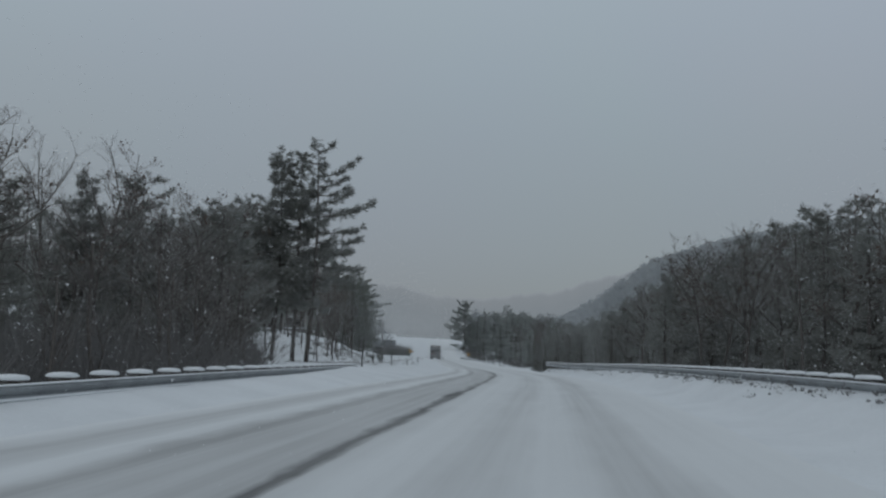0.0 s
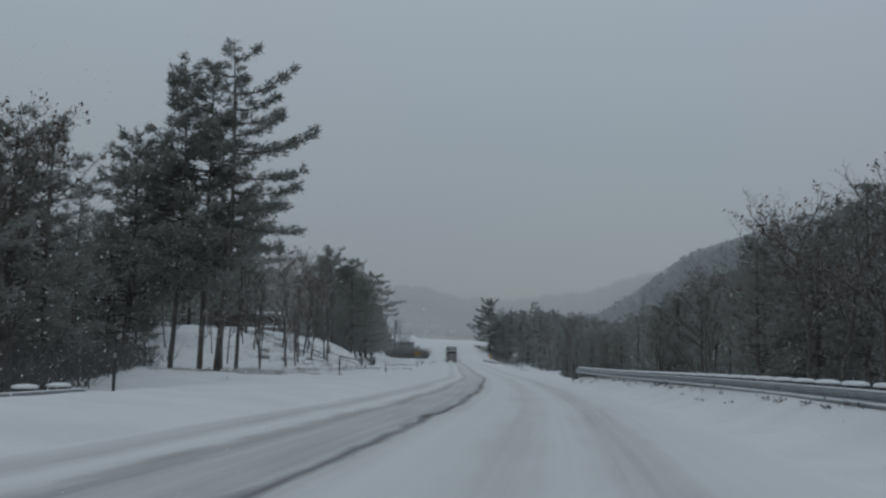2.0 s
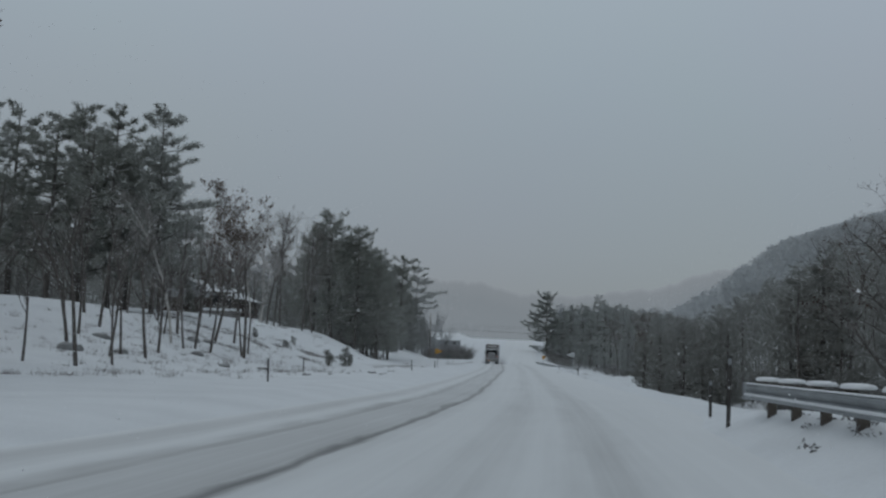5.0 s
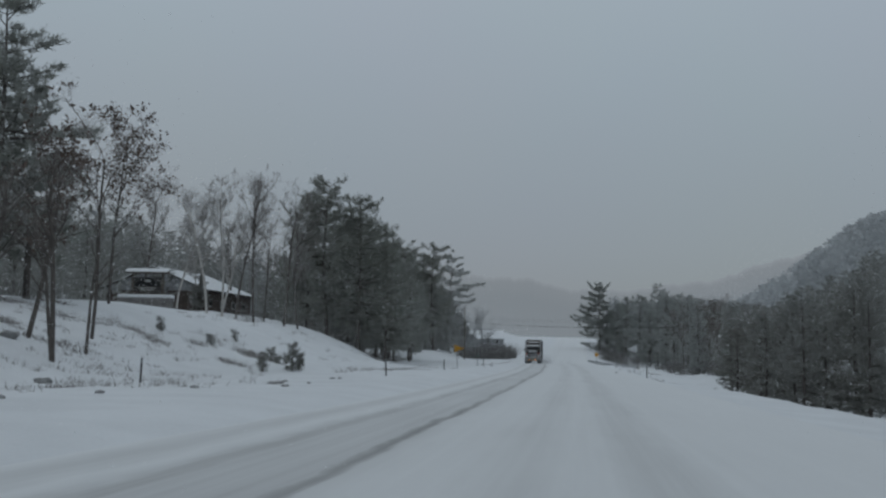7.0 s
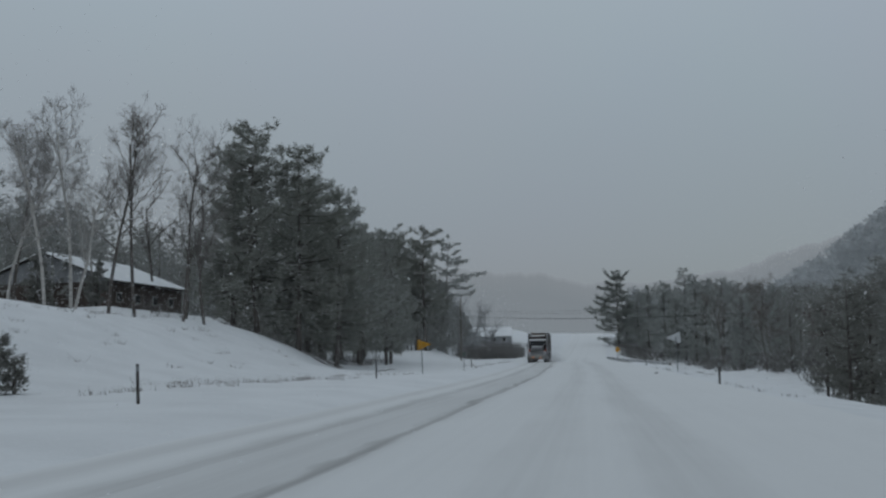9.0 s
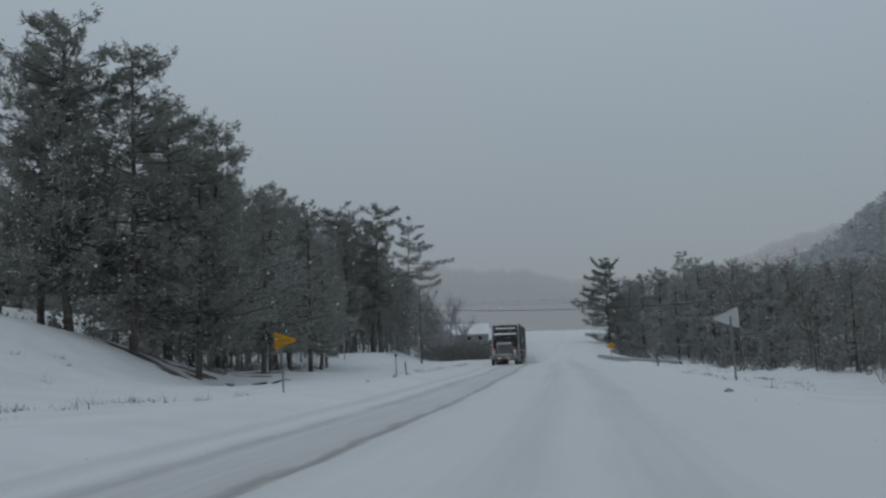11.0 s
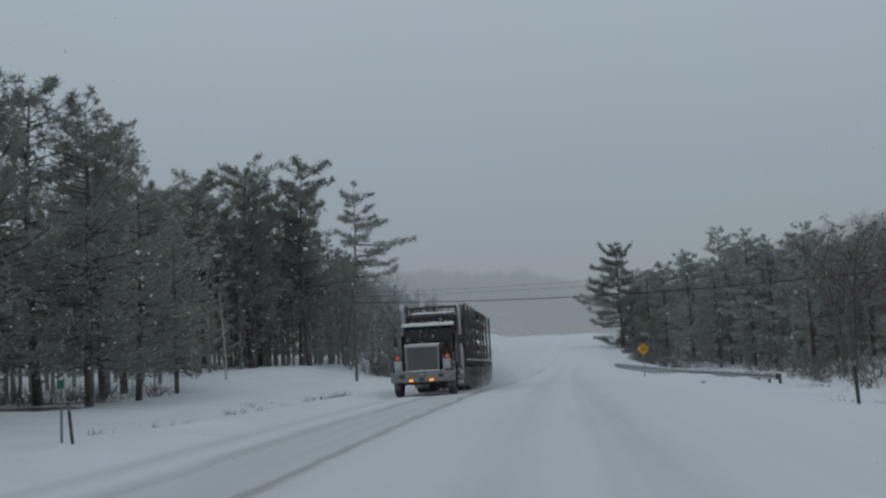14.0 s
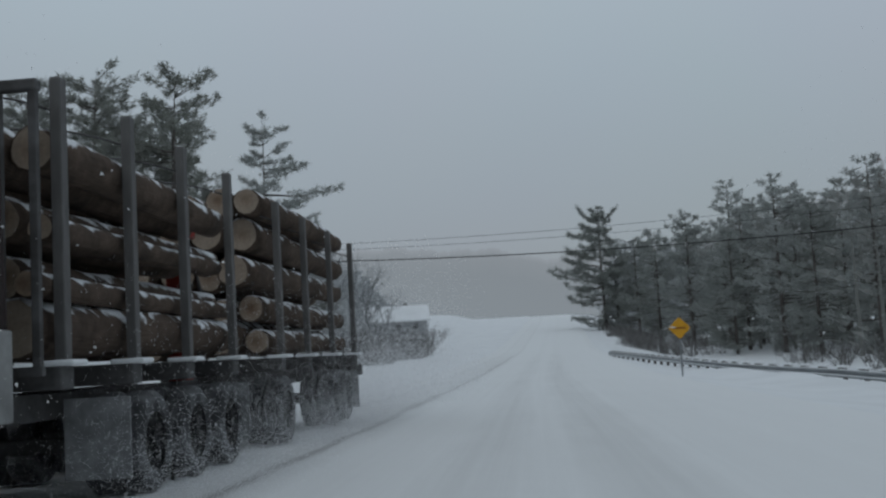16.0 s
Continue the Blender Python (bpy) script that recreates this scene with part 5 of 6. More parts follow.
def notice_board(x, y):
    t = tagged(new("notice_board"), "dark timber sign board under a small snowy roof", "sign board")
    t.matrix_basis = pose(x, y, gz(x, y) + 0.3, 0, 0, 8)
    for s in (-1.35, 1.35):
        part("post", Mesh().box((s, 0, 1.2), (0.2, 0.2, 2.9)).data("post", WOOD_POST), t)
    b = part("board", Mesh().box((0, 0, 1.55), (2.45, 0.1, 1.25)).data("board", POST_DARK), t, "dark painted board")
    k = 18
    arch = [(math.cos(math.pi * i / k) * 1.1, -0.056, 1.35 + math.sin(math.pi * i / k) * 0.7) for i in range(k + 1)]
    part("emblem", Mesh().add(arch, [tuple(range(k + 1))]).data("emblem", BLACK), b, "dark rounded emblem field")
    part("emblem", Mesh().add([(math.cos(2 * math.pi * i / k) * 0.3, -0.062, 1.85 + math.sin(2 * math.pi * i / k) * 0.11) for i in range(k)], [tuple(range(k))]).data("emblem", TRIM), b, "pale oval emblem")
    for i in range(2):
        part("lettering", Mesh().box((0, -0.056, 1.22 - i * 0.18), (1.6 - i * 0.3, 0.01, 0.08)).data("bar", TRIM), b)
    part("rail", Mesh().box((0, 0, 0.62), (2.5, 0.14, 0.12)).data("rail", WOOD_POST), t)
    part("roof", Mesh().sweep([(-0.55, 2.62), (0, 2.86), (0.55, 2.62), (0.55, 2.54), (-0.55, 2.54)], [((-1.85, 0, 0), (0, 1, 0), (0, 0, 1)), ((1.85, 0, 0), (0, 1, 0), (0, 0, 1))]).data("roof", WOOD_POST), t)
    part("snow", Mesh().sweep([(-0.62, 2.64), (-0.4, 2.80), (0, 2.98), (0.4, 2.80), (0.62, 2.64), (0, 2.88)], [((-1.9, 0, 0), (0, 1, 0), (0, 0, 1)), ((1.9, 0, 0), (0, 1, 0), (0, 0, 1))]).data("snow", CAP_SNOW), t, "snow on the little roof")
    pl = tagged(new("planter"), "low stone planter with a lid of snow", "planter")
    pl.matrix_basis = pose(x + 0.3, y - 0.9, gz(x, y - 0.9), 0, 0, 8)
    part("wall", bevel_box((4.6, 1.1, 1.0), STONE, "wall", 0.08), pl, "stone wall", pose(0, 0, 0.1))
    part("snow", bevel_box((4.8, 1.3, 0.3), CAP_SNOW, "snow", 0.12), pl, "snow on top", pose(0, 0, 0.68))


notice_board(-32.0, 226.5)


# ---- growth on the bank ----
def sapling(x, y, h, seed):
    wood, tri = pine_parts(seed=seed, h=h, base=0.06, spread=h * 0.42, gap=0.16, fill=3.2, tuft=0.17, width=0.06, count=6, top=0.8)
    t = tagged(new("pine_sapling"), "small young pine poking out of the snow", "sapling", "young pines")
    t.location = (x, y, gz(x, y))
    part("stem", wood.data("stem", BARK), t)
    part("foliage", soup("foliage", NEEDLE, tri), t)


for i, (x, y, h) in enumerate(((-12.2, 205.0, 1.9), (-11.8, 205.3, 1.1), (-13.25, 202.0, 1.1), (-19.4, 209.0, 0.75), (-20.6, 217.7, 0.7), (-15.0, 209.2, 0.9), (-14.2, 208.0, 0.7), (-22.0, 206.2, 0.8))):
    sapling(x, y, h, 200 + i)


def tuft_field():
    """Dead grass, weeds and low brush showing through the snow."""
    r = np.random.RandomState(31)
    out = []
    patches = [(-15.6, 202.5, 0.5, 0.5, 26), (-17.8, 212.3, 0.9, 0.9, 40), (-16.6, 211, 0.8, 0.8, 40), (-15.2, 209, 0.6, 0.6, 26), (-19.7, 207, 0.7, 0.8, 16), (-20.8, 214.5, 1.2, 1.2, 20), (-18.5, 199, 3.0, 5, 36), (-17, 172, 4, 6, 80), (-12.5, 178, 3, 5, 50), (-20, 160, 5, 6, 90), (-22, 186, 4, 8, 60), (-8.8, 226, 1.2, 12, 60), (-13, 118, 3, 4, 60), (-14, 135, 3, 6, 40), (-9, 162, 2, 8, 30), (-12.5, 150, 1.2, 5, 30), (-22.1, 186.2, 0.9, 0.9, 26), (-24.0, 196.8, 0.9, 0.9, 26), (-22.5, 201.7, 0.9, 0.9, 26), (-18.5, 185.4, 0.9, 0.9, 26), (-21.2, 177.7, 0.9, 0.9, 26), (-28.9, 203.0, 0.9, 0.9, 26), (-20.7, 200.6, 0.9, 0.9, 26), (-28.3, 197.3, 0.9, 0.9, 26), (-9, 308, 1, 5, 14), (11.5, 230, 1, 14, 20), (13.6, 262, 1.2, 5, 22), (-6.5, 312, 0.6, 1.2, 8), (14, 300, 1.5, 20, 30), (-27, 240, 6, 12, 60), (9.2, 92, 0.8, 12, 70), (6.6, 30, 0.5, 20, 90)]
    for cx, cy, sx, sy, n in patches:
        for _ in range(n):
            x, y = r.normal(cx, sx), r.normal(cy, sy)
            rel = x - float(line_x(y))
            if -9.2 < rel < 5.6:
                continue
            z = gz(x, y)
            k = r.randint(14, 34)
            b = np.array([x, y, z - 0.05]) + r.normal(size=(k, 3)) * (0.24, 0.24, 0)
            d = (r.normal(size=(k, 3)) * (0.5, 0.5, 0.2) + (0, 0, 0.8)) * r.uniform(0.10, 0.42, (k, 1)) * (0.5 if rel > 0 else 1)
            s = r.normal(size=(k, 3)) * (0.011, 0.011, 0)
            out.append(np.stack([b - s, b + s, b + d], 1))
    return np.concatenate(out)


def rail_debris():
    """Clods of dirty snow, leaves and grass thrown up under the right-hand rail."""
    r = np.random.RandomState(63)
    out = []
    for y in np.arange(-6, 118, 0.55):
        if r.rand() < (0.1 if y < 50 else 0.4):
            continue
        y = y + r.uniform(-0.4, 0.4)
        x = float(line_x(y)) + np.interp(y, [0, 45, 122], [6.0, 5.6, 4.6]) - r.uniform(-0.1, 0.35) - 0.4 * (r.rand() < 0.15)
        k = r.randint(10, 26)
        c = np.array([x, y, gz(x, y) + 0.02]) + r.normal(size=(k, 3)) * (0.08, 0.2, 0.025)
        out.append(c[:, None, :] + r.normal(size=(k, 3, 3)) * (0.03, 0.045, 0.028))
    return np.concatenate(out)


tagged(new("roadside_debris", soup("roadside_debris", BRUSH, rail_debris())), "dark clods and dead leaves in the snow under the rail", "debris", kind="stuff")
tagged(new("dead_grass", soup("dead_grass", TWIG, tuft_field())), "dead grass and weed stems sticking out of the snow", "grass", kind="stuff")


def stone(x, y, s, seed):
    bm = bmesh.new()
    bmesh.ops.create_icosphere(bm, subdivisions=2, radius=1.0)
    r = random.Random(seed)
    off = Vector((r.uniform(0, 50), r.uniform(0, 50), 0))
    for v in bm.verts:
        v.co *= 0.8 + 0.45 * noise.noise(v.co * 1.3 + off)
        v.co = Vector((v.co.x * s * 1.3, v.co.y * s, v.co.z * s * 0.6))
    me = bpy.data.meshes.new("rock")
    bm.to_mesh(me)
    bm.free()
    me.materials.append(frosted_stone)
    ob = tagged(new("rock", me), "dark boulder half buried in snow", "rock", "boulders")
    ob.location = (x, y, gz(x, y) + s * 0.1)


def clod(x, y, s, seed):
    """A lump of dirty snow thrown out by the plough."""
    bm = bmesh.new()
    bmesh.ops.create_icosphere(bm, subdivisions=1, radius=1.0)
    r = random.Random(seed)
    for v in bm.verts:
        v.co = Vector((v.co.x * s * 1.4, v.co.y * s, v.co.z * s * 0.7)) * r.uniform(0.75, 1.2)
    me = bpy.data.meshes.new("snow_clod")
    bm.to_mesh(me)
    bm.free()
    me.materials.append(CLOD)
    ob = tagged(new("snow_clod", me), "lump of dirty grey snow on the shoulder", "snow clod", "clods on the shoulder")
    ob.location = (x, y, gz(x, y) + s * 0.25)


CLOD = material("dirty_packed_snow", (0.40, 0.40, 0.40), 0.9, vary=0.3, scale=5.0, grain=30.0, second=(0.14, 0.135, 0.13), amount=0.5)
for i, (x, y, s) in enumerate(((-5.3, 178.1, 0.13), (-5.1, 178.0, 0.12), (-5.1, 178.6, 0.15), (-4.2, 176.3, 0.12), (-6.2, 183.1, 0.12), (-4.6, 181.2, 0.08), (-5.3, 188.3, 0.10), (-5.0, 188.7, 0.09), (-5.6, 170.4, 0.12), (-5.4, 163.0, 0.10), (-5.9, 158.2, 0.14), (-5.8, 158.9, 0.10), (-5.5, 266, 0.10), (-5.2, 272, 0.12), (-5.6, 279, 0.09), (9.6, 318, 0.10), (9.9, 240, 0.11))):
    clod(x, y, s, 300 + i)
frosted_stone = whitened("snowy_stone", (0.13, 0.12, 0.115), 0.6)
for i, (x, y, s) in enumerate(((-19.5, 178.9, 0.55), (-19.5, 157, 0.7), (-17.6, 160, 0.5), (-16.5, 171, 0.45), (-13.6, 168, 0.4), (-19.2, 182, 0.5), (-23.5, 292, 0.8), (-26, 284, 0.7), (-20.5, 286.5, 0.45), (-12.2, 172.5, 0.35), (-21, 165, 0.6))):
    stone(x, y, s, i)


def litter(cx, cy, rx, ry, seed):
    """Bare needle litter where the crowns keep the snow off."""
    rr = random.Random(seed)
    k = 22
    pts = [(cx, cy, gz(cx, cy) + 0.03)]
    for s in (0.55, 1.0):
        for i in range(k):
            a = 2 * math.pi * i / k
            q = s * rr.uniform(0.7, 1.2)
            x, y = cx + math.cos(a) * rx * q, cy + math.sin(a) * ry * q
            pts.append((x, y, gz(x, y) + (0.03 if s < 1 else -0.02)))
    f = [(0, 1 + i, 1 + (i + 1) % k) for i in range(k)] + [(1 + i, 1 + k + i, 1 + k + (i + 1) % k, 1 + (i + 1) % k) for i in range(k)]
    return Mesh().add(pts, f).data("needle_litter", LITTER)


LITTER = material("needle_litter", (0.15, 0.12, 0.10), 0.95, vary=0.35, scale=1.2, grain=9.0, bump=0.4, second=(0.55, 0.56, 0.58), amount=0.40)
for i, (x, y, a, b) in enumerate(((-16.9, 281.5, 0.9, 2.6), (-17.2, 286.5, 1.4, 1.5), (-20.5, 284.5, 3.2, 3.0), (-26, 287, 5, 5), (-23.5, 280, 3.5, 2.0), (-15.5, 118.5, 1.6, 1.8), (-22.5, 296.0, 1.6, 2.2), (-23.5, 303.5, 1.3, 3.2), (-26.0, 312.0, 2.0, 4.0), (-27.5, 325.0, 2.4, 5.0), (-31.0, 336.0, 3.0, 5.0))):
    tagged(new("needle_litter", litter(x, y, a, b, i)), "brown needle litter bare of snow under pines", "ground cover", kind="structure")

# ---- the loaded log truck ----
PAINT = material("dark_maroon_paint", (0.036, 0.022, 0.022), 0.26, vary=0.2, scale=1.2, grain=10.0, spec=0.5)
CHROME = material("dull_chrome", (0.60, 0.61, 0.63), 0.30, 0.8, vary=0.12, scale=2.0, grain=20.0)
DIRTY_STEEL = material("salt_grimed_steel", (0.33, 0.335, 0.33), 0.6, 0.3, vary=0.2, scale=2.0, grain=12.0, second=(0.20, 0.20, 0.20), amount=0.42)
# besides grime and snow, frame, tyre and flap colours are lifted for spray haze
FRAME_BLACK = material("grimy_black_frame", (0.075, 0.072, 0.07), 0.8, vary=0.3, scale=1.8, grain=12.0, second=(0.17, 0.17, 0.172), amount=0.44)
TYRE = material("tyre_rubber", (0.06, 0.06, 0.062), 0.85, vary=0.3, scale=3.4, grain=25.0, second=(0.30, 0.305, 0.31), amount=0.46)
RIM = material("wheel_rim", (0.42, 0.42, 0.43), 0.55, 0.3, vary=0.2, scale=4.0)
SPLASH = material("snow_caked_flap", (0.32, 0.325, 0.33), 0.9, vary=0.3, scale=2.0, grain=9.0)
def bark_material():
    """Dark furrowed bark with wind-blown snow caught on its upper side."""
    m = material("log_bark", (0.135, 0.100, 0.078), 0.95, vary=0.3, scale=2.4, grain=14.0, spec=0.15, second=(0.040, 0.031, 0.026), amount=0.5)
    n, l = m.node_tree.nodes, m.node_tree.links
    b = n["Principled BSDF"]
    co, mp, fur, bp = n.new("ShaderNodeTexCoord"), n.new("ShaderNodeMapping"), n.new("ShaderNodeTexNoise"), n.new("ShaderNodeBump")
    mp.inputs["Scale"].default_value = (26, 3.0, 26)
    fur.inputs["Scale"].default_value, fur.inputs["Detail"].default_value = 1.0, 4
    l.new(co.outputs["Object"], mp.inputs[0])
    l.new(mp.outputs[0], fur.inputs["Vector"])
    bp.inputs["Strength"].default_value, bp.inputs["Distance"].default_value = 0.8, 0.03
    l.new(fur.outputs[0], bp.inputs["Height"])
    l.new(bp.outputs[0], b.inputs["Normal"])
    geo, sep, pat, mul, ramp, mix = n.new("ShaderNodeNewGeometry"), n.new("ShaderNodeSeparateXYZ"), n.new("ShaderNodeTexNoise"), n.new("ShaderNodeMath"), n.new("ShaderNodeValToRGB"), n.new("ShaderNodeMix")
    pat.inputs["Scale"].default_value, pat.inputs["Detail"].default_value = 3.2, 5
    l.new(co.outputs["Object"], pat.inputs["Vector"])
    l.new(geo.outputs["Normal"], sep.inputs[0])
    mul.operation = "MULTIPLY_ADD"
    mul.inputs[1].default_value = 0.30
    l.new(sep.outputs["Z"], mul.inputs[0])
    l.new(pat.outputs[0], mul.inputs[2])
    ramp.color_ramp.elements[0].position, ramp.color_ramp.elements[1].position = 0.69, 0.76
    l.new(mul.outputs[0], ramp.inputs[0])
    mix.data_type = "RGBA"
    l.new(ramp.outputs[0], mix.inputs["Factor"])
    l.new(b.inputs["Base Color"].links[0].from_socket, mix.inputs[6])
    mix.inputs[7].default_value = (0.74, 0.76, 0.78, 1)
    l.new(mix.outputs[2], b.inputs["Base Color"])
    return m


def end_material():
    """Sawn wood with year rings, a darker heart, and a tint of its own on each log."""
    m = material("sawn_log_end", (0.37, 0.305, 0.240), 0.85, vary=0.22, scale=3.0, grain=26.0, second=(0.25, 0.20, 0.155), amount=0.5)
    n, l = m.node_tree.nodes, m.node_tree.links
    b = n["Principled BSDF"]
    co, flat, dist, ring, info, mix = n.new("ShaderNodeTexCoord"), n.new("ShaderNodeMapping"), n.new("ShaderNodeVectorMath"), n.new("ShaderNodeValToRGB"), n.new("ShaderNodeObjectInfo"), n.new("ShaderNodeMix")
    flat.inputs["Scale"].default_value = (1, 0, 1)
    dist.operation = "LENGTH"
    l.new(co.outputs["Object"], flat.inputs[0])
    l.new(flat.outputs[0], dist.inputs[0])
    ring.color_ramp.elements[0].position, ring.color_ramp.elements[1].position = 0.03, 0.17
    ring.color_ramp.elements[0].color, ring.color_ramp.elements[1].color = (0.50, 0.38, 0.30, 1), (1, 1, 1, 1)
    ring.color_ramp.elements.new(0.09).color = (0.82, 0.74, 0.68, 1)
    l.new(dist.outputs["Value"], ring.inputs[0])
    mix.data_type, mix.blend_type = "RGBA", "MULTIPLY"
    l.new(info.outputs["Random"], mix.inputs["Factor"])
    l.new(b.inputs["Base Color"].links[0].from_socket, mix.inputs[6])
    l.new(ring.outputs[0], mix.inputs[7])
    l.new(mix.outputs[2], b.inputs["Base Color"])
    return m


LOG_BARK = bark_material()
LOG_END = end_material()
RED_IRON = material("red_loader_paint", (0.30, 0.035, 0.025), 0.5, vary=0.2, scale=2.0)
LENS = material("lamp_lens", (0.55, 0.57, 0.60), 0.15, 0.2, vary=0.05, spec=0.7)


def glow(name, color, strength):
    m = bpy.data.materials.new(name)
    m.use_nodes = True
    b = m.node_tree.nodes["Principled BSDF"]
    b.inputs["Base Color"].default_value = (*color, 1)
    b.inputs["Emission Color"].default_value = (*color, 1)
    b.inputs["Emission Strength"].default_value = strength
    return m


AMBER = glow("lit_amber_lamp", (1.0, 0.30, 0.012), 1.5)
AMBER_DIM = glow("amber_marker_lens", (0.75, 0.12, 0.03), 0.25)


def lathe(profile, n, axis="X"):
    """Solid of revolution about x: profile of (x, radius)."""
    k = len(profile)
    v, f = [], []
    for x, r in profile:
        for j in range(n):
            a = 2 * math.pi * j / n
            v.append((x, r * math.cos(a), r * math.sin(a)))
    for i in range(k - 1):
        for j in range(n):
            f.append((i * n + j, i * n + (j + 1) % n, (i + 1) * n + (j + 1) % n, (i + 1) * n + j))
    f.append(tuple(range(n)))
    f.append(tuple((k - 1) * n + j for j in range(n))[::-1])
    return Mesh().add(v, f)


TYRE_DATA = lathe([(-0.14, 0.30), (-0.15, 0.40), (-0.14, 0.48), (-0.10, 0.52), (0.10, 0.52), (0.14, 0.48), (0.15, 0.40), (0.14, 0.30)], 28).data("tyre", TYRE, True)
RIM_DATA = lathe([(-0.13, 0.30), (-0.05, 0.27), (-0.02, 0.16), (-0.08, 0.10), (-0.09, 0.02), (0.09, 0.02), (0.08, 0.10), (0.02, 0.16), (0.05, 0.27), (0.13, 0.30)], 20).data("rim", RIM, True)


def wheel(parent, x, y):
    w = part("wheel", TYRE_DATA, parent, m=Matrix.Translation((x, y, 0.52)))
    part("rim", RIM_DATA, w)


def shell(points, name, mat, width=0.04, seg=2):
    """A bevelled solid from its eight corners: the lower four, then the upper four."""
    bm = bmesh.new()
    v = [bm.verts.new(p) for p in points]
    for f in ((3, 2, 1, 0), (4, 5, 6, 7), (0, 1, 5, 4), (1, 2, 6, 5), (2, 3, 7, 6), (3, 0, 4, 7)):
        bm.faces.new([v[i] for i in f])
    bmesh.ops.recalc_face_normals(bm, faces=bm.faces[:])
    bmesh.ops.bevel(bm, geom=bm.edges[:], offset=width, segments=seg, affect="EDGES", profile=0.6)
    me = bpy.data.meshes.new(name)
    bm.to_mesh(me)
    bm.free()
    me.materials.append(mat)
    return me


def prism(points, z0, z1, name, mat, width):
    """An upright solid over an outline seen from above, its edges bevelled."""
    bm = bmesh.new()
    low, high = [bm.verts.new((x, y, z0)) for x, y in points], [bm.verts.new((x, y, z1)) for x, y in points]
    n = len(points)
    bm.faces.new(low[::-1])
    bm.faces.new(high)
    for i in range(n):
        bm.faces.new((low[i], low[(i + 1) % n], high[(i + 1) % n], high[i]))
    bmesh.ops.recalc_face_normals(bm, faces=bm.faces[:])
    rim = [e for e in bm.edges if abs(e.verts[0].co.z - e.verts[1].co.z) < 1e-6]
    bmesh.ops.bevel(bm, geom=rim, offset=width, segments=2, affect="EDGES", profile=0.6)
    me = bpy.data.meshes.new(name)
    bm.to_mesh(me)
    bm.free()
    me.materials.append(mat)
    return me


def block(c, s, name, mat, b=0.02):
    return bevel_box(s, mat, name, min(b, min(s) * 0.45)), Matrix.Translation(c)


def add_block(parent, name, c, s, mat, label="", b=0.02):
    d, m = block(c, s, name, mat, b)
    return part(name, d, parent, label, m)


TRUCK = pose(-2.0, 309.0, 0, 0, 0, 2.0) @ Matrix.Scale(1.05, 4)
TRUCK.translation.z = float(line_z(312)) - 0.01


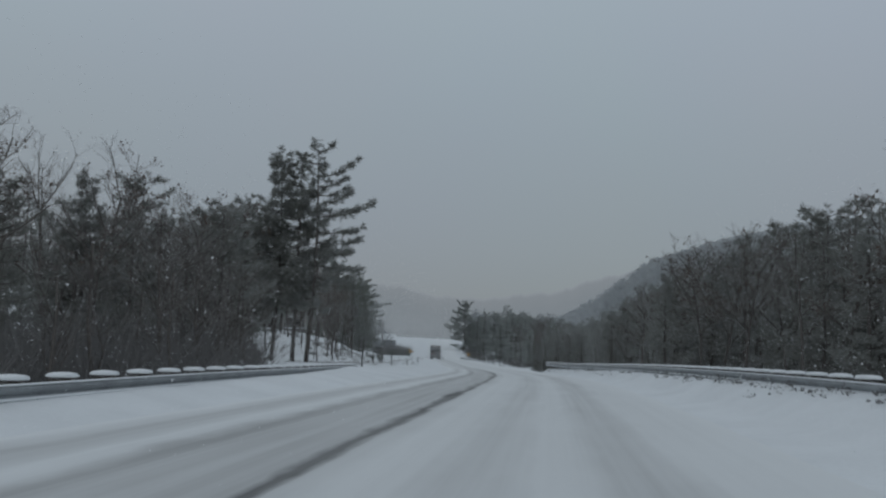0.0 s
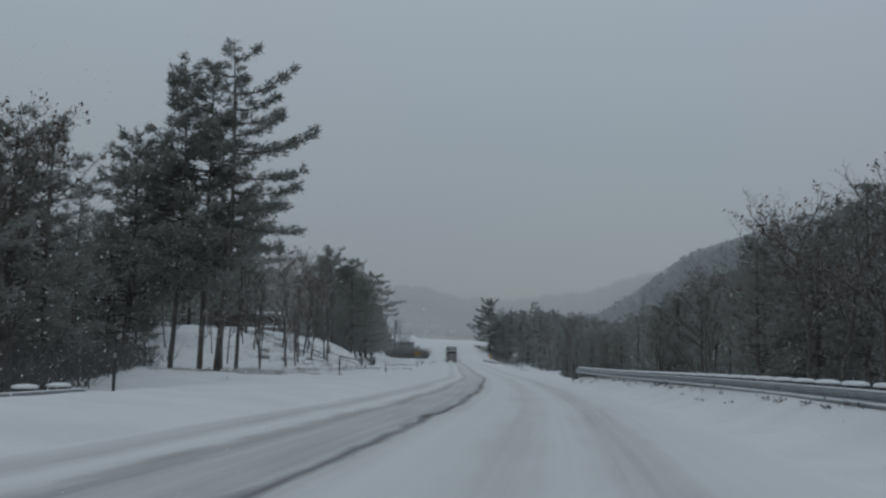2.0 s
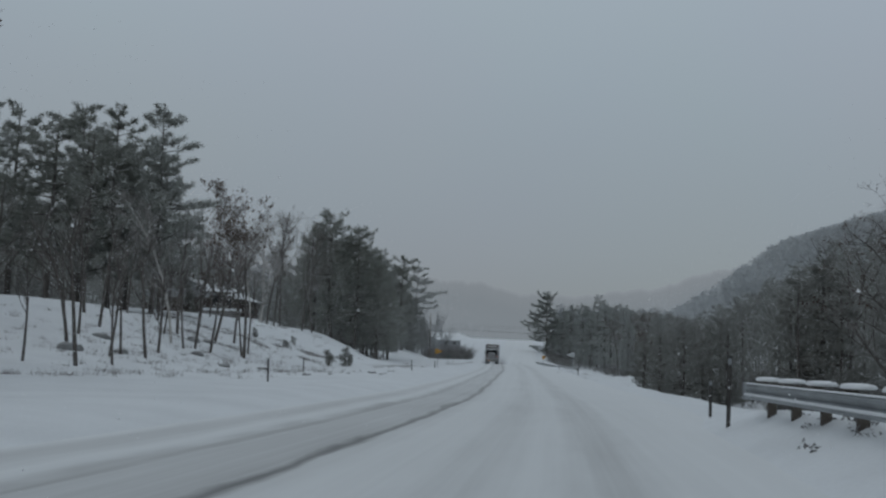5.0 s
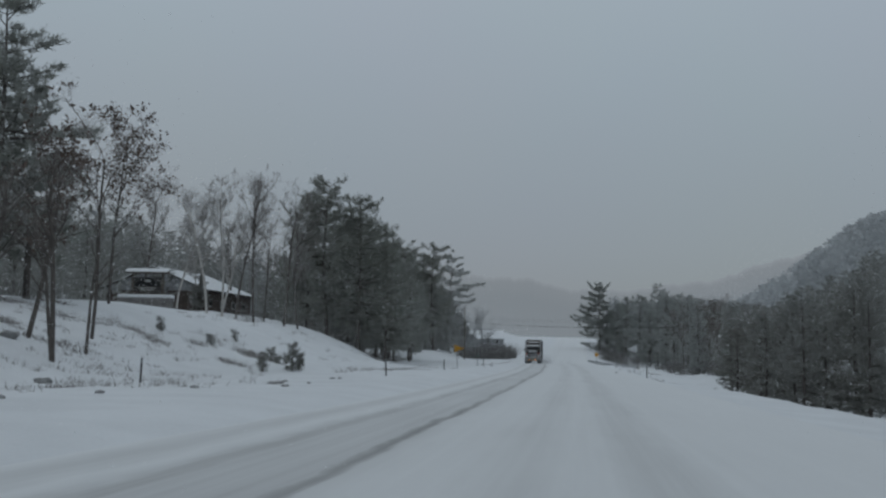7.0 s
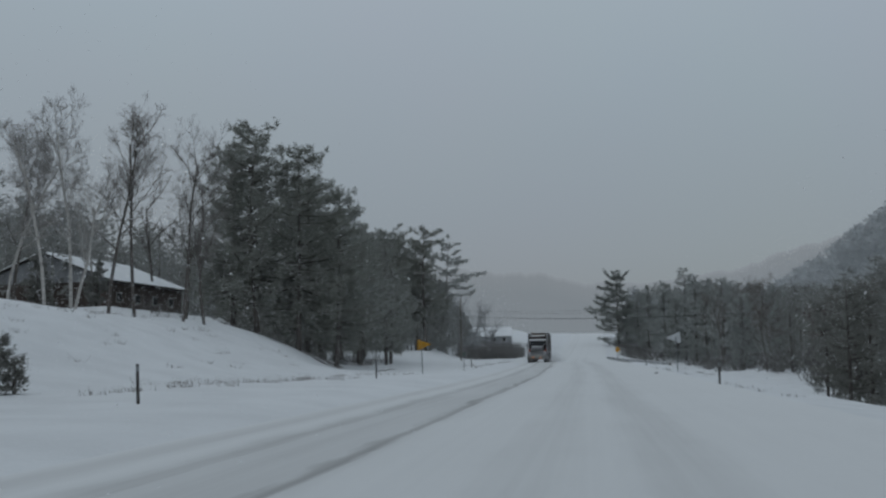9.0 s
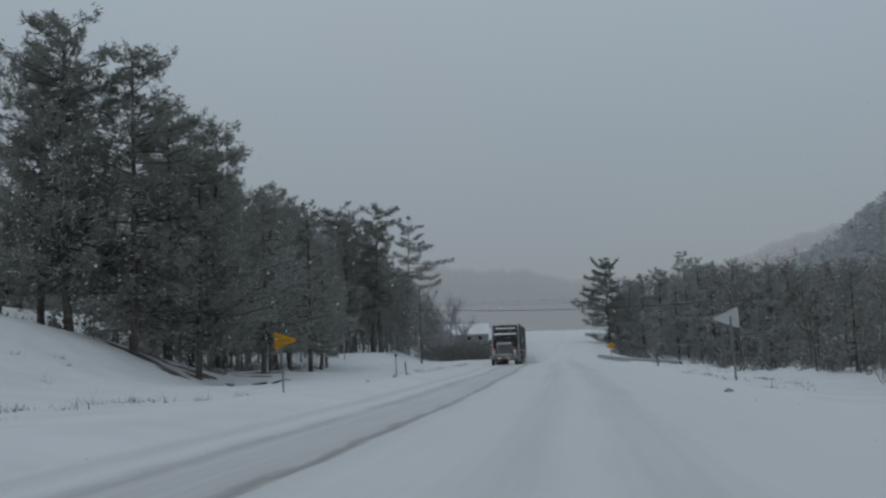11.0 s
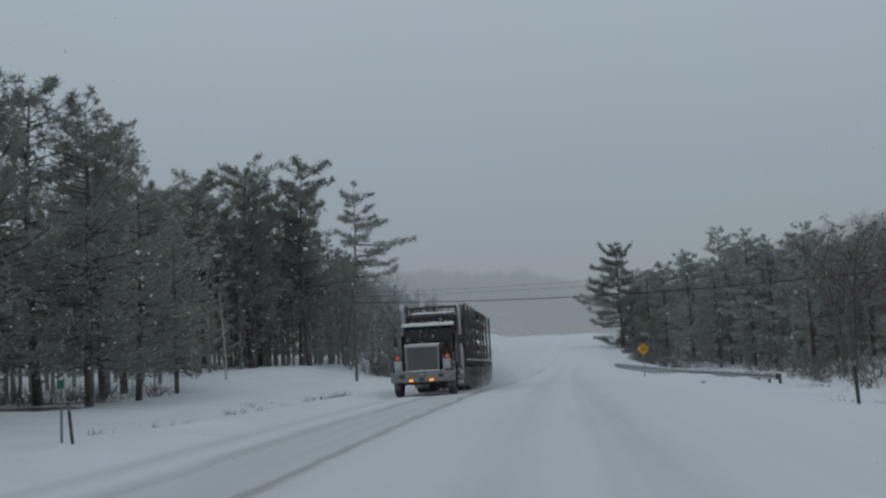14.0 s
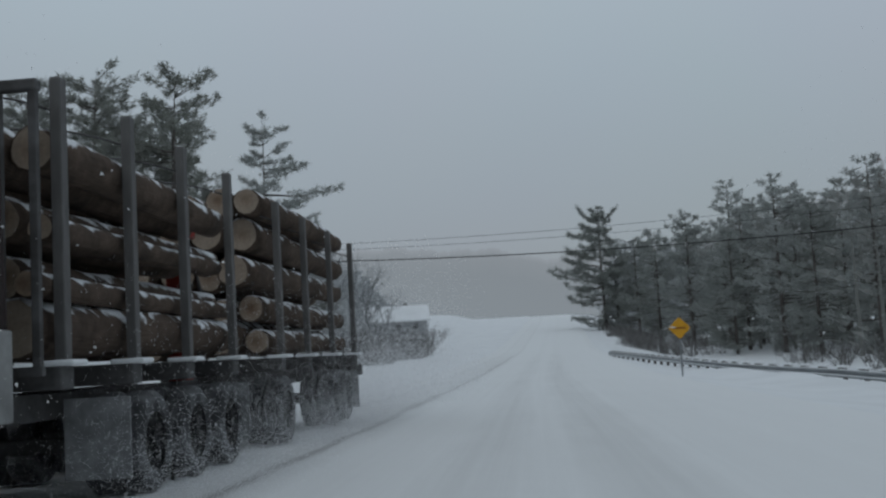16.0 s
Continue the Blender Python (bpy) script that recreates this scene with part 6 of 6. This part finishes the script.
def log_truck():
    t = tagged(new("log_truck"), "dark conventional-cab log truck grimed with road salt and snow", "truck")
    t.matrix_basis = TRUCK
    b = part("bumper", prism([(-1.23, 0.22), (-1.23, 0.10), (-1.10, 0.0), (-0.92, -0.12), (-0.88, -0.14), (0.88, -0.14), (0.92, -0.12), (1.10, 0.0), (1.23, 0.10), (1.23, 0.22)], -0.2, 0.2, "bumper", DIRTY_STEEL, 0.025), t, "broad salt-stained steel bumper with swept ends", Matrix.Translation((0, 0.14, 0.74)))
    add_block(t, "cross_member", (0, 0.52, 0.53), (1.5, 0.22, 0.14), FRAME_BLACK)
    for x in (-0.42, 0.36):
        part("fog_lamp", bevel_box((0.15, 0.05, 0.06), AMBER, "fog_lamp", 0.015), b, "lit amber lamp", Matrix.Translation((x, -0.15, -0.13)))
    for x in (-0.76, 0.72, -0.02):
        part("bumper_slot", bevel_box((0.2, 0.03, 0.12), FRAME_BLACK, "bumper_slot", 0.01), b, "dark opening", Matrix.Translation((x, -0.14, 0.02 if x != -0.02 else -0.10)))
    p = part("number_plate", bevel_box((0.32, 0.02, 0.16), material("plate_green", (0.10, 0.22, 0.17), 0.5, vary=0.1), "number_plate", 0.008), b, "small green plate", Matrix.Translation((-0.02, -0.152, 0.09)))
    part("lettering", Mesh().box((0, -0.012, 0), (0.22, 0.004, 0.06)).data("bar", TRIM), p)
    # hood, grille, lamps
    part("hood", shell([(-0.66, 0.34, 0.95), (0.66, 0.34, 0.95), (0.88, 2.28, 0.95), (-0.88, 2.28, 0.95), (-0.60, 0.34, 1.90), (0.60, 0.34, 1.90), (0.82, 2.28, 2.09), (-0.82, 2.28, 2.09)], "hood", PAINT, 0.08, 3), t, "dark maroon hood")
    part("hood_snow", shell([(-0.57, 0.30, 1.905), (0.57, 0.30, 1.905), (0.62, 1.2, 1.975), (-0.62, 1.2, 1.975), (-0.53, 0.36, 1.955), (0.53, 0.36, 1.955), (0.56, 1.1, 2.0), (-0.56, 1.1, 2.0)], "hood_snow", CAP_SNOW, 0.015), t, "thin snow on the hood")
    g = add_block(t, "grille", (0, 0.31, 1.42), (1.20, 0.06, 0.98), BLACK, "tall slatted grille", 0.02)
    for z, h in ((0.48, 0.13), (-0.47, 0.08)):
        part("grille_frame", bevel_box((1.32, 0.12, h), CHROME, "grille_frame", 0.03), g, "dull chrome surround", Matrix.Translation((0, -0.02, z)))
    for x in (-0.605, 0.605):
        part("grille_frame", bevel_box((0.075, 0.12, 1.0), CHROME, "grille_frame", 0.03), g, "dull chrome surround", Matrix.Translation((x, -0.02, 0)))
    slat = bevel_box((0.019, 0.05, 0.88), CHROME, "slat", 0.006)
    for i in range(22):
        part("slat", slat, g, m=Matrix.Translation((-0.53 + i * 0.0505, -0.05, 0)))
    part("badge", bevel_box((0.16, 0.03, 0.14), DIRTY_STEEL, "badge", 0.02), g, "plain badge", Matrix.Translation((0, -0.05, 0.55)))
    for s in (-1, 1):
        pod = add_block(t, "headlight", (s * 0.93, 0.42, 1.17), (0.40, 0.30, 0.42), FRAME_BLACK, "stacked square headlamps in a dark pod", 0.05)
        part("bezel", bevel_box((0.30, 0.04, 0.37), CHROME, "bezel", 0.02), pod, "chrome bezel", Matrix.Translation((0, -0.15, 0)))
        for z in (-0.10, 0.10):
            part("lens", bevel_box((0.24, 0.03, 0.145), LENS, "lens", 0.012), pod, "unlit square lens", Matrix.Translation((0, -0.166, z * 0.85)))
        part("turn_signal", lathe([(-0.03, 0.05), (0.0, 0.075), (0.03, 0.05)], 12).data("turn_signal", AMBER_DIM, True), pod, "amber turn signal", Matrix.Translation((0.02 * s, -0.06, 0.30)) @ Matrix.Rotation(radians(90), 4, "Z"))
        # fender over the front wheel
        fr = []
        for i in range(11):
            a = math.pi * (0.02 + 0.90 * i / 10)
            fr.append(((0, 1.15 - math.cos(a) * 0.70, 0.56 + math.sin(a) * 0.66), (1, 0, 0), (0, -math.cos(a), math.sin(a))))
        part("fender", Mesh().sweep([(s * 0.72, 0.0), (s * 1.20, 0.0), (s * 1.20, 0.035), (s * 0.72, 0.05)], fr).data("fender", PAINT, False), t)
        part("side_panel", shell([(s * 0.70, 0.75, 0.95), (s * 0.95, 0.75, 1.15), (s * 0.98, 2.0, 1.0), (s * 0.82, 2.0, 0.95), (s * 0.64, 0.75, 1.5), (s * 0.82, 0.75, 1.32), (s * 0.92, 2.0, 1.5), (s * 0.80, 2.0, 1.7)], "side_panel", PAINT, 0.04), t)
        wheel(t, s * 1.04, 1.15)
        # antenna-like guide rods at the bumper's ends
        part("guide_rod", Mesh().tube([(s * 1.2, 0.05, 0.9), (s * 1.23, 0.02, 1.0), (s * 1.23, 0.02, 1.62)], [0.012] * 3, 6).data("guide_rod", CHROME), t)
        # exhaust stack with its curved tip
        part("exhaust_pipe", Mesh().tube([(s * 1.16, 3.42, 1.0), (s * 1.16, 3.42, 2.2), (s * 1.16, 3.42, 3.36), (s * 1.16, 3.46, 3.54), (s * 1.16, 3.60, 3.66)], [0.10, 0.10, 0.075, 0.075, 0.075], 12).data("exhaust_pipe", CHROME, True), t, "tall chrome exhaust stack")
        part("fuel_tank", lathe([(-0.75, 0.0), (-0.75, 0.27), (-0.70, 0.30), (0.70, 0.30), (0.75, 0.27), (0.75, 0.0)], 16).data("fuel_tank", DIRTY_STEEL, True), t, "round fuel tank", Matrix.Translation((s * 0.98, 2.95, 0.72)) @ Matrix.Rotation(radians(90), 4, "Z"))
        for y, z in ((2.45, 0.42), (2.6, 0.80)):
            st = add_block(t, "step", (s * 1.16, y, z), (0.28, 0.62, 0.06), CHROME, "cab step with snow on it")
            part("snow", bevel_box((0.26, 0.56, 0.05), CAP_SNOW, "snow", 0.02), st, m=Matrix.Translation((0, 0, 0.05)))
        # mirror
        mr = part("mirror", Mesh().tube([(s * 1.03, 2.50, 2.45), (s * 1.30, 2.36, 2.46), (s * 1.32, 2.36, 1.80), (s * 1.06, 2.5, 1.70)], [0.014] * 4, 6).data("mirror", CHROME), t, "mirror on a tubular arm")
        part("glass", bevel_box((0.15, 0.06, 0.36), FRAME_BLACK, "glass", 0.02), mr, m=Matrix.Translation((s * 1.32, 2.36, 2.14)))
    add_block(t, "axle", (0, 1.15, 0.5), (1.9, 0.14, 0.14), FRAME_BLACK)
    # cab
    part("cab", shell([(-1.06, 2.22, 0.9), (1.06, 2.22, 0.9), (1.10, 3.45, 0.9), (-1.10, 3.45, 0.9), (-0.99, 2.54, 2.84), (0.99, 2.54, 2.84), (1.04, 3.45, 2.90), (-1.04, 3.45, 2.90)], "cab", PAINT, 0.07, 3), t, "dark maroon cab")
    for s in (-1, 1):
        part("windscreen", shell([(s * 0.025, 2.385, 2.10), (s * 0.97, 2.395, 2.10), (s * 0.97, 2.45, 2.10), (s * 0.025, 2.45, 2.10), (s * 0.025, 2.478, 2.72), (s * 0.93, 2.488, 2.72), (s * 0.93, 2.54, 2.72), (s * 0.025, 2.54, 2.72)], "windscreen", GLASS_DARK, 0.01), t, "dark windscreen pane")
        d = part("door", bevel_box((0.04, 1.05, 1.35), PAINT, "door", 0.015), t, "cab door", pose(s * 1.085, 2.90, 1.72, 0, s * -1.5, 0))
        part("window", bevel_box((0.03, 0.80, 0.48), GLASS_DARK, "window", 0.01), d, "dark side window", Matrix.Translation((s * 0.012, 0, 0.36)))
        part("handle", bevel_box((0.04, 0.14, 0.03), CHROME, "handle", 0.008), d, m=Matrix.Translation((s * 0.025, 0.38, 0.0)))
        part("grab_rail", Mesh().tube([(s * 1.1, 3.36, 1.1), (s * 1.12, 3.36, 2.3)], [0.016, 0.016], 6).data("grab_rail", CHROME), t)
    v = part("visor", shell([(-1.05, 2.22, 2.70), (1.05, 2.22, 2.70), (1.05, 2.58, 2.78), (-1.05, 2.58, 2.78), (-1.05, 2.24, 2.74), (1.05, 2.24, 2.74), (1.05, 2.58, 2.86), (-1.05, 2.58, 2.86)], "visor", DIRTY_STEEL, 0.015), t, "sun visor")
    rv = np.random.RandomState(12)
    us, back = np.linspace(-1.04, 1.04, 27), (2.225, 2.30, 2.42, 2.56)
    ridge = 0.035 + 0.03 * np.sin(us * 4.1 + 0.6) ** 2 + rv.uniform(0, 0.02, 27)
    cv = [(u, y, 2.735 + (y - 2.225) * 0.36 + h * (0.15, 1.0, 0.9, 0.2)[k] * (1 if abs(u) < 1 else 0.3)) for k, y in enumerate(back) for u, h in zip(us, ridge)]
    cv += [(u, y, 2.72 + (y - 2.225) * 0.36) for y in (back[0], back[-1]) for u in us]
    cf = [(k * 27 + i, k * 27 + i + 1, (k + 1) * 27 + i + 1, (k + 1) * 27 + i) for k in range(3) for i in range(26)]
    cf += [(108 + i, 109 + i, i + 1, i) for i in range(26)] + [(81 + i, 82 + i, 136 + i, 135 + i) for i in range(26)] + [(135 + i, 136 + i, 109 + i, 108 + i) for i in range(26)]
    part("snow", Mesh().add(cv, cf).data("snow", CAP_SNOW, True), v, "lumpy snow on the visor")
    for x in (-0.7, -0.25, 0.0, 0.25, 0.7):
        part("roof_lamp", bevel_box((0.12, 0.09, 0.05), TRIM, "roof_lamp", 0.02), t, "small roof lamp under snow", Matrix.Translation((x, 2.72, 2.90)))
    # wipers, horn, grime
    for x0, x1 in ((-0.78, -0.16), (0.12, 0.74)):
        part("wiper", Mesh().tube([(x0, 2.36, 2.12), ((x0 + x1) / 2, 2.36, 2.17), (x1, 2.38, 2.19)], [0.012, 0.01, 0.008], 5).data("wiper", FRAME_BLACK), t, "black wiper arm")
    part("air_horn", Mesh().tube([(0.5, 2.72, 2.97), (0.5, 2.95, 2.98), (0.5, 3.2, 2.97)], [0.07, 0.035, 0.03], 8).data("air_horn", CHROME, True), t, "chrome roof horn")
    rs = random.Random(9)
    for i in range(9):
        w = rs.uniform(0.08, 0.22)
        part("snow", bevel_box((w, 0.10, 0.035), CAP_SNOW, "snow", 0.014), b, "snow lodged on the bumper", Matrix.Translation((rs.uniform(-1.1, 1.1), -0.02, 0.212)))
    for s in (-1, 1):
        part("hood_vent", bevel_box((0.02, 0.34, 0.16), FRAME_BLACK, "hood_vent", 0.008), t, "slotted hood vent", pose(s * 0.795, 1.55, 1.62, 0, 0, s * -5.5))
        part("fender_snow", bevel_box((0.3, 0.42, 0.04), CAP_SNOW, "fender_snow", 0.018), t, "thin snow on the fender", pose(s * 1.0, 1.15, 1.25, 0, 0, 0))
        part("hand_rail", Mesh().tube([(s * 1.03, 2.26, 1.15), (s * 1.10, 2.30, 1.2), (s * 1.09, 2.36, 1.95)], [0.014] * 3, 6).data("hand_rail", CHROME), t)
    # sleeper
    part("sleeper", shell([(-1.14, 3.46, 0.85), (1.14, 3.46, 0.85), (1.14, 4.75, 0.85), (-1.14, 4.75, 0.85), (-1.0, 3.50, 3.27), (1.0, 3.50, 3.27), (1.08, 4.75, 3.38), (-1.08, 4.75, 3.38)], "sleeper", PAINT, 0.16, 4), t, "dark sleeper box with raised roof")
    part("sleeper_snow", shell([(-0.84, 3.64, 3.27), (0.84, 3.64, 3.27), (0.92, 4.6, 3.355), (-0.92, 4.6, 3.355), (-0.78, 3.70, 3.31), (0.78, 3.70, 3.31), (0.86, 4.54, 3.39), (-0.86, 4.54, 3.39)], "sleeper_snow", CAP_SNOW, 0.015), t, "thin snow on the sleeper roof")
    for s in (-1, 1):
        add_block(t, "side_box", (s * 1.16, 4.1, 1.25), (0.06, 1.0, 0.7), DIRTY_STEEL, "bright tool-box door")
        add_block(t, "vent", (s * 1.10, 4.15, 2.35), (0.06, 0.34, 0.42), CHROME, "small side window frame")
    # chassis and rear axles
    for x in (-0.43, 0.43):
        add_block(t, "frame_rail", (x, 5.9, 0.95), (0.10, 10.6, 0.26), FRAME_BLACK)
    for y in (7.5, 8.85, 10.2):
        add_block(t, "axle", (0, y, 0.52), (2.0, 0.16, 0.16), FRAME_BLACK)
        for x in (-1.08, -0.74, 0.74, 1.08):
            wheel(t, x, y)
    for x in (-0.92, 0.92):
        for y in (6.75, 10.95):
            add_block(t, "mud_flap", (x, y, 0.62), (0.66, 0.03, 0.78), SPLASH, "snow-caked mud flap", 0.01)
    # headboard
    h = add_block(t, "headboard", (0, 4.98, 3.60), (2.5, 0.1, 0.1), FRAME_BLACK, "black steel log headboard")
    for i in range(9):
        part("bar", bevel_box((0.07, 0.07, 2.32), FRAME_BLACK, "bar", 0.01), h, m=Matrix.Translation((-1.2 + i * 0.3, 0, -1.19)))
    part("bar", bevel_box((2.5, 0.07, 0.08), FRAME_BLACK, "bar", 0.01), h, m=Matrix.Translation((0, 0, -2.32)))
    bunks(t, (5.35, 6.9, 8.5, 10.3), 3.75)
    # red loader between the loads
    add_block(t, "loader_post", (0.25, 11.15, 1.9), (0.26, 0.26, 1.7), RED_IRON, "red loader mast")
    add_block(t, "loader_boom", (0.25, 11.2, 3.2), (0.22, 0.9, 0.24), RED_IRON, "red folded loader boom")
    part("hose", Mesh().tube([(0.5, 11.1, 1.2), (0.62, 11.15, 2.0), (0.45, 11.1, 2.9), (0.3, 11.0, 3.2)], [0.03] * 4, 6).data("hose", FRAME_BLACK, True), t)
    return t


STAKE = bevel_box((0.10, 0.13, 1.0), material("worn_stake_steel", (0.17, 0.165, 0.16), 0.6, 0.3, vary=0.25, scale=2.0, grain=12.0), "stake", 0.012)


def bunks(t, ys, top):
    for y in ys:
        b = add_block(t, "bunk", (0, y, 1.22), (2.56, 0.24, 0.2), FRAME_BLACK, "cross bunk dusted with snow")
        for s in (-1, 1):
            part("stake", STAKE, b, "upright steel stake", Matrix.Translation((s * 1.24, 0, (top - 1.3) / 2 + 0.08)) @ Matrix.Diagonal((1, 1, top - 1.3, 1)))
            part("snow", bevel_box((0.34, 0.3, 0.05), CAP_SNOW, "snow", 0.02), b, m=Matrix.Translation((s * 1.22, 0, 0.12)))
        part("chain", Mesh().tube(sagging((-1.2, 0, top - 1.5), (1.2, 0, top - 1.5), -0.25, 9), [0.012] * 9, 5).data("chain", FRAME_BLACK), b)


def log_trailer():
    t = tagged(new("log_trailer"), "log trailer with steel stakes behind the truck", "trailer")
    t.matrix_basis = TRUCK @ Matrix.Translation((0.05, 12.2, 0))
    for x in (-0.43, 0.43):
        add_block(t, "frame_rail", (x, 3.9, 0.98), (0.10, 7.8, 0.26), FRAME_BLACK)
    add_block(t, "drawbar", (0, -0.6, 0.85), (0.16, 1.3, 0.14), FRAME_BLACK)
    for y in (0.9, 4.9, 6.2):
        add_block(t, "axle", (0, y, 0.52), (2.0, 0.16, 0.16), FRAME_BLACK)
        for x in (-1.08, -0.74, 0.74, 1.08):
            wheel(t, x, y)
    bunks(t, (0.5, 2.4, 4.6, 7.0), 3.7)
    add_block(t, "rear_beam", (0, 7.85, 1.0), (2.5, 0.14, 0.24), FRAME_BLACK, "rear cross beam")
    for x in (-0.92, 0.92):
        add_block(t, "mud_flap", (x, 7.3, 0.6), (0.66, 0.03, 0.78), SPLASH, "snow-caked mud flap", 0.01)
        part("tail_lamp", bevel_box((0.2, 0.05, 0.1), AMBER_DIM, "tail_lamp", 0.02), t, "dull red tail lamp", Matrix.Translation((x, 7.94, 1.0)))


def log_pile(y0, y1, top, seed, group):
    """Logs stacked between the stakes, butts uneven."""
    r = random.Random(seed)
    z = 1.33
    row = 0
    while z < top:
        d0 = r.uniform(0.53, 0.63)
        x = -1.15
        while x < 1.02:
            d = min(d0 * r.uniform(0.66, 1.10), 1.17 - x)
            if d < 0.22:
                break
            dy0, dy1 = y0 + r.uniform(-0.25, 0.25), y1 + r.uniform(-0.5, 0.2)
            n, k = 14, 11
            rg = np.random.RandomState(seed * 100 + row * 10 + int(x * 40) + 200)
            v, f = [], []
            zc = z + d / 2 + r.uniform(0, 0.04)
            for i in range(k):
                s = i / (k - 1)
                rad = d / 2 * (1 - 0.16 * s) * rg.uniform(0.92, 1.0)
                ox, oz = 0.035 * math.sin(3.4 * s + x * 9), 0.025 * math.sin(2.7 * s + z * 5)
                for j in range(n):
                    a = 2 * math.pi * j / n
                    q = rad * rg.uniform(0.91, 1.02)
                    v.append((ox + q * math.cos(a), (dy1 - dy0) * s, oz + q * math.sin(a)))
            for i in range(k - 1):
                for j in range(n):
                    f.append((i * n + (j + 1) % n, i * n + j, (i + 1) * n + j, (i + 1) * n + (j + 1) % n))
            caps = [tuple(range(n)), tuple((k - 1) * n + j for j in range(n))[::-1]]
            lg = tagged(new("log", Mesh().add(v, f + caps).data("log", LOG_BARK, True)), "cut hardwood log with rough bark flecked with snow", "log", group)
            lg.matrix_basis = TRUCK @ Matrix.Translation((x + d / 2, dy0, zc))
            for i, e in ((0, -0.004), (k - 1, 0.004)):
                ring = np.array(v[i * n:(i + 1) * n]) * (0.93, 1, 0.93)
                ring[:, 1] += e
                part("cut_end", Mesh().add(ring, [tuple(range(n)) if i == 0 else tuple(range(n))[::-1]]).data("cut_end", LOG_END), lg, "pale sawn end")
            x += d * 1.0
        z += d0 * 0.93
        row += 1


log_truck()
log_trailer()
log_pile(5.2, 10.7, 3.42, 3, "logs on the truck")
log_pile(12.4, 19.6, 3.50, 7, "logs on the trailer")

# ---- snow in the air ----
def falling_snow():
    """Flakes of a steady snowfall beside the driven line."""
    r = np.random.RandomState(77)
    out = []

    def fill(n_area, size, lat, ys, zs):
        """n_area: flake area in each cubic metre; lat: distance from the driven line; ys: stretch of road; zs: heights."""
        area = 0.433 * size * size
        count = int(2 * (lat[1] - lat[0]) * (ys[1] - ys[0]) * (zs[1] - zs[0]) * n_area / area)
        y = r.uniform(*ys, count)
        s = np.where(r.rand(count) < 0.5, -1, 1) * r.uniform(*lat, count)
        x = line_x(y) + s
        z = line_z(y) + r.uniform(*zs, count)
        c = np.stack([x, y, z], 1)
        a = r.normal(size=(count, 3))
        a /= np.linalg.norm(a, axis=1, keepdims=True)
        b = np.cross(a, r.normal(size=(count, 3)))
        b /= np.linalg.norm(b, axis=1, keepdims=True)
        k = size * 0.577 * r.uniform(0.7, 1.3, (count, 1))
        out.append(np.stack([c + a * k, c - a * k * 0.5 + b * k * 0.87, c - a * k * 0.5 - b * k * 0.87], 1))

    fill(0.00034, 0.022, (2.2, 7), (3, 322), (0.1, 3.2))
    fill(0.00005, 0.05, (2.6, 7), (4, 322), (0.2, 3.4))
    fill(0.00050, 0.028, (7, 20), (14, 345), (0.1, 8))
    fill(0.00080, 0.05, (20, 34), (60, 345), (0.1, 12))
    return np.concatenate(out)


def powder_snow():
    """Powder whirled up by the truck: thick round the wheels, thinning behind the trailer."""
    r = np.random.RandomState(91)
    out = []
    for n, size, y0, y1, x0, x1, top in ((20000, 0.009, 2.0, 20.0, -1.5, 1.7, 0.8), (150000, 0.011, 6.5, 24.0, 1.2, 2.5, 0.8), (50000, 0.022, 17.0, 32.0, -2.0, 2.2, 1.2), (70000, 0.034, 22.0, 46.0, -2.4, 3.0, 1.6)):
        c = np.stack([r.uniform(x0, x1, n) + r.normal(0, 0.25, n), r.uniform(y0, y1, n) + r.normal(0, 1.2, n), np.minimum(r.exponential(top * 0.55, n), top * 2.6)], 1)
        # swirls: keep the flakes in rolling clumps
        w = np.sin(c[:, 1] * 1.1 + c[:, 2] * 1.7) + np.sin(c[:, 0] * 1.9 - c[:, 1] * 0.6 + 1.0)
        c = c[r.uniform(-1.6, 1.2, n) < w]
        k = len(c)
        a = r.normal(size=(k, 3))
        a /= np.linalg.norm(a, axis=1, keepdims=True)
        b = np.cross(a, r.normal(size=(k, 3)))
        b /= np.linalg.norm(b, axis=1, keepdims=True)
        e = size * 0.577 * r.uniform(0.6, 1.3, (k, 1))
        m = np.array(TRUCK)
        c = c @ m[:3, :3].T + m[:3, 3]
        c[:, 2] = np.maximum(c[:, 2], m[2, 3] + 0.05)
        out.append(np.stack([c + a * e, c - a * e * 0.5 + b * e * 0.87, c - a * e * 0.5 - b * e * 0.87], 1))
    return np.concatenate(out)


FLAKE = bpy.data.materials.new("snowflake")
FLAKE.use_nodes = True
_n, _l = FLAKE.node_tree.nodes, FLAKE.node_tree.links
_d, _t, _m = _n.new("ShaderNodeBsdfDiffuse"), _n.new("ShaderNodeBsdfTranslucent"), _n.new("ShaderNodeMixShader")
_d.inputs[0].default_value = _t.inputs[0].default_value = (0.93, 0.94, 0.95, 1)
_l.new(_d.outputs[0], _m.inputs[1])
_l.new(_t.outputs[0], _m.inputs[2])
_l.new(_m.outputs[0], _n["Material Output"].inputs["Surface"])
tagged(new("falling_snow", soup("falling_snow", FLAKE, falling_snow())), "white flakes of steady falling snow in the air", "snow", kind="stuff")
tagged(new("powder_snow", soup("powder_snow", FLAKE, powder_snow())), "fine powder snow whirling round and behind the log truck", "snow", kind="stuff")
